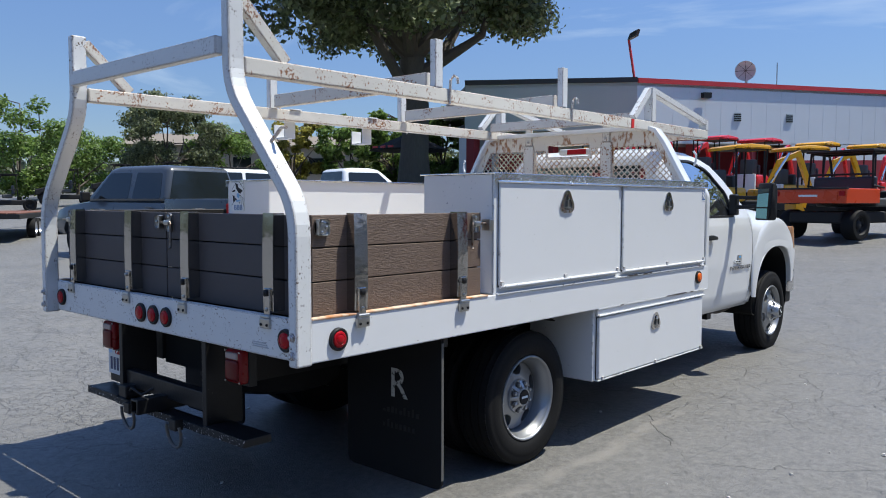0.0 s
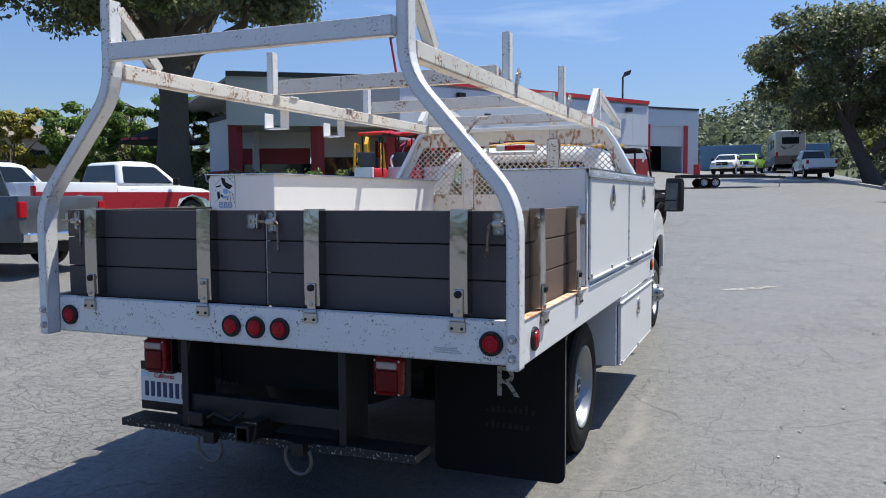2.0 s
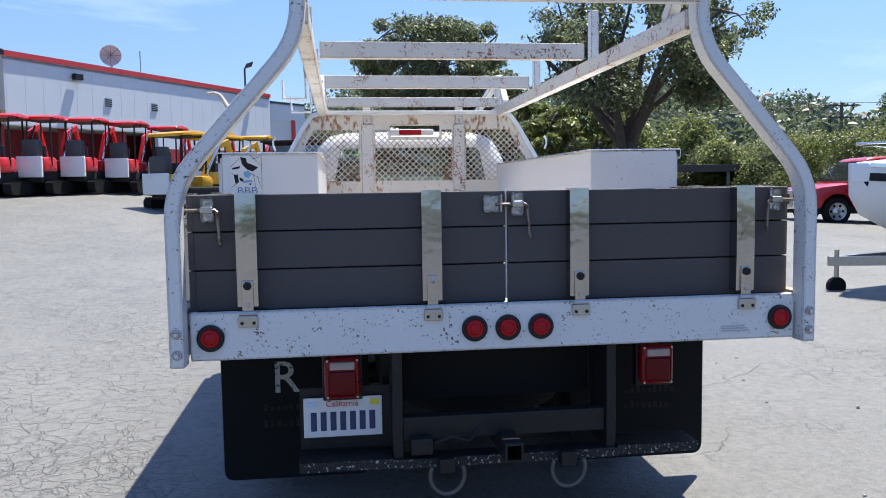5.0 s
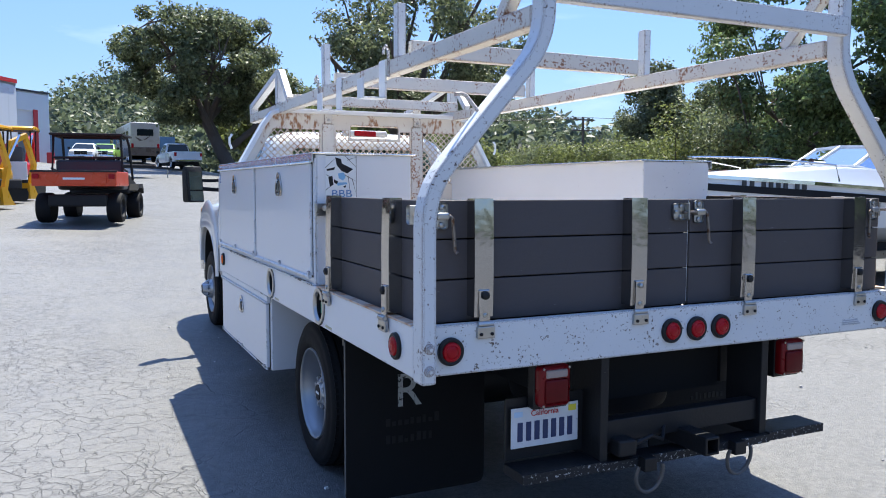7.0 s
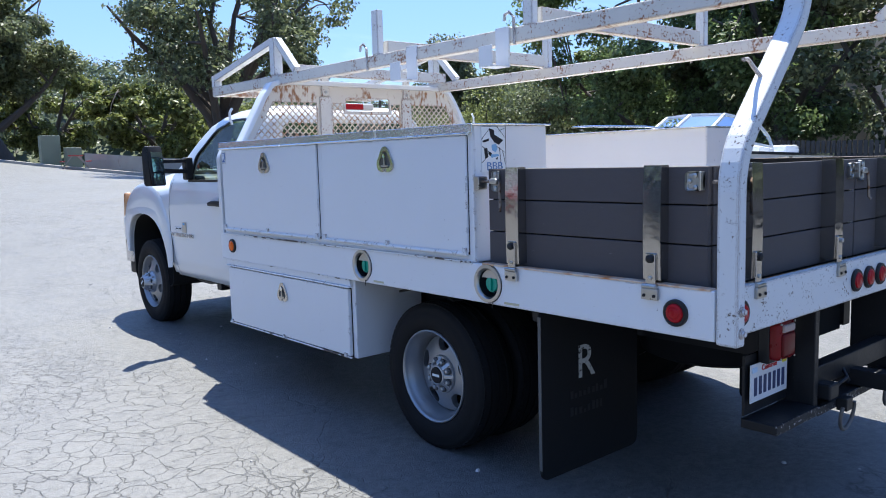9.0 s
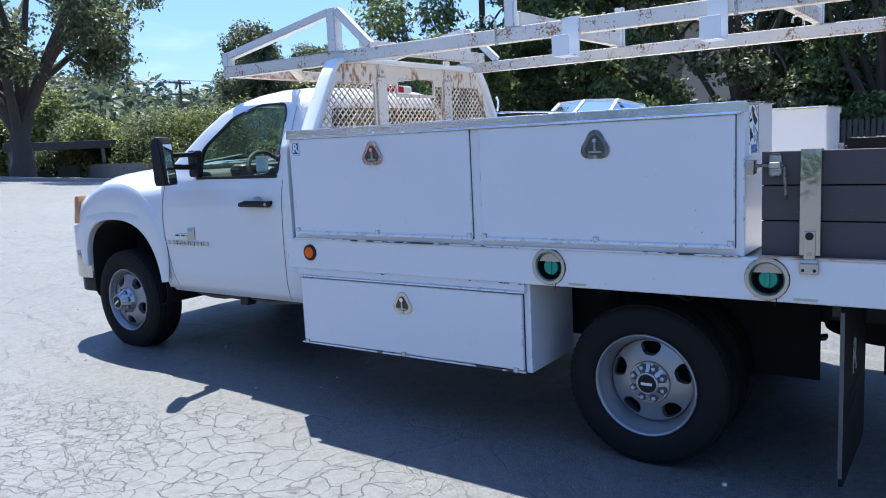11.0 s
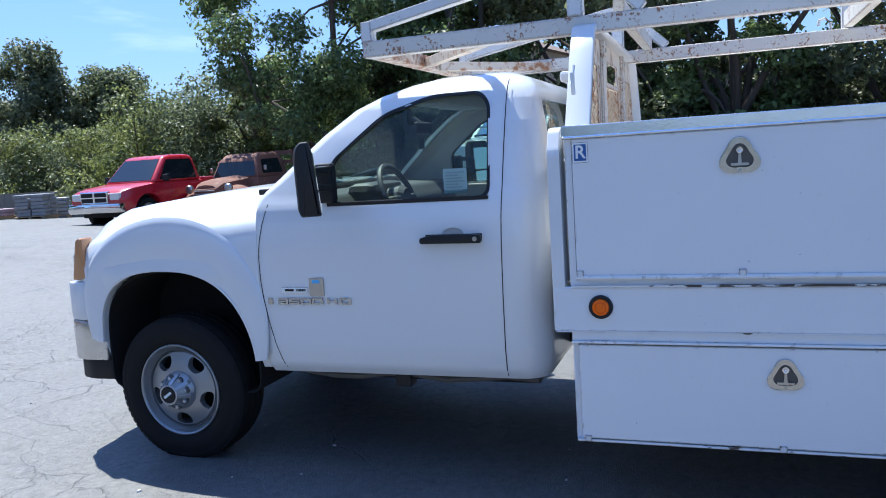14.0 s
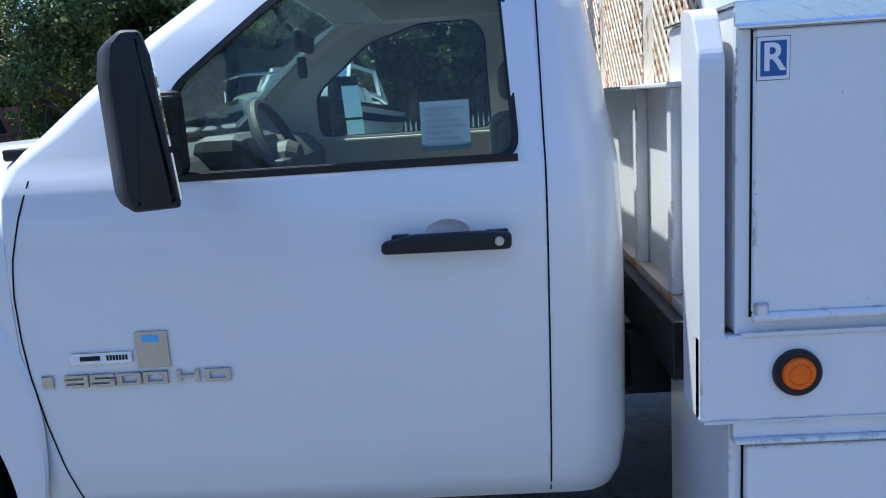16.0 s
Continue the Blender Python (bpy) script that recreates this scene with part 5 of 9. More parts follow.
def build_cab():
    mirror_plastic = material("grained black mirror plastic", (0.018, 0.018, 0.019), 0.55, vary=0.15, scale=30, bump=0.25, bump_scale=220)
    shell = cut(cab_shell(0.0), cab_shell(0.035))
    hole = rounded(SIDE_WINDOW, 0.05)
    shell = cut(shell, prism(hole, "x", -1.3, 1.3))
    for s in (-1, 1):
        x = cab_x(1.172)
        cup = lathe([(s * (x - 0.026), 0.004), (s * (x - 0.024), 0.022), (s * (x - 0.016), 0.040), (s * (x - 0.004), 0.050), (s * (x + 0.04), 0.055)], (0, 4.325, 1.165), 28, "x")
        bmesh.ops.scale(cup, vec=(1, 1, 0.62), space=Matrix.Translation((0, 0, -1.165)), verts=cup.verts[:])
        shell = cut(shell, cup)
    # windscreen and back window
    shell = cut(shell, prism([(-0.80, 1.40), (0.80, 1.40), (0.66, 1.80), (-0.66, 1.80)], "y", 4.60, 5.6))
    shell = cut(shell, prism(rounded([(-0.68, 1.36), (0.68, 1.36), (0.60, 1.75), (-0.60, 1.75)], 0.06), "y", 3.7, 4.1))
    cab = part("cab", shell, cab_paint, truck, "glossy white single cab", True)
    # black window surround, glass
    for s in (-1, 1):
        def on_side(y, z, d):
            return (s * (cab_x(z) + d), y, z)
        rim = rounded(SIDE_WINDOW, 0.05)
        own = bmesh.new()
        c = Vector((4.45, 1.53))
        inner = []
        for u, v in rim:
            d = (Vector((u, v)) - c)
            inner.append(c + d * (1 - 0.007 / max(d.length, 0.1)))
        outer = [c + (Vector(p) - c) * (1 + 0.010 / max((Vector(p) - c).length, 0.1)) for p in rim]
        a = [own.verts.new(on_side(p[0], p[1], 0.003)) for p in outer]
        b = [own.verts.new(on_side(p[0], p[1], 0.002)) for p in inner]
        d = [own.verts.new(on_side(p[0], p[1], -0.02)) for p in inner]
        for i in range(len(rim)):
            j = (i + 1) % len(rim)
            own.faces.new((a[i], a[j], b[j], b[i]))
            own.faces.new((b[i], b[j], d[j], d[i]))
        part("window_surround", own, black_plastic, cab, "black rubber window surround")
        own = bmesh.new()
        own.faces.new([own.verts.new(on_side(p[0], p[1], -0.012)) for p in inner])
        bmesh.ops.triangulate(own, faces=own.faces[:])
        g = part("side_window", own, window_glass, cab, "green-tinted side window")
        g.visible_shadow = False
        # door outline
        ribbon([(4.095, 1.84), (4.10, 1.30), (4.116, 0.515)], s, 0.0042, parent=cab)
        ribbon([(5.275, 1.335), (5.300, 1.25), (5.322, 1.16), (5.331, 1.07), (5.330, 0.97), (5.321, 0.87), (5.305, 0.76), (5.284, 0.66), (5.262, 0.57), (5.245, 0.525)], s, 0.0042, parent=cab)
        part("belt_strip", sweep([(s * (cab_x(1.322) + 0.001), 4.95, 1.320), (s * (cab_x(1.322) + 0.001), 4.16, 1.322)], 0.012, 0.016, (1, 0, 0)), black_plastic, cab)
        # handle over a scooped cup
        x = cab_x(1.153)
        grip = rounded([(4.472, 1.130), (4.186, 1.128), (4.184, 1.164), (4.250, 1.170), (4.400, 1.170), (4.472, 1.156)], 0.012)
        h = part("door_handle", prism(grip, "x", s * (x + 0.016), s * (x + 0.044), bevel=0.006), black_plastic, cab, "black door handle", True)
        part("key_cylinder", lathe([(s * (x + 0.044), 0.011), (s * (x + 0.047), 0.010), (s * (x + 0.0475), 0.003)], (0, 4.212, 1.148), 14, "x"), zinc, h)
        part("handle_mount", box(s * (x - 0.01), s * (x + 0.02), 4.19, 4.24, 1.140, 1.168, 0.004), black_plastic, h)
        part("handle_mount", box(s * (x - 0.01), s * (x + 0.02), 4.41, 4.45, 1.140, 1.168, 0.004), black_plastic, h)
        # tall towing mirror on two arms
        mz, my = 1.455, 4.862
        mx = s * 1.262
        def turned(bm):
            bmesh.ops.rotate(bm, verts=bm.verts[:], cent=(mx, my, mz), matrix=Matrix.Rotation(radians(-31 * s), 3, "Z"))
            return bm
        shape = rounded([(my - 0.036, mz - 0.162), (my + 0.050, mz - 0.162), (my + 0.060, mz - 0.135), (my + 0.064, mz + 0.080), (my + 0.056, mz + 0.130), (my + 0.034, mz + 0.154), (my - 0.002, mz + 0.154), (my - 0.014, mz + 0.110)], 0.010, 4)
        head = part("towing_mirror", turned(prism(shape, "x", mx - 0.086, mx + 0.086, bevel=0.018)), mirror_plastic, truck, "tall black towing mirror", True)
        def pane(z0, z1):
            back = lambda z: my - 0.0145 - 0.022 * (mz + 0.110 - z) / 0.272
            return turned(prism([(back(z0) - 0.003, z0), (back(z0) + 0.002, z0), (back(z1) + 0.002, z1), (back(z1) - 0.003, z1)], "x", mx - 0.068, mx + 0.068))
        part("mirror_glass", pane(mz - 0.050, mz + 0.106), mirror_glass, head, "tall mirror glass")
        part("mirror_glass", pane(mz - 0.148, mz - 0.062), mirror_glass, head, "convex mirror glass")
        part("mirror_arm", sweep([(s * 0.95, 4.93, mz - 0.055), (s * 1.10, 4.91, mz - 0.05), (s * 1.22, 4.90, mz - 0.04)], 0.05, 0.035, (0, 1, 0), bevel=0.006), black_plastic, head)
        part("mirror_arm", sweep([(s * 0.95, 4.93, mz + 0.035), (s * 1.10, 4.91, mz + 0.03), (s * 1.22, 4.90, mz + 0.03)], 0.05, 0.03, (0, 1, 0), bevel=0.006), black_plastic, head)
        part("mirror_foot", box(s * 0.93, s * 0.998, 4.90, 4.985, mz - 0.125, mz + 0.06, 0.015), black_plastic, head)
        # badges on the door
        side = "right" if s > 0 else "left"
        xb = s * (cab_x(0.87) + 0.004)
        along_badge = lambda y: y if s < 0 else 2 * 5.06 - y
        for bars, y0, y1 in BADGE:
            own = bmesh.new()
            h = 0.031
            for k, (u0, u1, v0, v1) in enumerate(bars):
                ya, yb = y0 + (y1 - y0) * u0, y0 + (y1 - y0) * u1
                ya, yb = sorted((along_badge(ya), along_badge(yb)))
                box(xb - s * 0.001, xb + s * (0.0036 + 0.0003 * k), ya, yb, 0.850 + h * v0, 0.850 + h * v1, 0.0012, own)
            part("badge_letter", own, badge_metal, cab)
        part("badge_bar", box(xb - 0.003, xb + 0.003, along_badge(5.269), along_badge(5.296), 0.850, 0.881, 0.002), badge_metal, cab, "small chrome badge tile")
        y0, y1 = sorted((along_badge(5.072), along_badge(5.219)))
        strip = part("engine_badge", box(xb - 0.003, xb + 0.003, y0, y1, 0.905, 0.934, 0.002), chrome, cab, "small chrome badge strip")
        part("engine_badge_face", box(xb + s * 0.001, xb + s * 0.004, y0 + 0.003, y1 - 0.003, 0.908, 0.931), paper_white, strip)
        for k in range(7):
            u = along_badge(5.130 - 0.0074 * k)
            part("engine_badge_bar", box(xb + s * 0.003, xb + s * 0.0046, u - 0.0028, u + 0.0028, 0.9135, 0.9255), ink_black, strip)
        part("engine_badge_bar", box(xb + s * 0.003, xb + s * 0.0046, along_badge(5.148), along_badge(5.196), 0.914, 0.925), ink_black, strip)
        stk = part("door_sticker", box(xb - 0.003, xb + 0.0015 * s + 0.002, 4.985, 5.062, 0.890, 0.977), zinc, cab, "curling silver inspection sticker")
        part("sticker_print", box(xb + s * 0.0015, xb + s * 0.004, 5.005, 5.045, 0.952, 0.968), material("sky blue print", (0.10, 0.40, 0.75), 0.5), stk)
    # windscreen and rear glass
    own = bmesh.new()
    own.faces.new([own.verts.new(v) for v in ((-0.83, 5.318, 1.388), (0.83, 5.318, 1.388), (0.67, 4.785, 1.805), (-0.67, 4.785, 1.805))])
    ws = part("windscreen", own, window_glass, cab, "green-tinted windscreen")
    ws.visible_shadow = False
    own = bmesh.new()
    own.faces.new([own.verts.new(v) for v in ((-0.69, 3.955, 1.35), (0.69, 3.955, 1.35), (0.61, 3.99, 1.76), (-0.61, 3.99, 1.76))])
    rw = part("rear_window", own, glass_material("tinted rear glass", (0.46, 0.58, 0.54)), cab, "green-tinted rear window")
    rw.visible_shadow = False
    # white roll of the light bar behind the cab, with a red lens
    third = part("brake_lamp", box(-0.19, 0.20, 3.90, 3.97, 1.850, 1.905, 0.015), cab_paint, cab, "white high-level brake lamp housing")
    part("lens", box(-0.10, 0.09, 3.892, 3.902, 1.855, 1.900, 0.006), red_lens, third)
    # interior
    dash = part("dashboard", prism([(4.94, 1.10), (4.93, 1.28), (5.00, 1.355), (5.27, 1.37), (5.27, 1.05)], "x", -0.90, 0.90, bevel=0.02), interior_dark, cab, "charcoal dashboard")
    part("instrument_hood", box(-0.62, -0.20, 4.86, 5.02, 1.28, 1.40, 0.04), interior_dark, dash)
    wheel = part("steering_wheel", pipe([(-0.42 + 0.185 * math.cos(a), 4.80 + 0.185 * math.sin(a) * 0.40, 1.31 + 0.185 * math.sin(a) * 0.92) for a in np.linspace(0, 2 * math.pi, 33)], 0.016, 8), interior_dark, cab, "dark steering wheel", True)
    part("wheel_spoke", box(-0.58, -0.26, 4.77, 4.81, 1.285, 1.325, 0.01), interior_dark, wheel)
    part("wheel_boss", lathe([(4.76, 0.06), (4.79, 0.075), (4.95, 0.05)], (-0.42, 0, 1.30), 20, "y"), interior_dark, wheel)
    part("cab_floor", box(-0.92, 0.92, 4.0, 5.25, 0.56, 0.62), interior_dark, cab)
    for x in (-0.45, 0.45):
        seat = part("seat", box(x - 0.30, x + 0.30, 4.10, 4.60, 0.72, 0.98, 0.06), seat_cloth, cab, "beige cloth seat", True)
        part("seat_back", box(x - 0.28, x + 0.28, 4.02, 4.18, 0.95, 1.40, 0.06, seg=3), seat_cloth, seat, smooth=True)
        part("head_rest", box(x - 0.14, x + 0.14, 4.03, 4.14, 1.44, 1.60, 0.045, seg=3), seat_cloth, seat, smooth=True)
        part("door_lining", box(math.copysign(0.90, x), math.copysign(0.945, x), 4.13, 5.2, 0.62, 1.315, 0.01), interior_tan, cab)
    part("headliner", box(-0.62, 0.62, 4.10, 4.60, 1.795, 1.815, 0.008), interior_tan, cab)
    rear_view = part("rear_view_mirror", box(-0.12, 0.12, 4.79, 4.82, 1.645, 1.715, 0.015), interior_dark, cab)
    part("mirror_stem", rod((0, 4.81, 1.70), (0, 4.86, 1.742), 0.012), interior_dark, rear_view)
    part("hanging_camera", box(-0.03, 0.0, 4.80, 4.83, 1.56, 1.63, 0.008), interior_dark, rear_view)
    doc = part("window_paper", box(-0.930, -0.927, 4.262, 4.372, 1.345, 1.455), material("teal-tinted notice paper", (0.26, 0.38, 0.39), 0.7), cab, "pale printed notice taped inside the window")
    for k in range(7):
        part("print_line", box(-0.9325, -0.930, 4.272 + 0.014 * (k % 3), 4.362, 1.356 + k * 0.0132, 1.362 + k * 0.0132), material("faint print", (0.19, 0.28, 0.29), 0.7) if "faint print" not in bpy.data.materials else bpy.data.materials["faint print"], doc)
    # sill and underside of the cab
    part("sill_rail", box(-0.82, 0.82, 4.0, 5.2, 0.445, 0.505, 0.01), black_steel, truck)
    for s in (-1, 1):
        part("brake_line", pipe([(s * 0.84, 4.0 + 0.15 * k, 0.468 + 0.014 * math.sin(k * 1.7)) for k in range(9)], 0.014, 7), material("dusty underbody steel", (0.10, 0.09, 0.08), 0.8, vary=0.3, scale=15) if "dusty underbody steel" not in bpy.data.materials else bpy.data.materials["dusty underbody steel"], truck, smooth=True)
        part("rocker_bracket", box(s * 0.80, s * 0.88, 4.62, 4.70, 0.425, 0.50, 0.006), black_steel, truck)


# front clip: y, hood centre, hood edge, shoulder height, side bulge, half width
CLIP = [(5.340, 1.420, 1.395, 1.315, 0.9905, 0.93), (5.47, 1.425, 1.402, 1.300, 0.993, 0.93), (5.70, 1.415, 1.395, 1.292, 0.998, 0.93), (5.95, 1.392, 1.375, 1.280, 1.000, 0.93), (6.15, 1.372, 1.355, 1.262, 0.998, 0.92), (6.32, 1.348, 1.332, 1.240, 0.992, 0.90),
        (6.43, 1.315, 1.298, 1.205, 0.978, 0.87), (6.50, 1.25, 1.235, 1.15, 0.955, 0.84), (6.545, 1.12, 1.10, 1.05, 0.925, 0.80)]



def flare(s, arch, parent):
    """The swollen brow of a front wing round its wheel arch, ending in a soft crease."""
    own, rings = bmesh.new(), []
    top = [p for p in arch if p[1] > 0.56]
    for i, (u, v) in enumerate(top):
        d = Vector((u - 5.86, v - 0.52)).normalized()
        lift = max(d.y, 0.0)
        width = 0.045 + 0.215 * lift ** 1.3
        swell = 0.003 + 0.012 * lift
        prof = ((0.0, 0.010), (0.12, 0.013), (0.35, 0.006 + swell * 0.8), (0.60, 0.003 + swell), (0.76, swell * 0.90), (0.88, swell * 0.62), (0.97, swell * 0.20), (1.04, -0.008))
        rings.append([own.verts.new((s * (0.999 + out), u + d.x * width * k, v + d.y * width * k)) for k, out in prof])
    for p, q in zip(rings, rings[1:]):
        for j in range(len(p) - 1):
            own.faces.new((p[j], p[j + 1], q[j + 1], q[j]) if s > 0 else (q[j], q[j + 1], p[j + 1], p[j]))
    part("wing_flare", own, cab_paint, parent, "", True)


def build_front():
    own = bmesh.new()
    rings = []
    for y in list(np.linspace(5.340, 6.41, 26)) + [6.44, 6.47, 6.50, 6.525, 6.545]:
        zc, ze, zs, w, wt = interp(CLIP, y)
        b = float(np.interp(y, (5.36, 5.60, 6.25, 6.45), (0.0, 0.026, 0.026, 0.0)))  # swell over the wheel
        half = [(w - 0.05, 0.52), (w - 0.012, 0.64), (w + b * 0.4, 0.86), (w + b, 0.98), (w + b * 0.9, 1.04), (w - 0.008 + b * 0.35, zs - 0.13), (w - 0.022 + b * 0.3, zs - 0.07), (w - 0.055 + b * 0.2, zs - 0.035), (w - 0.11, zs - 0.008), (w - 0.20, (zs + ze) / 2 + 0.012), (w - 0.27, ze - 0.012), (w - 0.30, ze), (0.45, ze + 0.012), (0.36, zc), (0.0, zc + 0.006)]
        ring = [own.verts.new((-x, y, z)) for x, z in half] + [own.verts.new((x, y, z)) for x, z in half[-2::-1]]
        rings.append(ring)
    n = len(rings[0])
    for p, q in zip(rings, rings[1:]):
        for i in range(n - 1):
            own.faces.new((p[i], p[i + 1], q[i + 1], q[i]))
        own.faces.new((p[n - 1], p[0], q[0], q[n - 1]))
    own.faces.new(rings[0])
    own.faces.new(rings[-1][::-1])
    bmesh.ops.recalc_face_normals(own, faces=own.faces[:])
    arch = [(5.385, 0.40), (5.385, 0.60), (5.42, 0.74), (5.49, 0.87), (5.60, 0.97), (5.75, 1.022), (5.95, 1.030), (6.12, 1.005), (6.25, 0.93), (6.315, 0.82), (6.33, 0.70), (6.335, 0.40)]
    arch = rounded(arch, 0.09, 4)
    for s in (-1, 1):
        own = cut(own, prism(arch, "x", s * 0.55, s * 1.2))
    clip = part("front_body", own, cab_paint, truck, "glossy white hood and front wings", True)
    for s in (-1, 1):
        lip = [(s * (0.994 + 0.016 * math.sin(math.pi * min(max((u - 5.385) / 0.95, 0), 1))), u, v) for u, v in arch if v > 0.54]
        part("arch_lip", sweep(lip, 0.030, 0.012, (1, 0, 0), bevel=0.004), cab_paint, clip, smooth=True)
        flare(s, arch, clip)
        # liner and wall are near-black, so the arch's shade is in their colour
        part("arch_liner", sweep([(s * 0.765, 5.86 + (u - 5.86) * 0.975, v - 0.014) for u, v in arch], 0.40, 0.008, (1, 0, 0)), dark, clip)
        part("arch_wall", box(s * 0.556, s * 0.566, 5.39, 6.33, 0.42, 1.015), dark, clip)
        lamp = part("headlamp", box(s * 0.62, s * 0.93, 6.46, 6.553, 0.985, 1.12, 0.02), clear_lens, clip, "clear headlamp with an amber corner", True)
        part("amber_corner", prism(rounded([(6.415, 0.985), (6.515, 0.972), (6.470, 1.195), (6.425, 1.205)], 0.02), "x", s * 0.90, s * 0.980, bevel=0.008), material("faded amber lens", (0.46, 0.22, 0.09), 0.2, coat=0.5, vary=0.15, scale=12), lamp, "faded amber corner lens", True)
    # bumper: painted cap, bright bar, black valance
    def bar(z0, z1, front, back, w, mat, name, label):
        pts = [(-w, back), (-w - 0.006, 6.48), (-w + 0.03, 6.58), (-0.6, front + 0.05), (0.6, front + 0.05), (w - 0.03, 6.58), (w + 0.006, 6.48), (w, back)]
        part(name, prism(rounded(pts, 0.03), "z", z0, z1, bevel=0.012), mat, truck, label, True)
    bar(0.755, 0.965, 6.60, 6.335, 0.985, cab_paint, "bumper_cap", "white painted bumper cap")
    bar(0.535, 0.755, 6.61, 6.335, 0.985, material("dull chrome", (0.60, 0.60, 0.61), 0.25, 1.0, vary=0.1, scale=8), "bumper", "dull chrome front bumper")
    bar(0.42, 0.535, 6.56, 6.33, 0.95, black_plastic, "bumper_valance", "black plastic valance")
    # cowl, wipers
    part("cowl_panel", prism([(-0.80, 1.375), (0.80, 1.375), (0.80, 1.405), (-0.80, 1.405)], "y", 5.30, 5.42, bevel=0.006), black_plastic, truck)
    for x in (-0.55, 0.15):
        part("wiper", sweep([(x, 5.36, 1.425), (x + 0.30, 5.28, 1.465), (x + 0.5, 5.33, 1.425)], 0.02, 0.012, (0, 1, 0.4)), black_plastic, truck)


build_bed()
build_gates()
build_rack()
build_headboard()
build_boxes()
build_wheels()
build_cab()
build_front()


# ---- buildings, lawn and walls of the lot ----
panel_grey = material("grey-white corrugated steel", (0.46, 0.47, 0.47), 0.5, vary=0.06, scale=1.2)
panel_white = material("pale blue-white wall panel", (0.58, 0.62, 0.665), 0.55, vary=0.05, scale=0.8)
trim_red = material("red trim paint", (0.50, 0.035, 0.04), 0.45, vary=0.1, scale=2)
wall_red = material("dark red wall paint", (0.26, 0.022, 0.032), 0.6, vary=0.12, scale=2)
trim_dark = material("dark roof trim", (0.035, 0.036, 0.040), 0.6)
concrete = material("stained concrete", (0.36, 0.34, 0.30), 0.85, vary=0.2, scale=1.5, bump=0.3, bump_scale=30, second=(0.16, 0.15, 0.13), second_at=0.60, second_scale=3, second_soft=0.2)
lawn_green = material("lawn", (0.085, 0.17, 0.03), 0.9, vary=0.3, scale=2, bump=0.6, bump_scale=60)
shutter = material("roll-up door", (0.62, 0.63, 0.64), 0.5, vary=0.04, scale=2)


def along(a, b, s):
    return Vector((a[0] + (b[0] - a[0]) * s, a[1] + (b[1] - a[1]) * s))


def slab(a, b, z0, z1, thick, bm=None, out=0.0):
    """A wall panel from plan point a to b, set out towards its right-hand side by out."""
    d = Vector((b[0] - a[0], b[1] - a[1])).normalized()
    n = Vector((d.y, -d.x))
    pts = [Vector(a) + n * out, Vector(b) + n * out, Vector(b) + n * (out - thick), Vector(a) + n * (out - thick)]
    return prism([(p.x, p.y) for p in pts], "z", z0, z1, bm)


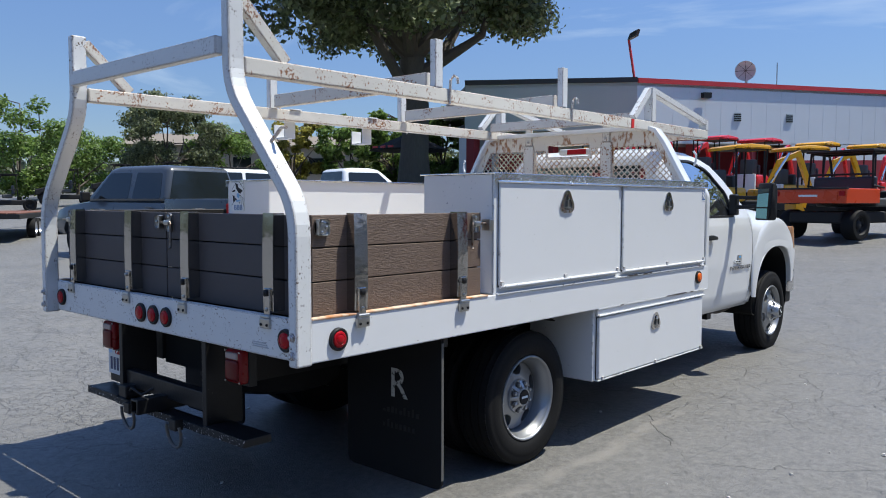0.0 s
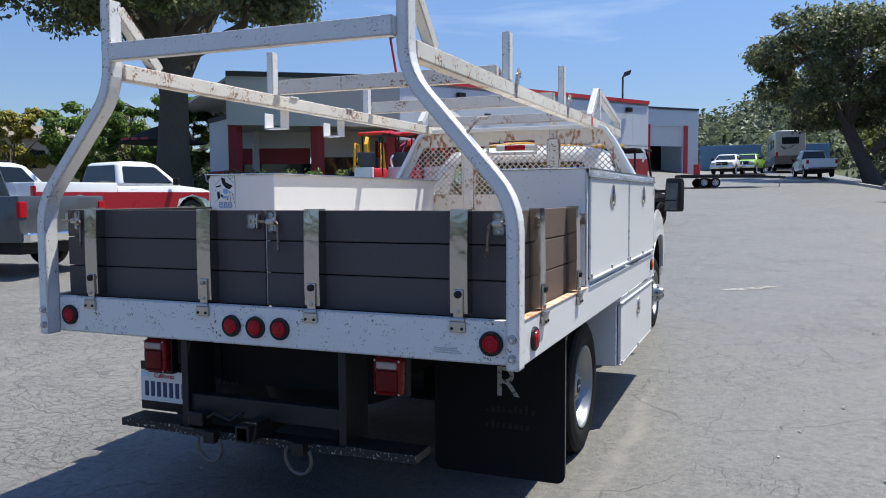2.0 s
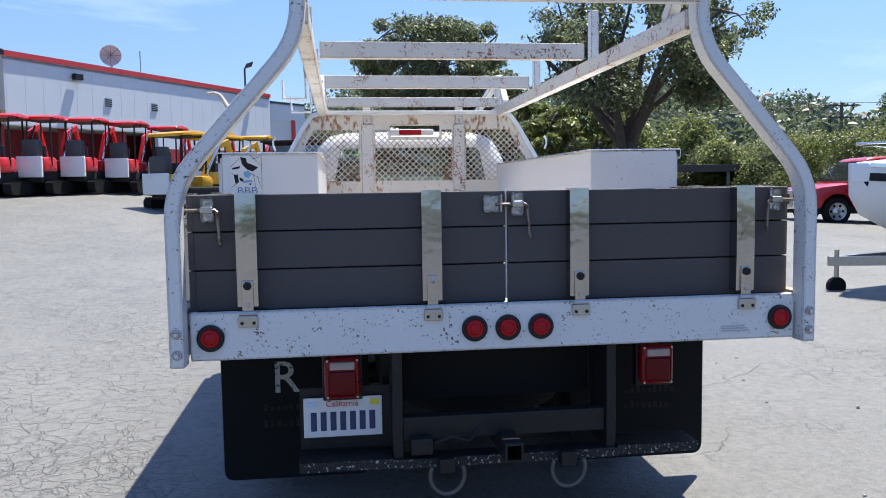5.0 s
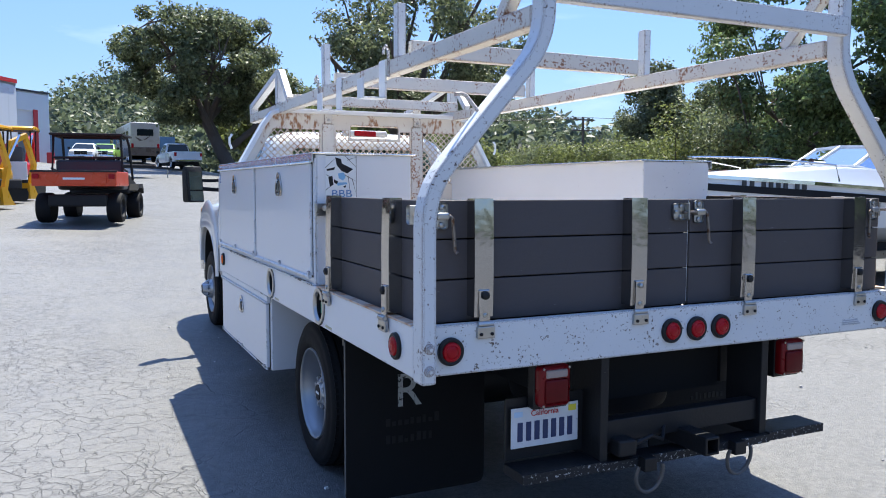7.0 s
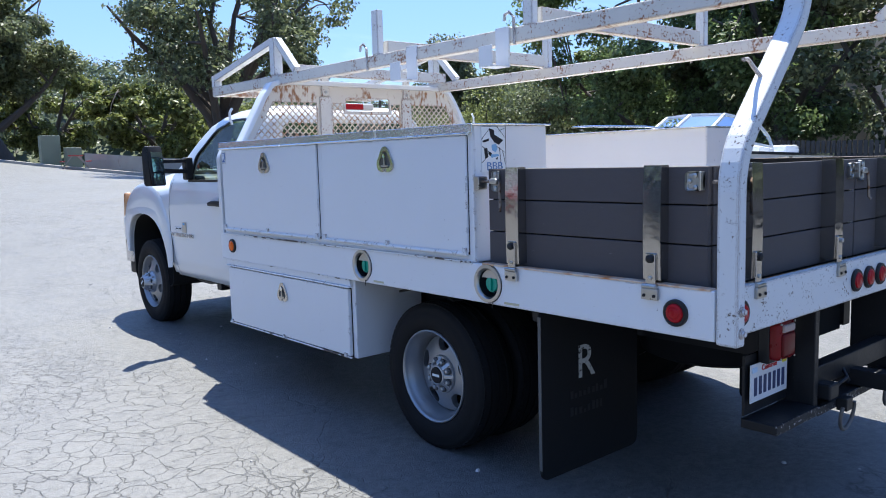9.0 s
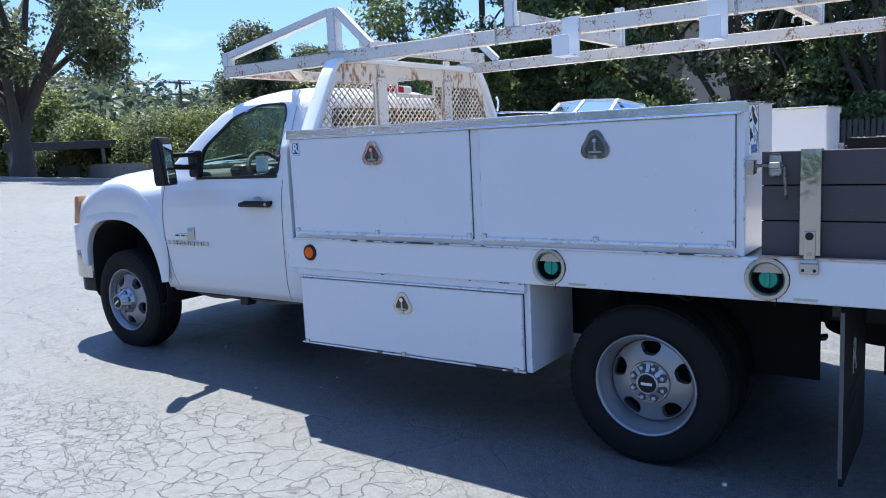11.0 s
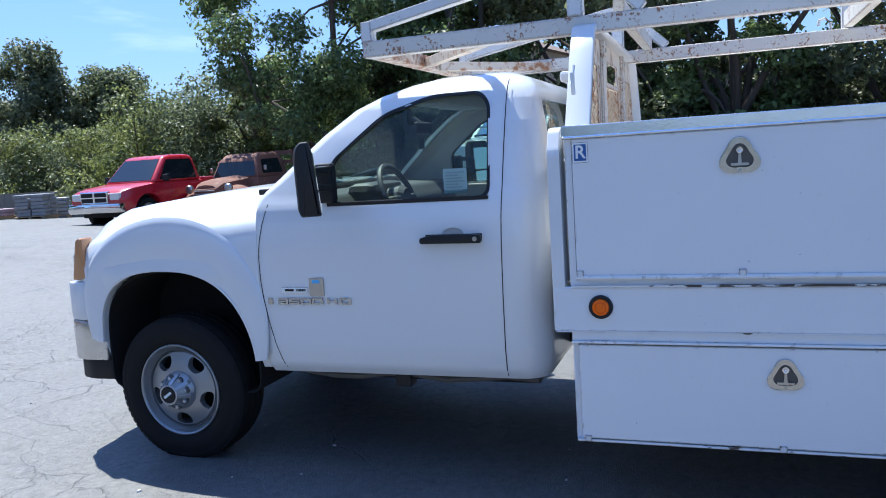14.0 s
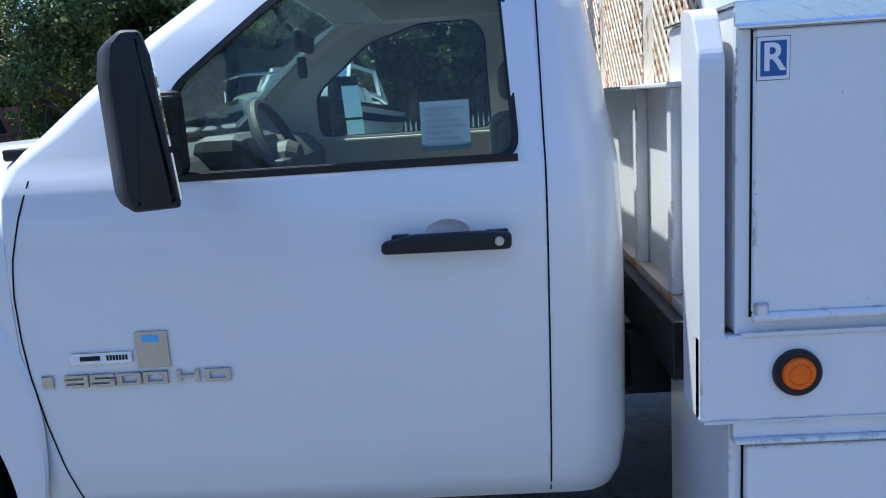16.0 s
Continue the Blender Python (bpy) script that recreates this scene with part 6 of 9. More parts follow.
def build_buildings():
    A, B, C = (-19.3, 25.0), (-13.2, 29.4), (-4.85, 48.0)
    hall = thing("dealership_building", "low grey steel building with red trim and red pillars", "building")
    part("fascia", slab(A, B, 4.15, 6.15, 0.25), panel_grey, hall, "grey corrugated fascia")
    bm = bmesh.new()
    n = 52
    for i in range(n):
        slab(along(A, B, (i + 0.25) / n), along(A, B, (i + 0.75) / n), 4.17, 6.13, 0.010, bm, 0.010)
    tagged(part("fascia_ribs", bm, panel_grey, hall), kind="stuff")
    part("roof_trim", slab(A, B, 6.15, 6.36, 0.4, None, 0.08), trim_dark, hall)
    part("soffit", prism([A, B, (-15.6, 33.5), (-22.0, 29.0)], "z", 4.08, 4.15), panel_grey, hall)
    # recessed shop front under the fascia
    P, Q = (-21.5, 28.2), (-15.0, 32.9)
    part("shop_wall", slab(P, Q, 3.30, 4.15, 0.2), panel_white, hall)
    part("shop_base", slab(P, Q, 0.5, 0.95, 0.24), wall_red, hall, "dark red base wall")
    part("shop_panel", slab(P, along(P, Q, 0.46), 2.55, 3.30, 0.22), wall_red, hall, "dark red sign band")
    part("shop_panel", slab(along(P, Q, 0.46), Q, 2.85, 3.30, 0.2), panel_white, hall)
    # dark glazing fills this stretch, putting the recess's shade into its colour
    for k in range(6):
        z1 = 2.55 if k < 3 else 2.85
        w = part("shop_window", slab(along(P, Q, k / 6 + 0.006), along(P, Q, (k + 1) / 6 - 0.006), 0.95, z1, 0.05, None, -0.06), dark_glass, hall, "tall shop window, glazed dark for the shaded recess")
        part("window_frame", slab(along(P, Q, k / 6 - 0.006), along(P, Q, k / 6 + 0.006), 0.95, z1, 0.1, None, 0.0), trim_dark, w)
        part("window_sill", slab(along(P, Q, k / 6), along(P, Q, (k + 1) / 6), 0.95, 1.0, 0.12, None, 0.02), trim_dark, w)
    for p in (along(A, B, 0.05), along(A, B, 0.52), along(A, B, 0.97), along(B, C, 0.16), along(B, C, 0.33)):
        c = p + Vector((-0.3, 0.35))
        part("pillar", box(c.x - 0.22, c.x + 0.22, c.y - 0.22, c.y + 0.22, 0.7, 4.12, 0.02), wall_red, hall, "square dark red pillar")
    # long side
    part("side_wall_upper", slab(B, C, 3.55, 6.12, 0.25), panel_white, hall)
    bm = bmesh.new()
    for i in range(22):
        slab(along(B, C, (i + 0.1) / 22), along(B, C, (i + 0.13) / 22), 3.57, 6.1, 0.004, bm, 0.004)
    tagged(part("panel_ribs", bm, panel_white, hall), kind="stuff")
    part("side_wall_recess", slab((-15.4, 31.5), (-7.2, 48.9), 0.9, 3.6, 0.2), wall_red, hall)
    part("side_soffit", prism([B, C, (-7.2, 48.9), (-15.4, 31.5)], "z", 3.50, 3.56), panel_grey, hall)
    part("end_wall_base", slab(along(B, C, 0.45), C, 1.2, 2.75, 0.2), wall_red, hall)
    part("end_wall_mid", slab(along(B, C, 0.45), C, 2.75, 3.55, 0.2), panel_white, hall)
    part("roof_trim_red", slab(B, C, 6.12, 6.33, 0.4, None, 0.08), trim_red, hall, "red roof trim")
    part("roof", prism([A, B, C, (-22, 58), (-36, 40)], "z", 6.0, 6.1), panel_grey, hall)
    for s in (0.27, 0.43):
        c = along(B, C, s)
        v = part("wall_vent", slab(along(B, C, s), along(B, C, s + 0.02), 4.55, 4.95, 0.03, None, 0.03), zinc, hall)
        for k in range(4):
            part("vent_slat", slab(along(B, C, s), along(B, C, s + 0.02), 4.58 + 0.09 * k, 4.62 + 0.09 * k, 0.03, None, 0.05), dark, v)
    for s in (0.17, 0.87):
        part("flood_lamp", slab(along(B, C, s), along(B, C, s + 0.022), 5.55, 5.80, 0.2, None, 0.28), black_plastic, hall)
    # lamps on the roof edge
    for p, h in ((along(A, B, 0.985), 1.7), (along(B, C, 0.86), 1.3)):
        lean = -0.32 if h > 1.5 else 0.0
        mast = part("roof_mast", rod((p.x, p.y, 6.2), (p.x + lean, p.y, 6.3 + h), 0.055), trim_red if h > 1.5 else trim_dark, hall)
        part("mast_lamp", prism([(p.x + lean - 0.02, 6.28 + h), (p.x + lean + 0.40, 6.42 + h), (p.x + lean + 0.50, 6.70 + h), (p.x + lean + 0.10, 6.56 + h)], "y", p.y - 0.12, p.y + 0.12, bevel=0.02), trim_dark, mast)
    dish = along(B, C, 0.30) + Vector((-0.28, 0.8))
    tilt = Matrix.Rotation(math.pi, 3, "Z") @ Euler((radians(-12), 0, radians(14))).to_matrix()
    mesh_grey = material("weathered grey mesh dish", (0.42, 0.46, 0.50), 0.7, vary=0.2, scale=9)

    def aimed(bm):
        bmesh.ops.rotate(bm, verts=bm.verts[:], cent=(0, 0, 0), matrix=tilt)
        bmesh.ops.translate(bm, verts=bm.verts[:], vec=(dish.x, dish.y, 7.02))
        return bm
    bowl = part("satellite_dish", aimed(lathe([(0.0, 0.01), (0.02, 0.19), (0.075, 0.34), (0.15, 0.47), (0.162, 0.47), (0.087, 0.335), (0.032, 0.185), (0.012, 0.01)], (0, 0, 0), 28, "y")), mesh_grey, hall, "round weathered grey mesh dish", True)
    for k in range(8):
        c, q = math.cos(k * math.pi / 4), math.sin(k * math.pi / 4)
        part("dish_rib", aimed(pipe([(0.02 * c, 0.02, 0.02 * q), (0.19 * c, 0.035, 0.19 * q), (0.34 * c, 0.09, 0.34 * q), (0.465 * c, 0.162, 0.465 * q)], 0.009, 5)), trim_dark, bowl)
    part("dish_feed", aimed(rod((0, 0.02, 0), (0, 0.34, 0), 0.02)), trim_dark, bowl)
    part("dish_mast", rod((dish.x, dish.y + 0.1, 6.0), (dish.x, dish.y + 0.1, 7.0), 0.06), zinc, hall)
    part("antenna", rod((dish.x + 1.0, dish.y + 1.3, 6.1), (dish.x + 1.0, dish.y + 1.3, 7.4), 0.025), zinc, hall)
    # lower wing at the far side
    W = (-27.0, 33.5)
    part("wing_wall", slab(W, (-20.5, 28.6), 0.8, 5.0, 0.25), panel_white, hall)
    part("wing_trim", slab(W, (-20.5, 28.6), 5.0, 5.25, 0.35, None, 0.06), trim_dark, hall)
    part("wing_base", slab(W, (-20.5, 28.6), 0.8, 2.3, 0.02, None, 0.025), wall_red, hall)
    for ob in hall.children_recursive:
        for v in ob.data.vertices:
            v.co.z += 0.45 + 0.026 * max(v.co.y - 28.0, 0.0)
    # garage next door
    shop = thing("garage_building", "pale steel workshop with an open roll-up door and red corner posts", "building")
    D, E, F, G = (-8.5, 67.0), (-3.7, 72.0), (-9.5, 78.0), (-14.5, 73.0)
    part("front_left", slab(D, along(D, E, 0.22), 2.8, 9.0, 0.25), panel_white, shop)
    part("front_right", slab(along(D, E, 0.76), E, 2.8, 9.0, 0.25), panel_white, shop)
    part("front_top", slab(along(D, E, 0.22), along(D, E, 0.76), 7.5, 9.0, 0.25), panel_white, shop)
    part("roll_door", slab(along(D, E, 0.22), along(D, E, 0.76), 5.75, 7.5, 0.08, None, -0.1), shutter, shop, "half-raised white roll-up door")
    for s in (0.16, 0.76):
        part("door_post", slab(along(D, E, s), along(D, E, s + 0.06), 2.8, 7.6, 0.1, None, 0.08), trim_red, shop)
    part("side", slab(E, F, 2.8, 9.0, 0.25), panel_white, shop)
    # near-black sheet painting the shade inside the open door
    part("back_inside", slab((-12.0, 70.6), (-7.2, 75.6), 2.8, 8.9, 0.2), dark, shop)
    part("shop_trim", slab(D, E, 9.0, 9.15, 0.3, None, 0.05), trim_dark, shop)
    part("shop_roof", prism([D, E, F, G], "z", 8.9, 9.0), panel_grey, shop)
    drum = along(D, E, 0.86) + Vector((0.7, -0.7))
    g = ground_z(drum.x, drum.y)
    d = part("steel_drum", lathe([(0, 0.28), (0.02, 0.29), (0.3, 0.285), (0.31, 0.295), (0.6, 0.285), (0.61, 0.295), (0.88, 0.29), (0.9, 0.28)], (drum.x, drum.y, g), 20, "z"), trim_red)
    tagged(d, "red steel drum standing by the garage door", "drum")


def build_lawn():
    pts = [(-11.0, 14.8), (-11.6, 18.0), (-12.6, 23.0), (-13.4, 26.6), (-16.0, 26.6), (-21.0, 24.0), (-27.0, 22.5), (-26.0, 18.0), (-17.0, 14.6)]
    outline = rounded(pts, 1.2, 5)
    own = bmesh.new()
    vs = [own.verts.new((x, y, ground_z(x, y) + 0.13)) for x, y in outline]
    own.faces.new(vs)
    bmesh.ops.triangulate(own, faces=own.faces[:])
    tagged(part("lawn", own, lawn_green), "mown green lawn island in the lot", "lawn", kind="structure")
    rim = [(x, y, ground_z(x, y) + 0.07) for x, y in outline]
    tagged(part("kerb", sweep(rim + [rim[0]], 0.16, 0.17, (0.3, 0.1, 0), bevel=0.0), concrete), "pale concrete kerb round the lawn", "kerb", kind="structure")
    for i in range(7):
        x, y = -12.9 - i * 1.15, 26.0 - 0.35 * i + 0.2 * (i % 2)
        foliage_thing("shrub", "low clipped dark green shrub at the lawn's edge", "shrub", x, y, ivy_leaf, [(0, 0, 0.45, 0.55, 0.45)], 500, 0.09, "shrubs by the building", seed=300 + i)
    v, f = [], []
    rng = np.random.default_rng(5)
    poly = [Vector(p) for p in pts]
    while len(f) < 9000:
        x, y = rng.uniform(-26, -11), rng.uniform(14.8, 26.5)
        if -11.2 - (y - 14.8) * 0.2 < x:
            continue
        z = ground_z(x, y) + 0.13
        a, h = rng.uniform(0, 6.3), rng.uniform(0.03, 0.08)
        k = len(v)
        v += [(x - 0.02 * math.cos(a), y - 0.02 * math.sin(a), z), (x + 0.02 * math.cos(a), y + 0.02 * math.sin(a), z), (x + rng.uniform(-.02, .02), y + rng.uniform(-.02, .02), z + h)]
        f.append((k, k + 1, k + 2))
    tagged(raw("grass", v, f, fresh_leaf), "short mown grass blades", "grass", kind="stuff")


# ---- plants ----
def leaf_mesh(name, points, normals, size, mat, rng, parent=None):
    """Small folded leaves at the given points, roughly facing the given ways."""
    n = len(points)
    nv = normals + rng.normal(0, 0.75, (n, 3))
    nv /= np.linalg.norm(nv, axis=1)[:, None] + 1e-9
    t = np.cross(nv, rng.normal(0, 1, (n, 3)))
    t /= np.linalg.norm(t, axis=1)[:, None] + 1e-9
    b = np.cross(nv, t)
    s = (size * rng.uniform(0.6, 1.4, n))[:, None]
    verts = np.stack([points - t * s, points + b * s * 0.55 + nv * s * 0.22, points + t * s, points - b * s * 0.55 + nv * s * 0.22], 1).reshape(-1, 3)
    me = bpy.data.meshes.new(name)
    me.vertices.add(4 * n)
    me.vertices.foreach_set("co", verts.ravel())
    idx = np.arange(4 * n).reshape(-1, 4)
    tris = np.concatenate([idx[:, [0, 1, 2]], idx[:, [0, 2, 3]]], 1).reshape(-1)
    me.loops.add(6 * n)
    me.loops.foreach_set("vertex_index", tris)
    me.polygons.add(2 * n)
    me.polygons.foreach_set("loop_start", np.arange(0, 6 * n, 3))
    me.polygons.foreach_set("loop_total", np.full(2 * n, 3))
    me.update(calc_edges=True)
    me.materials.append(mat)
    ob = new(name, me)
    if parent is not None:
        ob.parent = parent
    return ob


def clump_points(clumps, count, rng, shell=0.45):
    """Points over the outer part of ellipsoid clumps (x, y, z, radius, height radius)."""
    c = np.array(clumps, float)
    share = c[:, 3] ** 2
    pick = rng.choice(len(c), count, p=share / share.sum())
    d = rng.normal(0, 1, (count, 3))
    d /= np.linalg.norm(d, axis=1)[:, None]
    r = rng.uniform(shell, 1.0, count) ** 0.6 * rng.uniform(0.85, 1.12, count)
    lump = 1 + 0.22 * np.sin(d[:, 0] * 5 + pick) * np.sin(d[:, 1] * 6 + pick * 2) + 0.15 * np.sin(d[:, 2] * 8 + pick)
    off = d * (r * lump)[:, None] * np.stack([c[pick, 3], c[pick, 3], c[pick, 4]], 1)
    return c[pick, :3] + off, d * [1, 1, 0.8] + [0, 0, 0.45]


def foliage_thing(name, label, category, x, y, mat, clumps, count, size, group="", seed=1, base=None):
    rng = np.random.default_rng(seed)
    z = ground_z(x, y) if base is None else base
    pts, nrm = clump_points(clumps, int(count * 1.25), rng)
    top = thing(name, label, category, group, at=Matrix.Translation((x, y, z)))
    stem = bmesh.new()
    for cx, cy, cz, r, h in clumps[:6]:
        pipe([(cx * 0.2, cy * 0.2, -0.05), (cx * 0.6, cy * 0.6, cz * 0.5), (cx, cy, cz)], 0.03, 5, stem)
    part("stems", stem, bark, top)
    leaf_mesh("foliage", pts, nrm, size * 0.82, mat, rng, top)
    return top


def tree(label, x, y, height, spread, mat, seed, trunk_r=0.35, fork=0.35, leaves=9000, size=0.17, limbs=6, lean=(0, 0), crown_low=0.35, round_top=0.75, clumps_n=26, group="", name="tree", hang=0.0, fine=0.72, arms=()):
    """A trunk that forks into limbs, and a crown of leaf clumps with gaps between them."""
    rng = np.random.default_rng(seed)
    many = 2.6 if name == "oak_tree" else 1.35
    z = ground_z(x, y)
    top = thing(name, label, "tree", group, at=Matrix.Translation((x, y, z)))
    fork_z = height * fork
    wood = bmesh.new()
    crook = rng.uniform(-0.25, 0.25, (4, 2)) * trunk_r
    base = [Vector((lean[0] * k + crook[i][0], lean[1] * k + crook[i][1], fork_z * k - (0.15 if i == 0 else 0))) for i, k in enumerate((0, 0.3, 0.65, 1.0))]
    pipe(base, trunk_r, 12, wood, [trunk_r * 1.35, trunk_r * 1.0, trunk_r * 0.9, trunk_r * 0.85])
    clumps, tips = [], []
    for i in range(limbs):
        a = 2 * math.pi * (i + rng.uniform(-0.3, 0.3)) / limbs
        out = spread * rng.uniform(0.55, 0.95)
        rise = height * rng.uniform(crown_low + 0.2, 0.88) if i else height * 0.9
        if i == 0:
            out *= 0.3
        end = Vector((base[-1].x + out * math.cos(a), base[-1].y + out * math.sin(a), rise))
        start = base[2] if i % 3 == 2 else base[-1]
        bendv = Vector((rng.uniform(-0.4, 0.4), rng.uniform(-0.4, 0.4), rng.uniform(0.0, 0.5))) * spread * 0.25
        limb = [start, start.lerp(end, 0.35) + bendv * 0.7, start.lerp(end, 0.7) + bendv * 0.8, end]
        r0 = trunk_r * rng.uniform(0.42, 0.6)
        pipe(limb, r0, 8, wood, [r0, r0 * 0.75, r0 * 0.5, r0 * 0.2])
        tips += [(limb[2], r0 * 0.45), (limb[3], r0 * 0.25), (limb[1], r0 * 0.6)]
    for arm in arms:
        pts = [Vector(p) for p in arm]
        pipe(pts, trunk_r * 0.5, 9, wood, [trunk_r * k for k in np.linspace(0.55, 0.12, len(pts))])
        tips += [(p, trunk_r * 0.2) for p in pts[1:]]
        for p, k in ((pts[-1], 0.20), (pts[-1].lerp(pts[-2], 0.6), 0.15)):
            for _ in range(3):
                q = p + Vector(rng.normal(0, 0.10, 3)) * spread
                clumps.append((q.x, q.y, q.z, spread * k * 0.8, spread * k * 0.6))
    for k in range(int(clumps_n * many)):
        a, q = rng.uniform(0, 2 * math.pi), rng.uniform(0.1, 1.0) ** 0.5
        h = rng.uniform(crown_low, 0.95)
        wide = spread * (math.sin(math.pi * min(max((h - crown_low * 0.72) / (1.12 - crown_low * 0.72), 0), 1)) ** round_top)
        c = Vector((base[-1].x + wide * q * math.cos(a), base[-1].y + wide * q * math.sin(a), height * h))
        near, r0 = min(tips, key=lambda t: (t[0] - c).length)
        mid = near.lerp(c, 0.5) + Vector((0, 0, 0.12 * (near - c).length))
        pipe([near, mid, c], 0.04, 5, wood, [max(min(r0, 0.10), 0.03), 0.035, 0.012])
        r = spread * rng.uniform(0.17, 0.32) / many ** 0.42
        clumps.append((c.x, c.y, c.z, r, r * rng.uniform(0.6, 0.85)))
        if hang:
            clumps.append((c.x, c.y, c.z - r * hang, r * 0.6, r * 0.9))
    part("trunk", wood, bark, top, smooth=True)
    pts, nrm = clump_points(clumps, int(leaves * (2.0 if name == "oak_tree" else 1.4)), rng, 0.35)
    leaf_mesh("crown", pts, nrm, size * fine, mat, rng, top)
    return top


def build_plants():
    # the big oak by the lawn, and the oaks across the lot
    tree("large spreading oak on the lawn beside the building", -20.0, 22.6, 15.0, 8.2, oak_leaf, 11, 0.62, 0.40, 30000, 0.19, 7, crown_low=0.47, clumps_n=44, name="oak_tree",
         arms=[((0, 0, 5.2), (0.9, 0.9, 6.0), (2.0, 2.0, 7.0), (2.5, 2.3, 9.2)), ((0, 0, 6.0), (-0.8, -1.0, 7.4), (-2.4, -2.2, 9.0), (-4.2, -3.4, 10.4))])
    tree("broad leaning oak by the low wall", 9.0, 58.0, 12.2, 6.2, oak_leaf, 12, 0.5, 0.34, 26000, 0.19, 8, lean=(-1.9, 1.2), crown_low=0.36, round_top=0.6, clumps_n=40, name="oak_tree",
         arms=[((-0.3, 0.2, 2.2), (1.2, -0.6, 3.6), (2.6, -1.4, 5.2), (3.8, -2.0, 7.4))])
    tree("open-crowned oak with crooked limbs", 13.0, 34.2, 11.2, 5.9, oak_leaf, 13, 0.44, 0.24, 13000, 0.15, 8, lean=(0.5, 0.2), crown_low=0.42, clumps_n=26, name="oak_tree",
         arms=[((0.4, 0.2, 2.5), (1.2, -0.4, 4.2), (2.6, -0.8, 5.4), (3.6, -1.2, 7.6)), ((0.3, 0.1, 2.3), (-1.0, 0.3, 3.9), (-2.2, 0.2, 5.6), (-2.6, 0.6, 8.0)), ((0.5, 0.2, 2.7), (0.6, 0.4, 5.4), (0.0, 0.2, 7.4), (0.6, 0.2, 9.6))])
    # two far oaks: distance haze is put into a lighter leaf colour
    tree("oak behind the low wall, leaves paled for haze", 18.0, 55.0, 7.0, 4.4, bush_leaf, 14, 0.36, 0.25, 9000, 0.25, 6, crown_low=0.15, clumps_n=26, name="oak_tree")
    tree("oak behind the low wall, leaves paled for haze", 14.0, 66.0, 7.6, 4.6, bush_leaf, 15, 0.34, 0.25, 8000, 0.25, 6, crown_low=0.12, clumps_n=24, name="oak_tree")
    # ivy-clad trees and the dark row beyond the boat
    tree("tall dense ivy-clad tree", 21.2, 15.9, 11.5, 4.2, ivy_leaf, 21, 0.22, 0.2, 52000, 0.11, 5, crown_low=0.06, round_top=0.45, clumps_n=64)
    tree("pale slender tree beside the ivy-clad one", 26.5, 22.5, 6.8, 2.0, bush_leaf, 22, 0.28, 0.2, 14000, 0.14, 6, crown_low=0.12, clumps_n=30)
    rng = np.random.default_rng(77)
    for i, y in enumerate((10.5, 6.5, 2.8, -1.2, -5.0, -9.0, -13.5)):
        tree("dark evergreen tree in a shading row", 20.0 + rng.uniform(-0.8, 1.2), y, 10.5 + rng.uniform(-1, 1), 3.6, shade_leaf if i % 2 else ivy_leaf, 30 + i, 0.24, 0.22, 17000, 0.125, 6, crown_low=0.2, round_top=0.5, clumps_n=32, group="dark tree row")
    for i, y in enumerate((12.5, 4.5, -3.0, -11.0)):
        tree("dark evergreen tree in a shading row", 24.5, y, 10.0 + 0.5 * (i % 2), 4.0, shade_leaf, 50 + i, 0.26, 0.2, 11000, 0.18, 5, crown_low=0.12, clumps_n=28, group="dark tree row")
    # conifer-like trees over the hedge
    for k, (x, y, h, w, m) in enumerate(((50.0, 60.0, 14.6, 4.4, shade_leaf), (54.8, 55.6, 13.0, 4.6, oak_leaf))):
        cl = []
        for i in range(80):
            q, a = rng.uniform(0.02, 1.0), rng.uniform(0, 6.28)
            out = w * (1.0 - 0.45 * q ** 2) * rng.uniform(0.2, 0.95)
            cl.append((out * math.cos(a), out * math.sin(a), h * (0.06 + 0.86 * q), rng.uniform(0.8, 1.5), rng.uniform(0.8, 1.4)))
        foliage_thing("evergreen_tree", "dense dark green tree leafy to the ground", "tree", x, y, m, cl, 24000, 0.2, "trees over the hedge", seed=170 + k)
    # hedge along the side of the lot
    rng = np.random.default_rng(9)
    spots = [(27.5 + rng.uniform(-1, 1), 16.5 + i * 3.1) for i in range(13)] + [(33.0 + rng.uniform(-2, 2), 58.0 + i * 4.5) for i in range(5)] + [(24.0, 24.5), (25.0, 28.0)]
    for i, (x, y) in enumerate(spots):
        k = 1.15 if y > 55 else 1.35 if y < 30 else 1.1
        cl = [(rng.uniform(-1.5, 1.5), rng.uniform(-1.8, 1.8), rng.uniform(0.9, 3.7) * k, rng.uniform(0.8, 1.5), rng.uniform(0.9, 1.5)) for _ in range(12)] + [(0, 0, 1.0, 1.9, 1.2)]
        foliage_thing("hedge_bush", "tall loose green hedge bush along the lot", "bush", x, y, bush_leaf if i % 3 else oak_leaf, cl, 9500, 0.10 if y < 50 else 0.15, "hedge bushes", seed=100 + i)
    # yellow-brown reed-like tall shrubs
    for i, (x, y) in enumerate(((28.0, 60.0), (24.5, 63.0), (31.0, 66.0))):
        cl = [(rng.uniform(-2, 2), rng.uniform(-2, 2), rng.uniform(2, 6.0), 1.5, 1.9) for _ in range(12)]
        foliage_thing("tall_shrub", "tall willowy yellow-green shrub", "bush", x, y, bush_leaf, cl, 6500, 0.22, "hedge bushes", seed=140 + i)
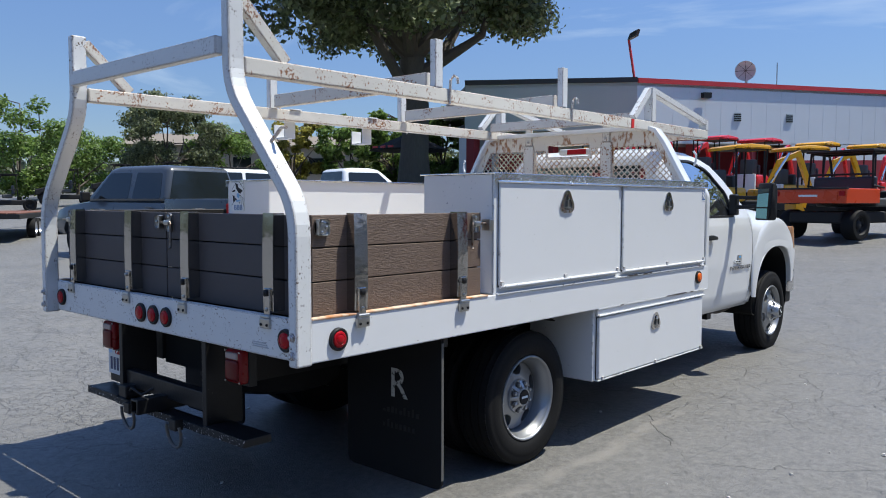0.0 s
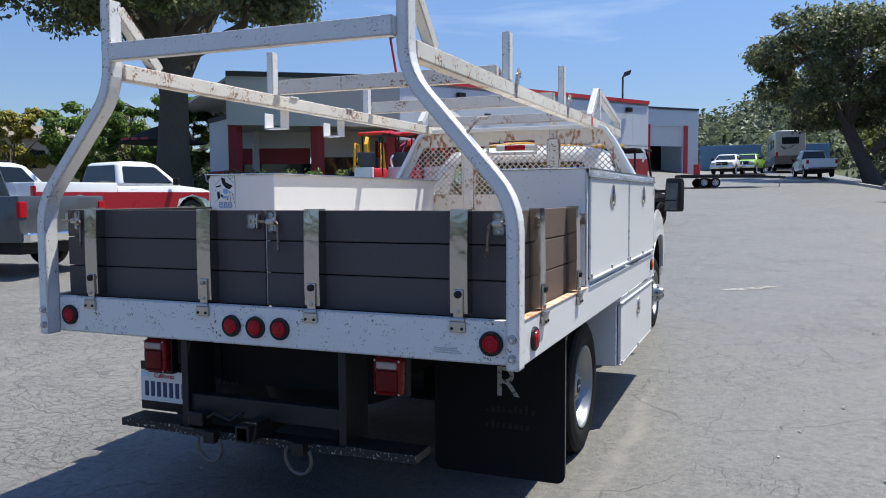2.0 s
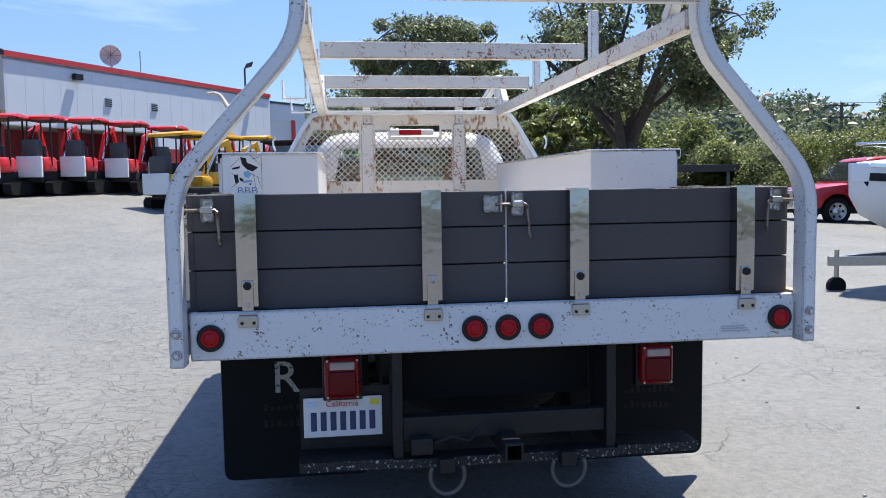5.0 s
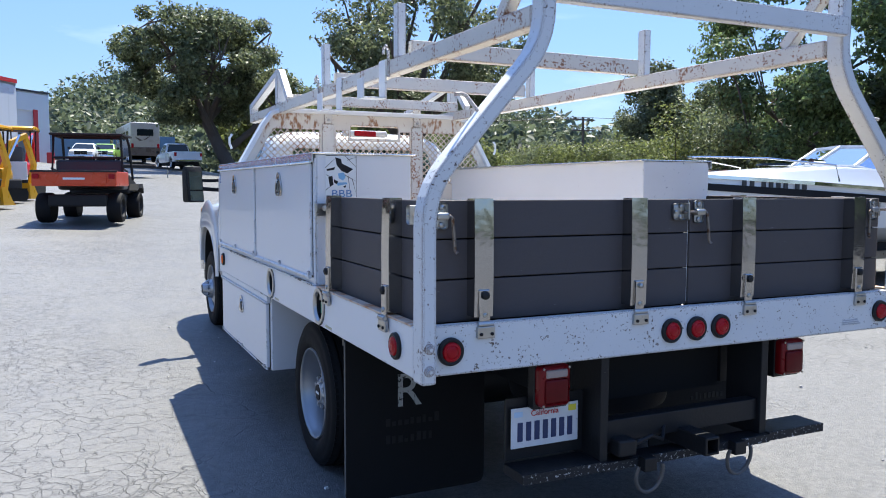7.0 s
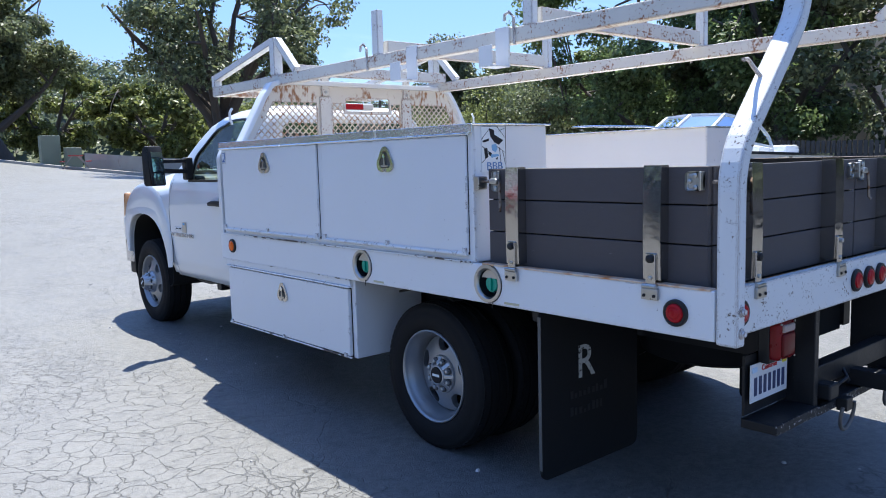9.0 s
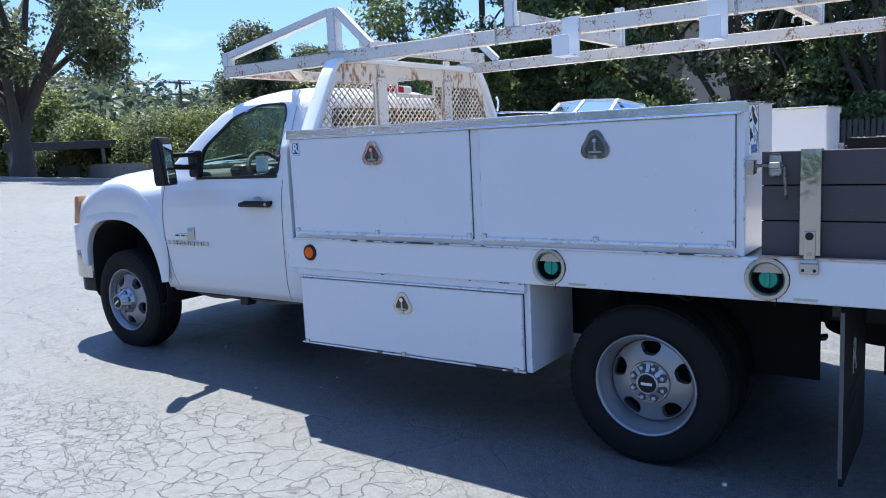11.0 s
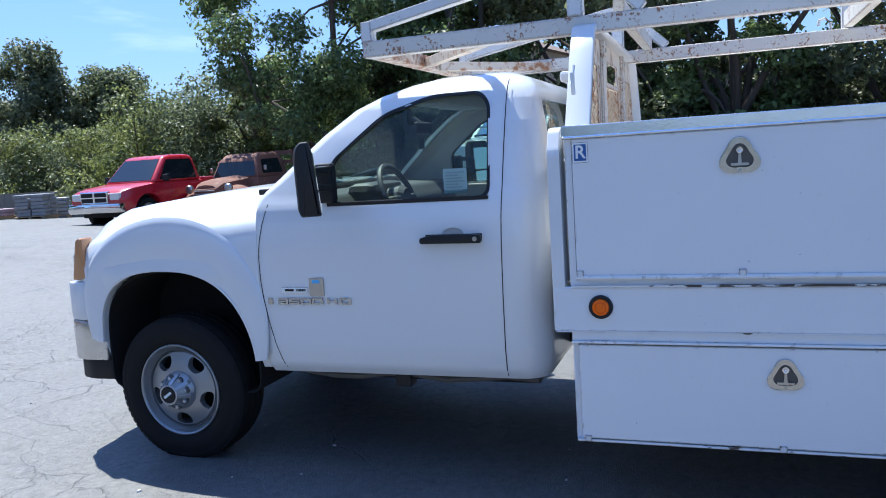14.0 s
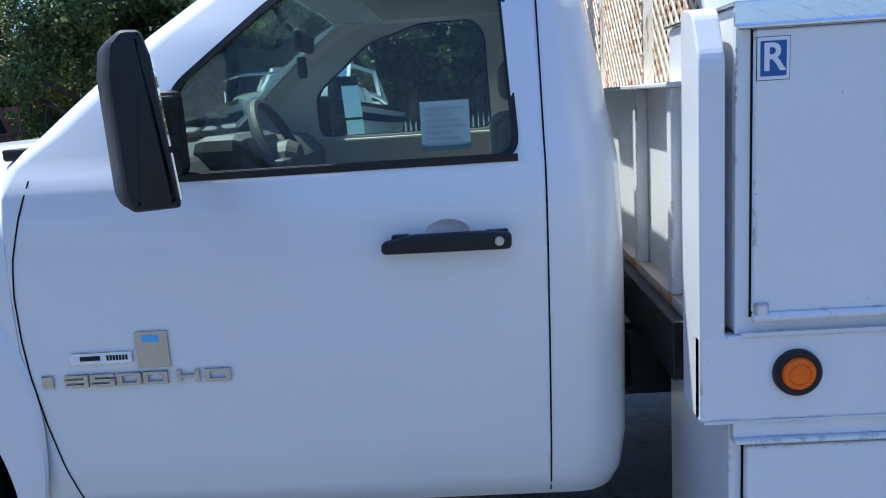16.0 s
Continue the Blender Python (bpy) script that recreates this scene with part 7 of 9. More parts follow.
    # trees across the street
    for i, (x, y, h, w, m) in enumerate(((-44.5, 24.5, 8.3, 3.4, oak_leaf), (-52.0, 18.0, 9.0, 4.0, fresh_leaf), (-57.0, 24.0, 6.0, 4.0, fresh_leaf), (-36.5, 28.6, 5.6, 1.9, lime_leaf), (-34.5, 31.5, 6.6, 2.2, fresh_leaf), (-33.5, 34.5, 6.4, 2.2, fresh_leaf),
                                           (-31.0, 36.5, 6.8, 2.3, fresh_leaf), (-47.0, 31.0, 6.0, 3.2, fresh_leaf), (-55.0, 36.0, 6.5, 3.6, fresh_leaf), (-62.0, 14.0, 8.5, 5.0, fresh_leaf), (-40.0, 41.0, 6.0, 4.0, bush_leaf))):
        tree("rounded dark green street tree" if m is oak_leaf else "airy yellow-leaved street tree" if m is lime_leaf else "airy light green street tree", x, y, h * 0.78, w, m, 60 + i, 0.13, 0.22, 18000 if m is oak_leaf else 7500, 0.13 if m is oak_leaf else 0.16, 6, crown_low=0.14, round_top=0.6, clumps_n=40 if m is oak_leaf else 24, group="street trees")


def build_hills():
    """Wooded hills that close the far side of the lot."""
    def hill(x, y):
        r = math.hypot(x, y)
        a = math.degrees(math.atan2(x, y))
        ridge = 26 + 12 * math.sin(a * 0.09 + 0.6) + 5 * math.sin(a * 0.31) + 3 * math.sin(a * 0.83)
        gate = min(max((a + 20) / 16, 0), 1) * min(max((105 - a) / 40, 0), 1)
        k = min(max((r - 95) / 130, 0), 1)
        return 2.0 + 0.52 * ridge * gate * (k * k * (3 - 2 * k)) + (2.0 if r > 90 else 0)
    rs, az = np.linspace(88, 330, 22), np.linspace(-40, 120, 81)
    verts = [(r * math.sin(radians(a)), r * math.cos(radians(a)), hill(r * math.sin(radians(a)), r * math.cos(radians(a))) - (6 if r < 90 else 0)) for r in rs for a in az]
    w = len(az)
    faces = [(j * w + i, j * w + i + 1, (j + 1) * w + i + 1, (j + 1) * w + i) for j in range(len(rs) - 1) for i in range(w - 1)]
    dry = material("dry hillside grass and scrub", (0.095, 0.105, 0.05), 0.95, vary=0.3, scale=0.05, second=(0.06, 0.075, 0.035), second_at=0.42, second_scale=0.07, second_soft=0.1)
    tagged(raw("hillside", verts, faces, dry, smooth=True), "wooded green hills behind the lot", "hill", kind="structure")
    rng = np.random.default_rng(3)
    clumps = []
    while len(clumps) < 2100:
        r, a = rng.uniform(90, 300) , rng.uniform(-20, 100)
        x, y = r * math.sin(radians(a)), r * math.cos(radians(a))
        s = rng.uniform(1.8, 4.2) * (0.75 + r / 500)
        clumps.append((x, y, hill(x, y) + s * 0.7, s, s * 0.95))
    for i in range(260):
        r, a = rng.uniform(70, 150), rng.uniform(-105, -34)
        x, y = r * math.sin(radians(a)), r * math.cos(radians(a))
        k = rng.uniform(1.3, 3.0)
        clumps.append((x, y, ground_z(x, y) + k * 0.7, k, k * 0.9))
    # unseen clumps added behind the viewpoint, for mirrors and steel to reflect
    for i in range(220):
        r, a = rng.uniform(60, 130), rng.uniform(125, 250)
        x, y = r * math.sin(radians(a)), r * math.cos(radians(a))
        k = rng.uniform(2.0, 4.0)
        clumps.append((x, y, ground_z(x, y) + k * 0.8, k, k))
    pts, nrm = clump_points(clumps, 210000, rng, 0.6)
    tagged(leaf_mesh("hillside_woods", pts, nrm, 0.55, far_leaf, rng), "distant woods covering the hills, with unseen woods added behind", "woods", kind="stuff")


def build_edges():
    # low concrete wall, cabinets, table and cone under the oaks
    a, b = (9.9, 44.4), (11.9, 35.8)
    w = slab(a, b, 0, 0.95, 0.25)
    for v in w.verts:
        v.co.z += ground_z(v.co.x, v.co.y) - 0.02
    tagged(part("retaining_wall", w, concrete), "low stained concrete wall under the oaks", "wall", kind="structure")
    kerb = [(6.0, 54.0), (8.6, 44.0), (10.6, 34.5), (11.6, 31.0), (16.0, 29.5)]
    tagged(part("kerb", sweep([(x, y, ground_z(x, y) + 0.06) for x, y in kerb], 0.18, 0.16, (0.8, 0.3, 0)), concrete), "worn concrete kerb along the oaks", "kerb", kind="structure")
    for (x, y, h, wd) in ((8.7, 46.5, 1.75, 1.0), (9.7, 45.8, 1.2, 0.8)):
        g = ground_z(x, y)
        ob = part("utility_cabinet", box(x - wd / 2, x + wd / 2, y - 0.3, y + 0.3, g, g + h, 0.02), material("faded green cabinet paint", (0.22, 0.25, 0.18), 0.7, vary=0.1, scale=2))
        tagged(ob, "faded green metal utility cabinet by the wall", "cabinet")
        part("cabinet_door", box(x - wd * 0.4, x + wd * 0.4, -0.31 + y, -0.30 + y, g + 0.1, g + h - 0.1, 0.003), ob.data.materials[0], ob)
    t = thing("picnic_table", "red picnic table with benches beside the wall", "table", at=Matrix.Translation((8.9, 42.6, ground_z(8.9, 42.6))) @ Matrix.Rotation(radians(75), 4, "Z"))
    for k in range(4):
        part("table_plank", box(-0.9, 0.9, -0.36 + k * 0.18, -0.20 + k * 0.18, 0.72, 0.76, 0.005), trim_red, t)
    for s in (-1, 1):
        part("bench", box(-0.9, 0.9, s * 0.62 - 0.13, s * 0.62 + 0.13, 0.42, 0.46, 0.005), trim_red, t)
    for x in (-0.65, 0.65):
        for s in (-1, 1):
            part("leg", sweep([(x, s * 0.7, 0.0), (x, s * 0.15, 0.72)], 0.06, 0.06, (1, 0, 0)), concrete, t)
    cone_o = material("orange cone plastic", (0.75, 0.10, 0.02), 0.5)
    x, y = 11.3, 32.8
    c = thing("traffic_cone", "orange traffic cone on the asphalt", "cone", at=Matrix.Translation((x, y, ground_z(x, y))))
    part("cone_body", lathe([(0.03, 0.15), (0.4, 0.09), (0.72, 0.03), (0.74, 0.02)], (0, 0, 0), 20, "z"), cone_o, c, smooth=True)
    part("cone_base", box(-0.2, 0.2, -0.2, 0.2, 0.0, 0.035, 0.008), cone_o, c)
    part("cone_band", lathe([(0.40, 0.092), (0.52, 0.073)], (0, 0, 0), 20, "z"), paper_white, c)
    # dark slatted fence in front of the tree row
    fence = thing("slatted_fence", "dark slatted boundary fence under the trees", "fence", kind="structure")
    slat_m = material("dark weathered fence slat", (0.05, 0.048, 0.045), 0.8, vary=0.2, scale=4)
    me = None
    y = -15.0
    while y < 12.0:
        g = ground_z(16.4, y)
        if me is None:
            first = part("slat", box(-0.012, 0.012, -0.045, 0.045, 0.0, 1.85, 0.004), slat_m, fence)
            me = first.data
            first.location = (16.4, y, g)
        else:
            o = new("slat", me)
            o.parent, o.location = fence, (16.4, y, g)
        y += 0.125
    for z in (0.35, 1.5):
        part("fence_rail", sweep([(16.45, k, ground_z(16.45, k) + z) for k in np.linspace(-15, 12, 10)], 0.05, 0.09, (1, 0, 0)), slat_m, fence)
    # grey fence under the hedge
    f2 = thing("board_fence", "weathered grey board fence below the hedge", "fence", kind="structure")
    grey_board = material("weathered grey boards", (0.17, 0.165, 0.155), 0.85, vary=0.2, scale=3)
    me = None
    for i in range(90):
        yy = 17.0 + i * 0.40
        xx = 24.6 + 0.02 * (yy - 17)
        if me is None:
            o = part("board", box(-0.02, 0.02, -0.19, 0.19, 0.0, 1.35, 0.004), grey_board, f2)
            me = o.data
        else:
            o = new("board", me)
            o.parent = f2
        o.location = (xx, yy, ground_z(xx, yy) - 0.05)
    # power pole with crossarms and wires
    x, y = 46.0, 66.0
    g = ground_z(x, y)
    pole = thing("power_pole", "wooden power pole with crossarms and wires", "pole", at=Matrix.Translation((x, y, g)))
    wood = material("weathered pole wood", (0.12, 0.095, 0.075), 0.9, vary=0.2, scale=3)
    part("pole_shaft", rod((0, 0, -0.3), (0, 0, 9.3), 0.17, 0.12), wood, pole)
    for z in (9.0, 7.9):
        arm = part("crossarm", box(-1.3, 1.3, -0.06, 0.06, z - 0.07, z + 0.07), wood, pole)
        for k in (-1.2, -0.6, 0.6, 1.2):
            part("insulator", lathe([(z + 0.07, 0.04), (z + 0.2, 0.05), (z + 0.24, 0.02)], (k, 0, 0), 8, "z"), concrete, arm)
    for k in (-1.2, 0.6, 1.2):
        part("wire", pipe([(k + (55 * t), -30 * t, 9.25 - 3.0 * t * (1 - t)) for t in np.linspace(0, 1, 14)], 0.02, 4), ink_black, pole)
        part("wire", pipe([(k - (60 * t), 30 * t, 9.25 - 3.0 * t * (1 - t)) for t in np.linspace(0, 1, 14)], 0.02, 4), ink_black, pole)
    # open carport at the lot's far corner
    c = thing("carport", "low open carport with a flat dark roof", "shelter", at=Matrix.Translation((25.0, 50.0, ground_z(25, 50))) @ Matrix.Rotation(radians(-25), 4, "Z"))
    part("carport_roof", box(-4.2, 7.0, -2, 2, 2.42, 2.50, 0.02), panel_grey, c)
    part("carport_fascia", box(-4.3, 7.1, -2.12, -2.0, 2.30, 2.80, 0.02), slat_m, c, "dark fascia board")
    part("carport_back", box(-4.2, 3.0, 1.9, 2.0, 0.0, 1.0, 0.01), slat_m, c)
    for k, (u, w, h) in enumerate(((-3.2, 0.9, 1.1), (-1.9, 0.7, 0.7), (-0.6, 1.2, 1.3), (2.6, 1.0, 0.9), (4.0, 0.8, 1.4), (5.4, 1.1, 0.8))):
        part("stored_crate", box(u - w / 2, u + w / 2, -0.6, 0.5, 0.0, h, 0.04), black_plastic if k % 2 else slat_m, c)
    for sx in (-3.9, 1.4, 6.7):
        for sy in (-1.8, 1.8):
            part("carport_post", box(sx - 0.1, sx + 0.1, sy - 0.1, sy + 0.1, 0, 2.5), grey_board, c)
    # houses behind the trees
    for x, y, r, h in ((44.0, 38.0, 20, 4.6), (34.0, 14.0, -10, 6.4)):
        g = ground_z(x, y)
        hs = thing("house", "tan house with a brown gable roof behind the trees", "house", at=Matrix.Translation((x, y, g)) @ Matrix.Rotation(radians(r), 4, "Z"))
        part("wall", box(-4, 4, -3.5, 3.5, 0, h), material("tan stucco", (0.42, 0.34, 0.25), 0.9, vary=0.1, scale=1), hs)
        part("roof", prism([(-3.9, h), (3.9, h), (0, h + 1.7)], "x", -4.4, 4.4), material("brown roof shingle", (0.17, 0.125, 0.095), 0.9, vary=0.2, scale=4), hs)
        for k in (-2.2, 0, 2.2):
            win = part("window", box(-4.03, -4.0, k - 0.5, k + 0.5, h - 1.9, h - 0.7), dark_glass, hs)
            part("frame", box(-4.05, -4.02, k - 0.58, k + 0.58, h - 0.7, h - 0.6), paper_white, win)


RUBBLE = (-10.6, 14.0)


def build_paint_mark():
    pts = [(1.50, 8.80), (1.72, 8.82), (2.00, 9.00), (2.26, 9.26), (2.22, 9.36), (1.96, 9.18), (1.68, 8.98), (1.48, 8.88)]
    own = bmesh.new()
    own.faces.new([own.verts.new((x, y, ground_z(x, y) + 0.006)) for x, y in pts])
    tagged(part("paint_mark", own, material("worn white road paint", (0.30, 0.29, 0.27), 0.8, vary=0.15, scale=8, second=(0.11, 0.108, 0.104), second_at=0.47, second_scale=14, second_soft=0.1)), "worn white paint patch on the asphalt", "paint mark", kind="structure")


build_paint_mark()


def build_pebbles():
    """Loose chippings and scraps on the asphalt."""
    rng = np.random.default_rng(8)
    verts, faces = [], []
    for i in range(420):
        x, y = rng.uniform(-8, 8), rng.uniform(-4, 14)
        r, a = rng.uniform(0.004, 0.013), rng.uniform(0, 6.28)
        z, k = ground_z(x, y), len(verts)
        ring = [(x + r * rng.uniform(0.7, 1.5) * math.cos(a + j * 1.26), y + r * rng.uniform(0.7, 1.5) * math.sin(a + j * 1.26)) for j in range(5)]
        verts += [(u, v, z - 0.002) for u, v in ring] + [(x + (u - x) * 0.6, y + (v - y) * 0.6, z + r * 0.8) for u, v in ring]
        faces += [(k + j, k + (j + 1) % 5, k + 5 + (j + 1) % 5, k + 5 + j) for j in range(5)] + [tuple(k + 5 + j for j in range(5))]
    tagged(raw("loose_chippings", verts, faces, material("pale stone chippings", (0.42, 0.40, 0.37), 0.8, per="island")), "scattered pale stone chippings on the asphalt", "gravel", kind="stuff")


build_pebbles()


def build_rubble():
    rng = np.random.default_rng(21)
    grey = material("grey rubble stone", (0.26, 0.25, 0.24), 0.9, vary=0.25, scale=9, bump=0.5, bump_scale=18)
    for i in range(6):
        x, y, r = RUBBLE[0] + rng.uniform(-0.9, 0.9), RUBBLE[1] + rng.uniform(-0.5, 0.5), rng.uniform(0.14, 0.34)
        own = bmesh.new()
        bmesh.ops.create_icosphere(own, subdivisions=2, radius=r)
        for v in own.verts:
            v.co *= 0.8 + 0.35 * rng.random()
            v.co.z = max(v.co.z * 0.8, -r * 0.45)
        bmesh.ops.translate(own, verts=own.verts[:], vec=(x, y, ground_z(x, y) + r * 0.42))
        tagged(part("rubble_stone", own, grey), "rough grey lump of rubble by the kerb", "stone", "rubble by the kerb")


build_rubble()


def build_far_left():
    x, y = -22.4, 24.6
    u = thing("market_umbrella", "black market umbrella with red marks by the lawn", "umbrella", at=Matrix.Translation((x, y, ground_z(x, y))))
    part("canopy", lathe([(2.1, 1.9), (2.12, 1.92), (2.35, 1.4), (2.75, 0.5), (2.9, 0.03)], (0, 0, 0), 10, "z"), material("black canvas", (0.02, 0.02, 0.022), 0.85), u)
    part("umbrella_pole", rod((0, 0, 0), (0, 0, 2.9), 0.04), zinc, u)
    for k in range(3):
        part("canopy_mark", box(-0.5 + 0.5 * k, -0.2 + 0.5 * k, -1.86, -1.80, 2.15, 2.24), trim_red, u)
    x, y = -54.0, 37.0
    h = thing("low_tan_building", "low tan building with a shallow roof across the street", "building", at=Matrix.Translation((x, y, ground_z(x, y))) @ Matrix.Rotation(radians(55), 4, "Z"))
    tan = material("tan painted block", (0.36, 0.31, 0.24), 0.9, vary=0.08, scale=0.6)
    part("wall", box(-9, 9, -4, 4, 0, 3.4), tan, h)
    part("roof", prism([(-4.4, 3.4), (4.4, 3.4), (0, 4.6)], "x", -9.4, 9.4), material("grey-brown roofing", (0.20, 0.17, 0.14), 0.9, vary=0.15, scale=1), h)
    for k in range(5):
        part("window", box(-7 + 3 * k, -5.6 + 3 * k, -4.05, -4.0, 1.2, 2.5), dark_glass, h)


build_buildings()
build_far_left()
build_lawn()
build_hills()
build_edges()
build_plants()


# ---- vehicles and machines round the lot ----
def paint(name, colour, rough=0.3, **kw):
    return material(name, colour, rough, coat=0.5, vary=0.04, scale=2, **kw)


rim_alloy = material("bright alloy rim", (0.60, 0.60, 0.62), 0.3, 0.8)
chassis_black = material("dusty black underbody", (0.022, 0.022, 0.023), 0.7, vary=0.2, scale=6)
dark_grey_paint = paint("dark grey metallic paint", (0.055, 0.062, 0.072))
bright_red_paint = paint("bright red paint", (0.42, 0.010, 0.022))
fleet_red = paint("fleet red paint", (0.36, 0.015, 0.025))
fleet_white = paint("fleet white paint", (0.74, 0.75, 0.76))
rust_brown = material("rusted brown primer", (0.17, 0.070, 0.045), 0.8, vary=0.25, scale=3, bump=0.2, bump_scale=20, second=(0.26, 0.15, 0.11), second_at=0.55, second_scale=5, second_soft=0.2)
orange_paint = paint("orange machine paint", (0.58, 0.055, 0.012))
machine_red = paint("machine red paint", (0.58, 0.016, 0.022))
machine_yellow = paint("machine yellow paint", (0.70, 0.36, 0.012))


navy_vinyl = material("navy vinyl", (0.018, 0.026, 0.042), 0.5, vary=0.15, scale=8)


def road_wheel(parent, x, y, r, w=0.22, rim_mat=None, name="wheel"):
    s = 1 if x > 0 else -1
    t = part(name, lathe([(x - s * w / 2, r * 0.6), (x - s * w / 2, r * 0.93), (x - s * w * 0.36, r), (x + s * w * 0.36, r), (x + s * w / 2, r * 0.94), (x + s * w * 0.52, r * 0.80), (x + s * w * 0.48, r * 0.64)], (0, y, r), 28, "x", None, (True, False)), tyre_rubber, parent, smooth=True)
    f = x + s * w * 0.30
    part("rim", lathe([(x + s * w * 0.5, r * 0.65), (f, r * 0.58), (f - s * 0.02, r * 0.3), (f + s * 0.02, r * 0.2), (f + s * 0.03, 0.02)], (0, y, r), 24, "x", None, (False, True)), rim_mat or rim_alloy, t, smooth=True)
    for k in range(6):
        a = 2 * math.pi * k / 6
        c = (y + r * 0.44 * math.cos(a), r + r * 0.44 * math.sin(a))
        # near-black disc on the rim, painted as a shaded hole
        part("rim_hole", prism(circle(c[0], c[1], r * 0.10, 8), "x", f - s * 0.012, f + s * 0.006), dark, t)
    return t


def loft_body(stations, half):
    """Rings along y from stations (y, ...) through half(station) -> (x, z) pairs, mirrored and closed."""
    own = bmesh.new()
    rings = []
    for st in stations:
        h = half(st)
        rings.append([own.verts.new((-x, st[0], z)) for x, z in h] + [own.verts.new((x, st[0], z)) for x, z in h[::-1]])
    n = len(rings[0])
    for p, q in zip(rings, rings[1:]):
        for i in range(n):
            own.faces.new((p[i], p[(i + 1) % n], q[(i + 1) % n], q[i]))
    own.faces.new(rings[0])
    own.faces.new(rings[-1][::-1])
    bmesh.ops.recalc_face_normals(own, faces=own.faces[:])
    return own


def greenhouse(parent, profile, wb, wt, zb, zt, mat, sides, front=True, back=True, glass=None):
    """A cabin: a side profile of (y, z) with leaning sides, side windows, and screens on the first and last slopes."""
    glass = glass or dark_glass
    def wide(z):
        return wb + (wt - wb) * (z - zb) / (zt - zb)
    own = bmesh.new()
    lo = [own.verts.new((-wide(z), y, z)) for y, z in profile]
    hi = [own.verts.new((wide(z), y, z)) for y, z in profile]
    own.faces.new(lo)
    own.faces.new(hi[::-1])
    for i in range(len(profile)):
        j = (i + 1) % len(profile)
        own.faces.new((lo[i], hi[i], hi[j], lo[j]))
    bmesh.ops.recalc_face_normals(own, faces=own.faces[:])
    edges = [e for e in own.edges if e.calc_face_angle(0) > 0.2]
    bmesh.ops.bevel(own, geom=edges, offset=0.10, segments=4, affect="EDGES", profile=0.5)
    cabin = part("cabin", own, mat, parent, smooth=True)
    for s in (-1, 1):
        for poly in sides:
            own = bmesh.new()
            pts = rounded(poly, 0.05, 3)
            own.faces.new([own.verts.new((s * (wide(z) + 0.004), y, z)) for y, z in pts])
            part("side_window", own, glass, cabin)
    def screen(a, b, off):
        own = bmesh.new()
        (y0, z0), (y1, z1) = a, b
        lo_, hi_ = (y0 + (y1 - y0) * 0.1, z0 + (z1 - z0) * 0.1), (y0 + (y1 - y0) * 0.9, z0 + (z1 - z0) * 0.9)
        nrm = Vector((z1 - z0, -(y1 - y0))).normalized() * off
        own.faces.new([own.verts.new(v) for v in ((-wide(lo_[1]) + 0.1, lo_[0] + nrm.x, lo_[1] + nrm.y), (wide(lo_[1]) - 0.1, lo_[0] + nrm.x, lo_[1] + nrm.y), (wide(hi_[1]) - 0.1, hi_[0] + nrm.x, hi_[1] + nrm.y), (-wide(hi_[1]) + 0.1, hi_[0] + nrm.x, hi_[1] + nrm.y))])
        part("windscreen", own, glass, cabin)
    if front:
        screen(profile[0], profile[1], 0.006)
    if back:
        screen(profile[-2], profile[-1], 0.006)
    return cabin


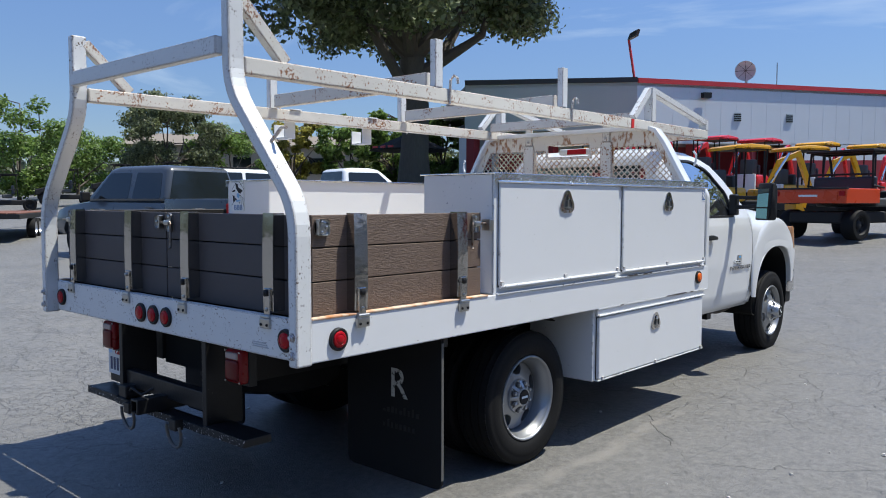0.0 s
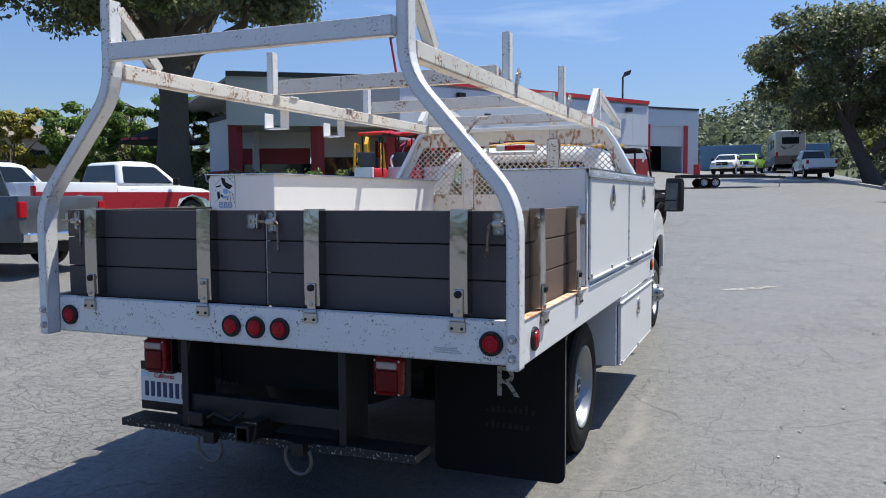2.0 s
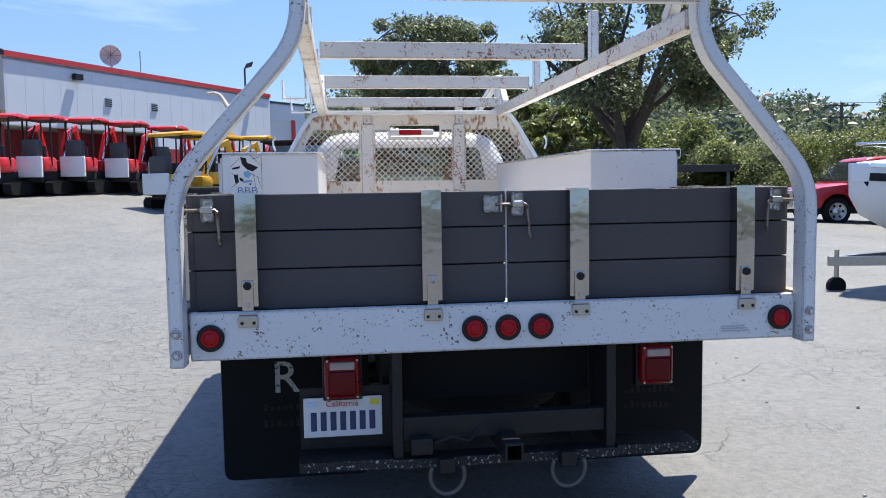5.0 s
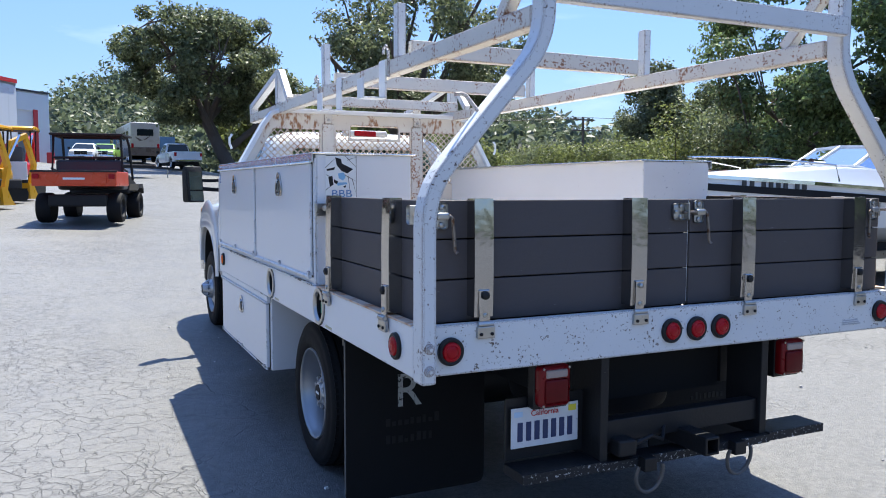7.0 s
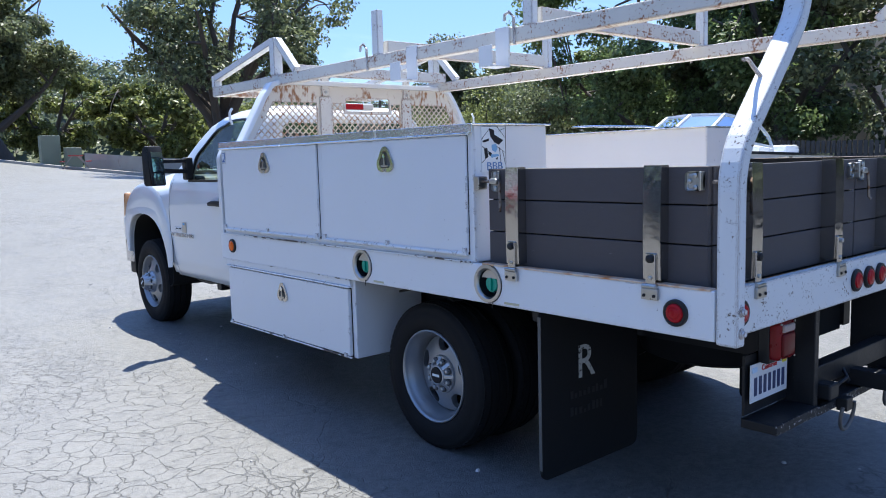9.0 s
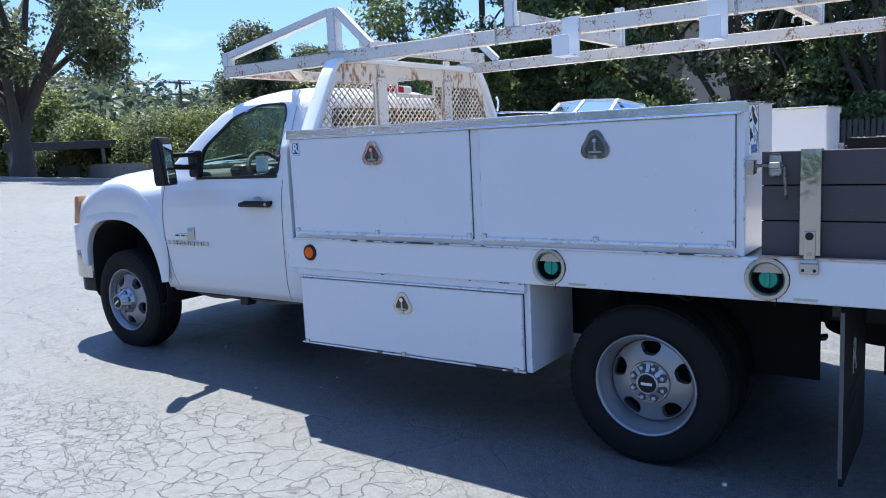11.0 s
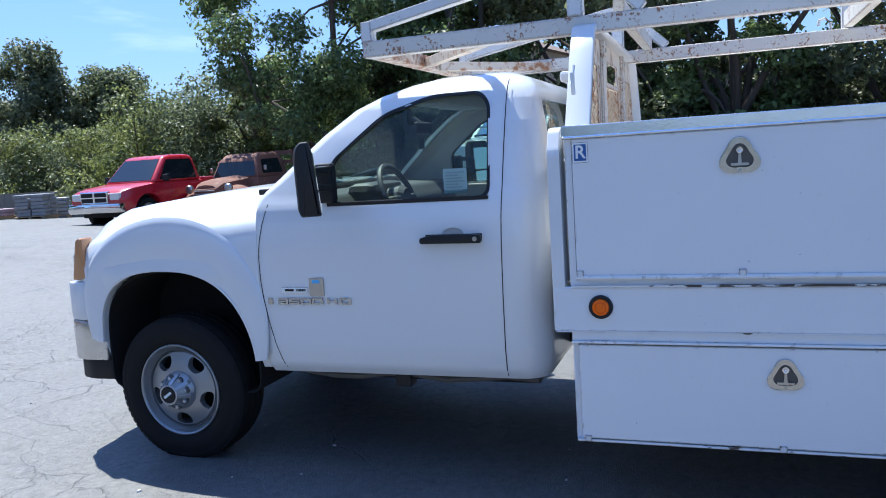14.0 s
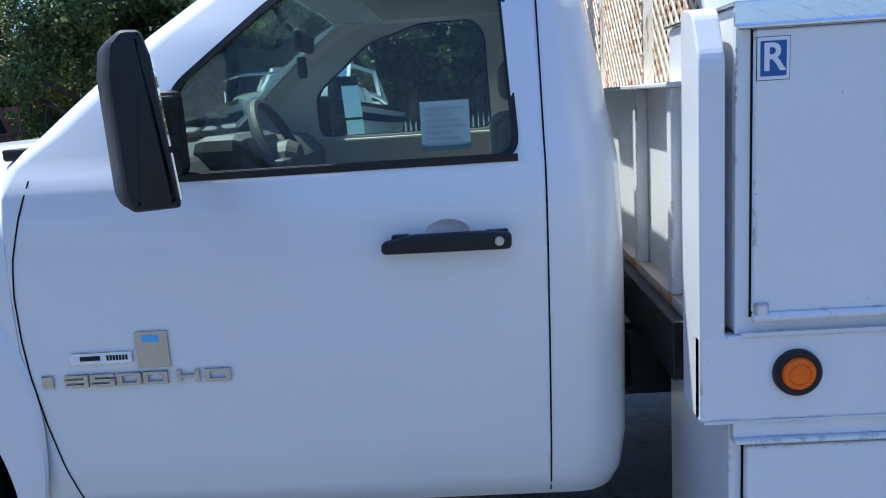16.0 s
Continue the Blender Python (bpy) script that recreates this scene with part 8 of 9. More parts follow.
def pickup(label, at, upper, lower=None, length=5.8, width=2.0, height=1.92, crew=False, bed=True, group="", grille=True, top=None):
    """A pickup, nose towards +y."""
    v = thing("pickup_truck", label, "pickup truck", group, at=at)
    L, W = length / 2, width / 2
    cab_front = L - 1.45
    cab_back = cab_front - (2.55 if crew else 1.75)
    wheel_f, wheel_b, R = L - 0.95, -L + 1.15, 0.40
    def half(st):
        y, zt, w = st
        return [(w - 0.06, 0.50), (w, 0.62), (w + 0.01, 0.85), (w - 0.02, zt - 0.16), (w - 0.06, zt - 0.04), (w - 0.18, zt)]
    st = [(cab_back, 1.22, W)] + [(y, z, w) for y, z, w in ((cab_front - 0.1, 1.24, W), (cab_front + 0.2, 1.22, W), (L - 0.5, 1.14, W - 0.01), (L - 0.15, 1.06, W - 0.06), (L - 0.03, 0.95, W - 0.12))]
    body = loft_body(st, half)
    arch = circle(wheel_f, 0.42, 0.50, 20)
    body = cut(body, prism(arch, "x", -2, 2))
    b = part("front_body", body, upper, v, smooth=True)
    part("arch_void", box(-W + 0.25, W - 0.25, wheel_f - 0.5, wheel_f + 0.5, 0.45, 0.95), dark, v)
    if bed:
        side = prism([(-L + 0.03, 0.52), (cab_back - 0.03, 0.52), (cab_back - 0.03, 1.27), (-L + 0.03, 1.27)], "x", -W, W, bevel=0.03)
        side = cut(side, box(-W + 0.12, W - 0.12, -L + 0.12, cab_back - 0.1, 0.75, 1.6))
        side = cut(side, prism(circle(wheel_b, 0.42, 0.50, 20), "x", -2, 2))
        part("bed", side, upper, v, smooth=True)
        part("arch_void", box(-W + 0.25, W - 0.25, wheel_b - 0.5, wheel_b + 0.5, 0.45, 0.74), dark, v)
        part("rear_bumper", box(-W + 0.05, W - 0.05, -L - 0.10, -L + 0.05, 0.52, 0.68, 0.03), chrome, v)
        for s in (-1, 1):
            part("tail_lamp", box(s * (W - 0.16), s * (W + 0.006), -L + 0.01, -L + 0.08, 0.92, 1.18, 0.015), red_lens, v)
    z = height
    prof = [(cab_front + 0.25, 1.20), (cab_front - 0.45, z - 0.05), (cab_front - 0.75, z), (cab_back + 0.35, z), (cab_back + 0.12, z - 0.05), (cab_back + 0.02, 1.20)]
    wins = [[(cab_front - 0.05, 1.27), (cab_front - 0.52, z - 0.14), (cab_back + 0.25 + (1.05 if crew else 0), z - 0.14), (cab_back + 0.2 + (1.05 if crew else 0), 1.27)]]
    if crew:
        wins.append([(cab_back + 1.12, 1.27), (cab_back + 1.12, z - 0.14), (cab_back + 0.3, z - 0.16), (cab_back + 0.2, 1.27)])
    greenhouse(v, prof, W - 0.06, W - 0.28, 1.2, z, top or upper, wins)
    if lower:
        for s in (-1, 1):
            band = prism([(-L + 0.04, 0.53), (wheel_b - 0.55, 0.53), (wheel_b - 0.45, 0.85), (wheel_b, 0.97), (wheel_b + 0.45, 0.85), (wheel_b + 0.55, 0.53), (wheel_f - 0.55, 0.53), (wheel_f - 0.45, 0.85), (wheel_f, 0.97), (wheel_f + 0.45, 0.85), (L - 0.35, 0.75), (L - 0.35, 1.03), (-L + 0.04, 1.03)], "x", s * (W + 0.002), s * (W + 0.016))
            part("two_tone_band", band, lower, v)
    for x in (-1, 1):
        road_wheel(v, x * (W - 0.13), wheel_f, R)
        road_wheel(v, x * (W - 0.13), wheel_b, R)
        m = part("door_mirror", box(x * (W + 0.02), x * (W + 0.22), cab_front - 0.15, cab_front - 0.05, 1.22, 1.42, 0.03), black_plastic, v)
        part("door_handle", box(x * (W + 0.005), x * (W + 0.03), cab_back + 0.35, cab_back + 0.55, 1.08, 1.11, 0.008), upper, v)
        lamp = part("headlamp", box(x * (W - 0.48), x * (W - 0.12), L - 0.16, L - 0.02, 0.80, 1.0, 0.03), clear_lens, v)
    part("front_bumper", box(-W + 0.04, W - 0.04, L - 0.16, L + 0.09, 0.46, 0.72, 0.05), chrome, v, smooth=True)
    if grille:
        g = part("grille", box(-W + 0.5, W - 0.5, L - 0.10, L + 0.02, 0.72, 1.05, 0.03), chrome, v)
        for sx in (-1, 1):
            for k in range(2):
                part("grille_gap", box(sx * 0.04, sx * (W - 0.55), L + 0.0, L + 0.03, 0.755 + 0.145 * k, 0.87 + 0.145 * k, 0.01), ink_black, g)
    part("underbody", box(-W + 0.2, W - 0.2, -L + 0.2, L - 0.3, 0.32, 0.55), chassis_black, v)
    return v


def suv(label, at, colour):
    v = thing("parked_suv", label, "suv", at=at)
    L, W = 2.65, 1.0
    def half(st):
        y, zt, w = st
        return [(w - 0.06, 0.42), (w, 0.6), (w + 0.01, 0.85), (w - 0.03, zt - 0.1), (w - 0.12, zt)]
    body = loft_body([(-L, 1.0, W - 0.06), (-L + 0.1, 1.12, W), (1.1, 1.13, W), (2.2, 1.04, W - 0.03), (L, 0.85, W - 0.12)], half)
    for y in (1.65, -1.45):
        body = cut(body, prism(circle(y, 0.40, 0.47, 18), "x", -2, 2))
    part("body", body, colour, v, smooth=True)
    greenhouse(v, [(1.35, 1.10), (0.65, 1.80), (0.3, 1.87), (-2.2, 1.87), (-2.45, 1.75), (-2.62, 1.10)], W - 0.05, W - 0.22, 1.1, 1.87, colour, [[(1.0, 1.17), (0.5, 1.74), (-0.3, 1.76), (-0.3, 1.17)], [(-0.4, 1.17), (-0.4, 1.76), (-1.3, 1.76), (-1.3, 1.17)], [(-1.4, 1.17), (-1.4, 1.76), (-2.3, 1.72), (-2.4, 1.17)]])
    for x in (-1, 1):
        for y in (1.65, -1.45):
            road_wheel(v, x * (W - 0.12), y, 0.39)
        part("roof_rail", box(x * (W - 0.32), x * (W - 0.28), -2.0, 0.2, 1.87, 1.92, 0.01), black_plastic, v)
    part("underbody", box(-0.8, 0.8, -2.4, 2.4, 0.3, 0.5), chassis_black, v)
    return v


def utility_cart(label, at, body_mat, k=1.0, cargo=True, group=""):
    """A side-by-side utility cart with a roll cage and a cargo box, nose towards +y."""
    v = thing("utility_cart", label, "utility vehicle", group, at=at)
    for x in (-0.66 * k, 0.66 * k):
        for y in (1.0 * k, -1.0 * k):
            road_wheel(v, x, y, 0.33 * k, 0.27 * k, chassis_black)
    part("chassis", box(-0.55 * k, 0.55 * k, -1.35 * k, 1.4 * k, 0.36 * k, 0.62 * k, 0.05), chassis_black, v)
    part("hood", prism([(0.55 * k, 0.62 * k), (1.55 * k, 0.6 * k), (1.5 * k, 0.88 * k), (0.75 * k, 1.08 * k), (0.55 * k, 1.08 * k)], "x", -0.62 * k, 0.62 * k, bevel=0.04), chassis_black, v)
    if cargo:
        tub = cut(box(-0.78 * k, 0.78 * k, -1.55 * k, -0.30 * k, 0.80 * k, 1.12 * k, 0.02), box(-0.72 * k, 0.72 * k, -1.49 * k, -0.36 * k, 0.86 * k, 1.3 * k))
        bx = part("cargo_box", tub, body_mat, v, "orange steel cargo box" if body_mat is orange_paint else "")
        part("tail_panel", box(-0.60 * k, 0.60 * k, -1.57 * k, -1.55 * k, 0.85 * k, 1.06 * k, 0.005), body_mat, bx)
        part("name_bar", box(-0.20 * k, 0.20 * k, -1.578 * k, -1.568 * k, 0.94 * k, 0.985 * k), paper_white, bx)
        part("cargo_lip", box(-0.80 * k, 0.80 * k, -1.57 * k, -1.50 * k, 1.10 * k, 1.14 * k, 0.008), chassis_black, bx)
        for x in (-1, 1):
            part("tail_lamp", box(x * 0.64 * k, x * 0.75 * k, -1.575 * k, -1.55 * k, 0.96 * k, 1.06 * k, 0.005), red_lens, v)
    seat = part("bench_seat", box(-0.66 * k, 0.66 * k, -0.2 * k, 0.28 * k, 0.72 * k, 0.92 * k, 0.05), interior_dark, v)
    part("seat_back", box(-0.66 * k, 0.66 * k, -0.30 * k, -0.16 * k, 0.92 * k, 1.40 * k, 0.05), navy_vinyl, seat)
    for x in (-1, 1):
        part("cage_hoop", pipe([(x * 0.70 * k, 0.62 * k, 0.95 * k), (x * 0.68 * k, 0.40 * k, 1.75 * k), (x * 0.66 * k, 0.30 * k, 1.92 * k), (x * 0.66 * k, -0.38 * k, 1.94 * k), (x * 0.70 * k, -0.45 * k, 0.85 * k)], 0.028 * k), chassis_black, v, smooth=True)
        part("cage_bar", pipe([(x * 0.70 * k, -0.44 * k, 1.2 * k), (x * 0.70 * k, 0.0, 1.15 * k)], 0.022 * k), chassis_black, v)
        part("fender", prism([(0.62 * k, 0.7 * k), (0.75 * k, 0.86 * k), (1.25 * k, 0.86 * k), (1.42 * k, 0.66 * k), (1.36 * k, 0.62 * k), (1.2 * k, 0.76 * k), (0.8 * k, 0.76 * k)], "x", x * 0.5 * k, x * 0.8 * k), chassis_black, v)
    for z, y in ((1.93, -0.38), (1.93, 0.30), (1.45, -0.42)):
        part("cage_bar", pipe([(-0.67 * k, y * k, z * k), (0.67 * k, y * k, z * k)], 0.024 * k), chassis_black, v)
    part("roof_panel", box(-0.72 * k, 0.72 * k, -0.5 * k, 0.52 * k, 1.95 * k, 2.0 * k, 0.015), chassis_black, v)
    part("steering_wheel", pipe([(-0.3 * k + 0.16 * k * math.cos(a), 0.45 * k, 1.12 * k + 0.16 * k * math.sin(a)) for a in np.linspace(0, 2 * math.pi, 17)], 0.014 * k, 6), chassis_black, v)
    return v


def tractor(at, main, roof, tracked=False):
    """A compact loader-backhoe under a flat canopy, nose towards +y."""
    word = "yellow" if main is machine_yellow else "red"
    v = thing("mini_excavator" if tracked else "compact_tractor", f"{word} compact {'tracked digger' if tracked else 'tractor with loader arms'} {'in a yellow hoop cage' if roof is None else 'under a flat yellow canopy' if roof is machine_yellow else 'under a flat red canopy'}", "digger" if tracked else "tractor", "machines for sale", at=at)
    if tracked:
        for x in (-1, 1):
            t = part("track", prism(rounded([(-0.95, 0.02), (0.95, 0.02), (1.0, 0.4), (-1.0, 0.4)], 0.18), "x", x * 0.45, x * 0.78), tyre_rubber, v)
            for k in range(14):
                part("track_pad", box(x * 0.44, x * 0.79, -0.9 + k * 0.135, -0.83 + k * 0.135, 0.39, 0.425), tyre_rubber, t)
    else:
        for x in (-1, 1):
            road_wheel(v, x * 0.55, -0.75, 0.48, 0.30, machine_red if main is machine_red else machine_yellow)
            road_wheel(v, x * 0.52, 0.95, 0.30, 0.22, machine_red)
    part("chassis", box(-0.4, 0.4, -1.0, 1.2, 0.35, 0.72, 0.05), chassis_black, v)
    part("hood", prism([(0.35, 0.7), (0.85, 0.7), (0.85, 0.95), (0.75, 1.05), (0.35, 1.05)], "x", -0.36, 0.36, bevel=0.06) if tracked else prism([(0.1, 0.7), (1.35, 0.7), (1.35, 1.05), (1.1, 1.18), (0.1, 1.22)], "x", -0.36, 0.36, bevel=0.06), main, v, smooth=True)
    if roof is not None:
        part("rear_panel", box(-0.52, 0.52, -1.22, -1.12, 0.50, 1.12, 0.02), fleet_white, v, "pale steel rear panel")
    part("engine_cover", box(-0.56, 0.56, -1.1, -0.25, 0.66, 1.10, 0.1), main, v, smooth=True)
    part("side_console", box(-0.34, 0.34, -1.12, -0.80, 1.10, 1.62, 0.06), interior_dark, v, "black operator console", True)
    seat = part("operator_seat", box(-0.25, 0.25, -0.5, -0.05, 0.75, 0.95, 0.05), interior_dark, v)
    part("seat_back", box(-0.24, 0.24, -0.55, -0.42, 0.95, 1.45, 0.05), interior_dark, seat)
    for x in (-1, 1):
        if roof is None:
            part("cage_hoop", pipe([(x * 0.52, -0.70, 0.80), (x * 0.52, -0.66, 1.75), (x * 0.50, -0.52, 1.98), (x * 0.50, 0.30, 1.98), (x * 0.52, 0.48, 1.75), (x * 0.55, 0.75, 0.85)], 0.05), main, v, "bent yellow cage hoop", True)
        else:
            part("canopy_post", pipe([(x * 0.55, -0.62, 0.85), (x * 0.58, -0.66, 2.25)], 0.035), chassis_black, v)
            part("canopy_post", pipe([(x * 0.52, 0.35, 1.1), (x * 0.55, 0.42, 2.25)], 0.03), chassis_black, v)
        if tracked:
            continue
        part("loader_arm", sweep([(x * 0.48, -0.15, 1.30), (x * 0.48, 0.8, 1.62), (x * 0.48, 1.55, 0.95), (x * 0.48, 1.8, 0.45)], 0.07, 0.14, (1, 0, 0)), main, v)
        part("hydraulic_ram", rod((x * 0.48, 0.1, 0.85), (x * 0.48, 0.85, 1.45), 0.03), chrome, v)
    if roof is not None:
        shell = prism(rounded([(-0.88, 2.23), (-0.74, 2.34), (-0.20, 2.38), (0.40, 2.34), (0.52, 2.23)], 0.06, 3), "x", -0.72, 0.72, bevel=0.05)
        part("canopy", shell, roof, v, "flat bright canopy with a rolled edge", True)
        part("canopy_lining", box(-0.66, 0.66, -0.82, 0.46, 2.212, 2.232), chassis_black, v)
    part("bucket", prism([(1.7, 0.08), (2.2, 0.08), (2.05, 0.25), (1.85, 0.6), (1.65, 0.6)], "x", -0.75 if not tracked else -0.3, 0.75 if not tracked else 0.3), main, v)
    boom = part("boom", sweep([(0.1, -1.3, 0.9), (0.1, -1.75, 1.85), (0.1, -1.35, 2.1), (0.1, -1.2, 1.3)] if not tracked else [(0.0, 0.7, 0.8), (0.0, 1.25, 1.9), (0.0, 1.9, 2.15), (0.0, 2.3, 1.2), (0.0, 2.1, 0.5)], 0.13, 0.15, (1, 0, 0)), main, v, "folded digging arm")
    part("hydraulic_ram", rod((0.12, 0.75, 1.1) if tracked else (0.12, -1.25, 1.0), (0.12, 1.5, 2.15) if tracked else (0.12, -1.6, 1.9), 0.04), chrome, boom)
    return v


def place(x, y, yaw, lift=0.0):
    """A pose on the ground with the nose turned to the given plan angle, 0 is +y and turns to the left."""
    return Matrix.Translation((x, y, ground_z(x, y) + lift)) @ Matrix.Rotation(radians(yaw), 4, "Z")


def build_boat(at):
    """A white open cruiser on its trailer, bow towards +y."""
    b = thing("motor_boat", "white motor boat with a framed windscreen on a trailer", "boat", at=at)
    gel = material("white gelcoat", (0.78, 0.79, 0.80), 0.2, coat=0.5, vary=0.02, scale=2)
    st = [(-3.2, 1.12, 1.42, 0.55), (-1.5, 1.15, 1.46, 0.55), (0.5, 1.12, 1.52, 0.56), (1.8, 0.92, 1.60, 0.62), (2.7, 0.55, 1.66, 0.80), (3.2, 0.18, 1.70, 1.05), (3.35, 0.03, 1.70, 1.3)]
    def hull(s):
        y, w, g, k = s
        return [(0.01, k), (w * 0.55, k + 0.15), (w * 0.86, k + 0.36), (w * 0.97, g - 0.22), (w, g - 0.02), (w * 0.97, g), (w * 0.80, g + 0.02)]
    part("hull", loft_body(st, hull), gel, b, "white moulded hull", True)
    for s in (-1, 1):
        part("hull_stripe", sweep([(s * (w * 0.985 + 0.006), y, g - 0.16) for y, w, g, k in st[:-1]], 0.02, 0.10, (1, 0, 0)), ink_black, b, "black hull stripe")
        part("rub_rail", sweep([(s * (w + 0.01), y, g - 0.01) for y, w, g, k in st[:-1]], 0.04, 0.05, (1, 0, 0)), chrome, b)
        for k in range(8):
            y = 1.9 + k * 0.10 + (0.06 if k > 1 else 0) + (0.06 if k > 5 else 0)
            w, g = np.interp(y, [1.8, 2.7, 3.2], [0.92, 0.55, 0.18]), np.interp(y, [1.8, 2.7, 3.2], [1.60, 1.66, 1.70])
            part("number_bar", box(s * (w - 0.02), s * (w + 0.012), y, y + 0.06, g - 0.11, g - 0.03), interior_dark, b)
        part("bow_rail", pipe([(s * 0.95, 1.3, 1.62), (s * 0.92, 1.35, 1.86), (s * 0.62, 2.4, 1.95), (s * 0.20, 3.15, 1.97), (0, 3.25, 1.97)], 0.014), chrome, b, smooth=True)
    part("fore_deck", loft_body([(0.2, 0.98, 1.50, 1.85), (1.0, 0.95, 1.55, 1.86), (2.0, 0.72, 1.60, 1.80), (2.9, 0.35, 1.66, 1.74), (3.25, 0.08, 1.69, 1.71)], lambda s: [(s[1], s[2]), (s[1] * 0.85, s[3] - 0.04), (s[1] * 0.5, s[3]), (0.01, s[3] + 0.02)]), gel, b, "white cambered fore deck", True)
    part("deck_hatch", lathe([(1.87, 0.26), (1.90, 0.25), (1.905, 0.02)], (0, 1.6, 0), 20, "z"), dark_glass, b)
    part("cockpit", box(-0.9, 0.9, -2.9, 0.15, 1.0, 1.2), gel, b)
    frame_m = material("white windscreen frame", (0.75, 0.75, 0.75), 0.3)
    corners = [((-0.98, -0.25, 1.66), (-0.88, -0.55, 2.06)), ((-0.62, 0.55, 1.86), (-0.58, -0.05, 2.18)), ((0.0, 0.75, 1.88), (0.0, 0.10, 2.20)), ((0.62, 0.55, 1.86), (0.58, -0.05, 2.18)), ((0.98, -0.25, 1.66), (0.88, -0.55, 2.06))]
    corners = [((-1.0, -0.95, 1.58), (-0.94, -0.92, 1.78))] + corners + [((1.0, -0.95, 1.58), (0.94, -0.92, 1.78))]
    wind = part("windscreen_frame", join(None, bmesh.new()), frame_m, b, "white framed wraparound windscreen")
    for (a, c), (d, e) in zip(corners, corners[1:]):
        own = bmesh.new()
        own.faces.new([own.verts.new(p) for p in (a, d, e, c)])
        p = part("pane", own, window_glass, wind)
        p.visible_shadow = False
        part("frame_bar", sweep([c, e], 0.045, 0.05, (0, 0, 1)), frame_m, wind)
        part("frame_bar", sweep([a, d], 0.045, 0.05, (0, 0, 1)), frame_m, wind)
    for a, c in corners:
        part("frame_post", sweep([a, c], 0.05, 0.045, (1, 0, 0)), frame_m, wind)
    for y in (-1.2, -2.2):
        for s in (-1, 1):
            part("cockpit_seat", box(s * 0.25, s * 0.80, y - 0.3, y + 0.3, 1.2, 1.62, 0.08), gel, b, smooth=True)
    horn = part("deck_horn", pipe([(-0.25, 0.95, 1.93), (-0.25, 1.25, 1.93)], 0.03, 8, None, [0.02, 0.05]), chrome, b)
    part("horn_trumpet", pipe([(-0.40, 0.95, 1.93), (-0.40, 1.25, 1.93)], 0.03, 8, None, [0.02, 0.05]), chrome, horn)
    part("outboard", box(-0.28, 0.28, -3.75, -3.2, 0.6, 1.6, 0.1), chassis_black, b, smooth=True)
    for s in (-1, 1):
        part("trailer_rail", sweep([(s * 0.75, -3.0, 0.48), (s * 0.75, 1.0, 0.48), (0.0, 3.6, 0.45)], 0.07, 0.12, (1, 0, 0)), zinc, b)
        part("bunk", box(s * 0.55, s * 0.67, -2.8, 1.5, 0.50, 0.66), chassis_black, b)
        road_wheel(b, s * 1.08, -1.0, 0.33)
        road_wheel(b, s * 1.08, -1.75, 0.33)
        part("trailer_fender", sweep([(s * 1.08, -1.37 + 0.85 * math.cos(a), 0.40 + 0.40 * math.sin(a)) for a in np.linspace(0.2, math.pi - 0.2, 9)], 0.26, 0.02, (1, 0, 0)), chassis_black, b)
    part("trailer_axle", rod((-1.0, -1.37, 0.34), (1.0, -1.37, 0.34), 0.04), chassis_black, b)
    part("jockey_wheel", lathe([(-0.04, 0.12), (0.04, 0.12)], (0, 3.5, 0.12), 14, "x"), tyre_rubber, b)
    part("jockey_post", rod((0, 3.5, 0.12), (0, 3.5, 0.6), 0.03), zinc, b)
    return b


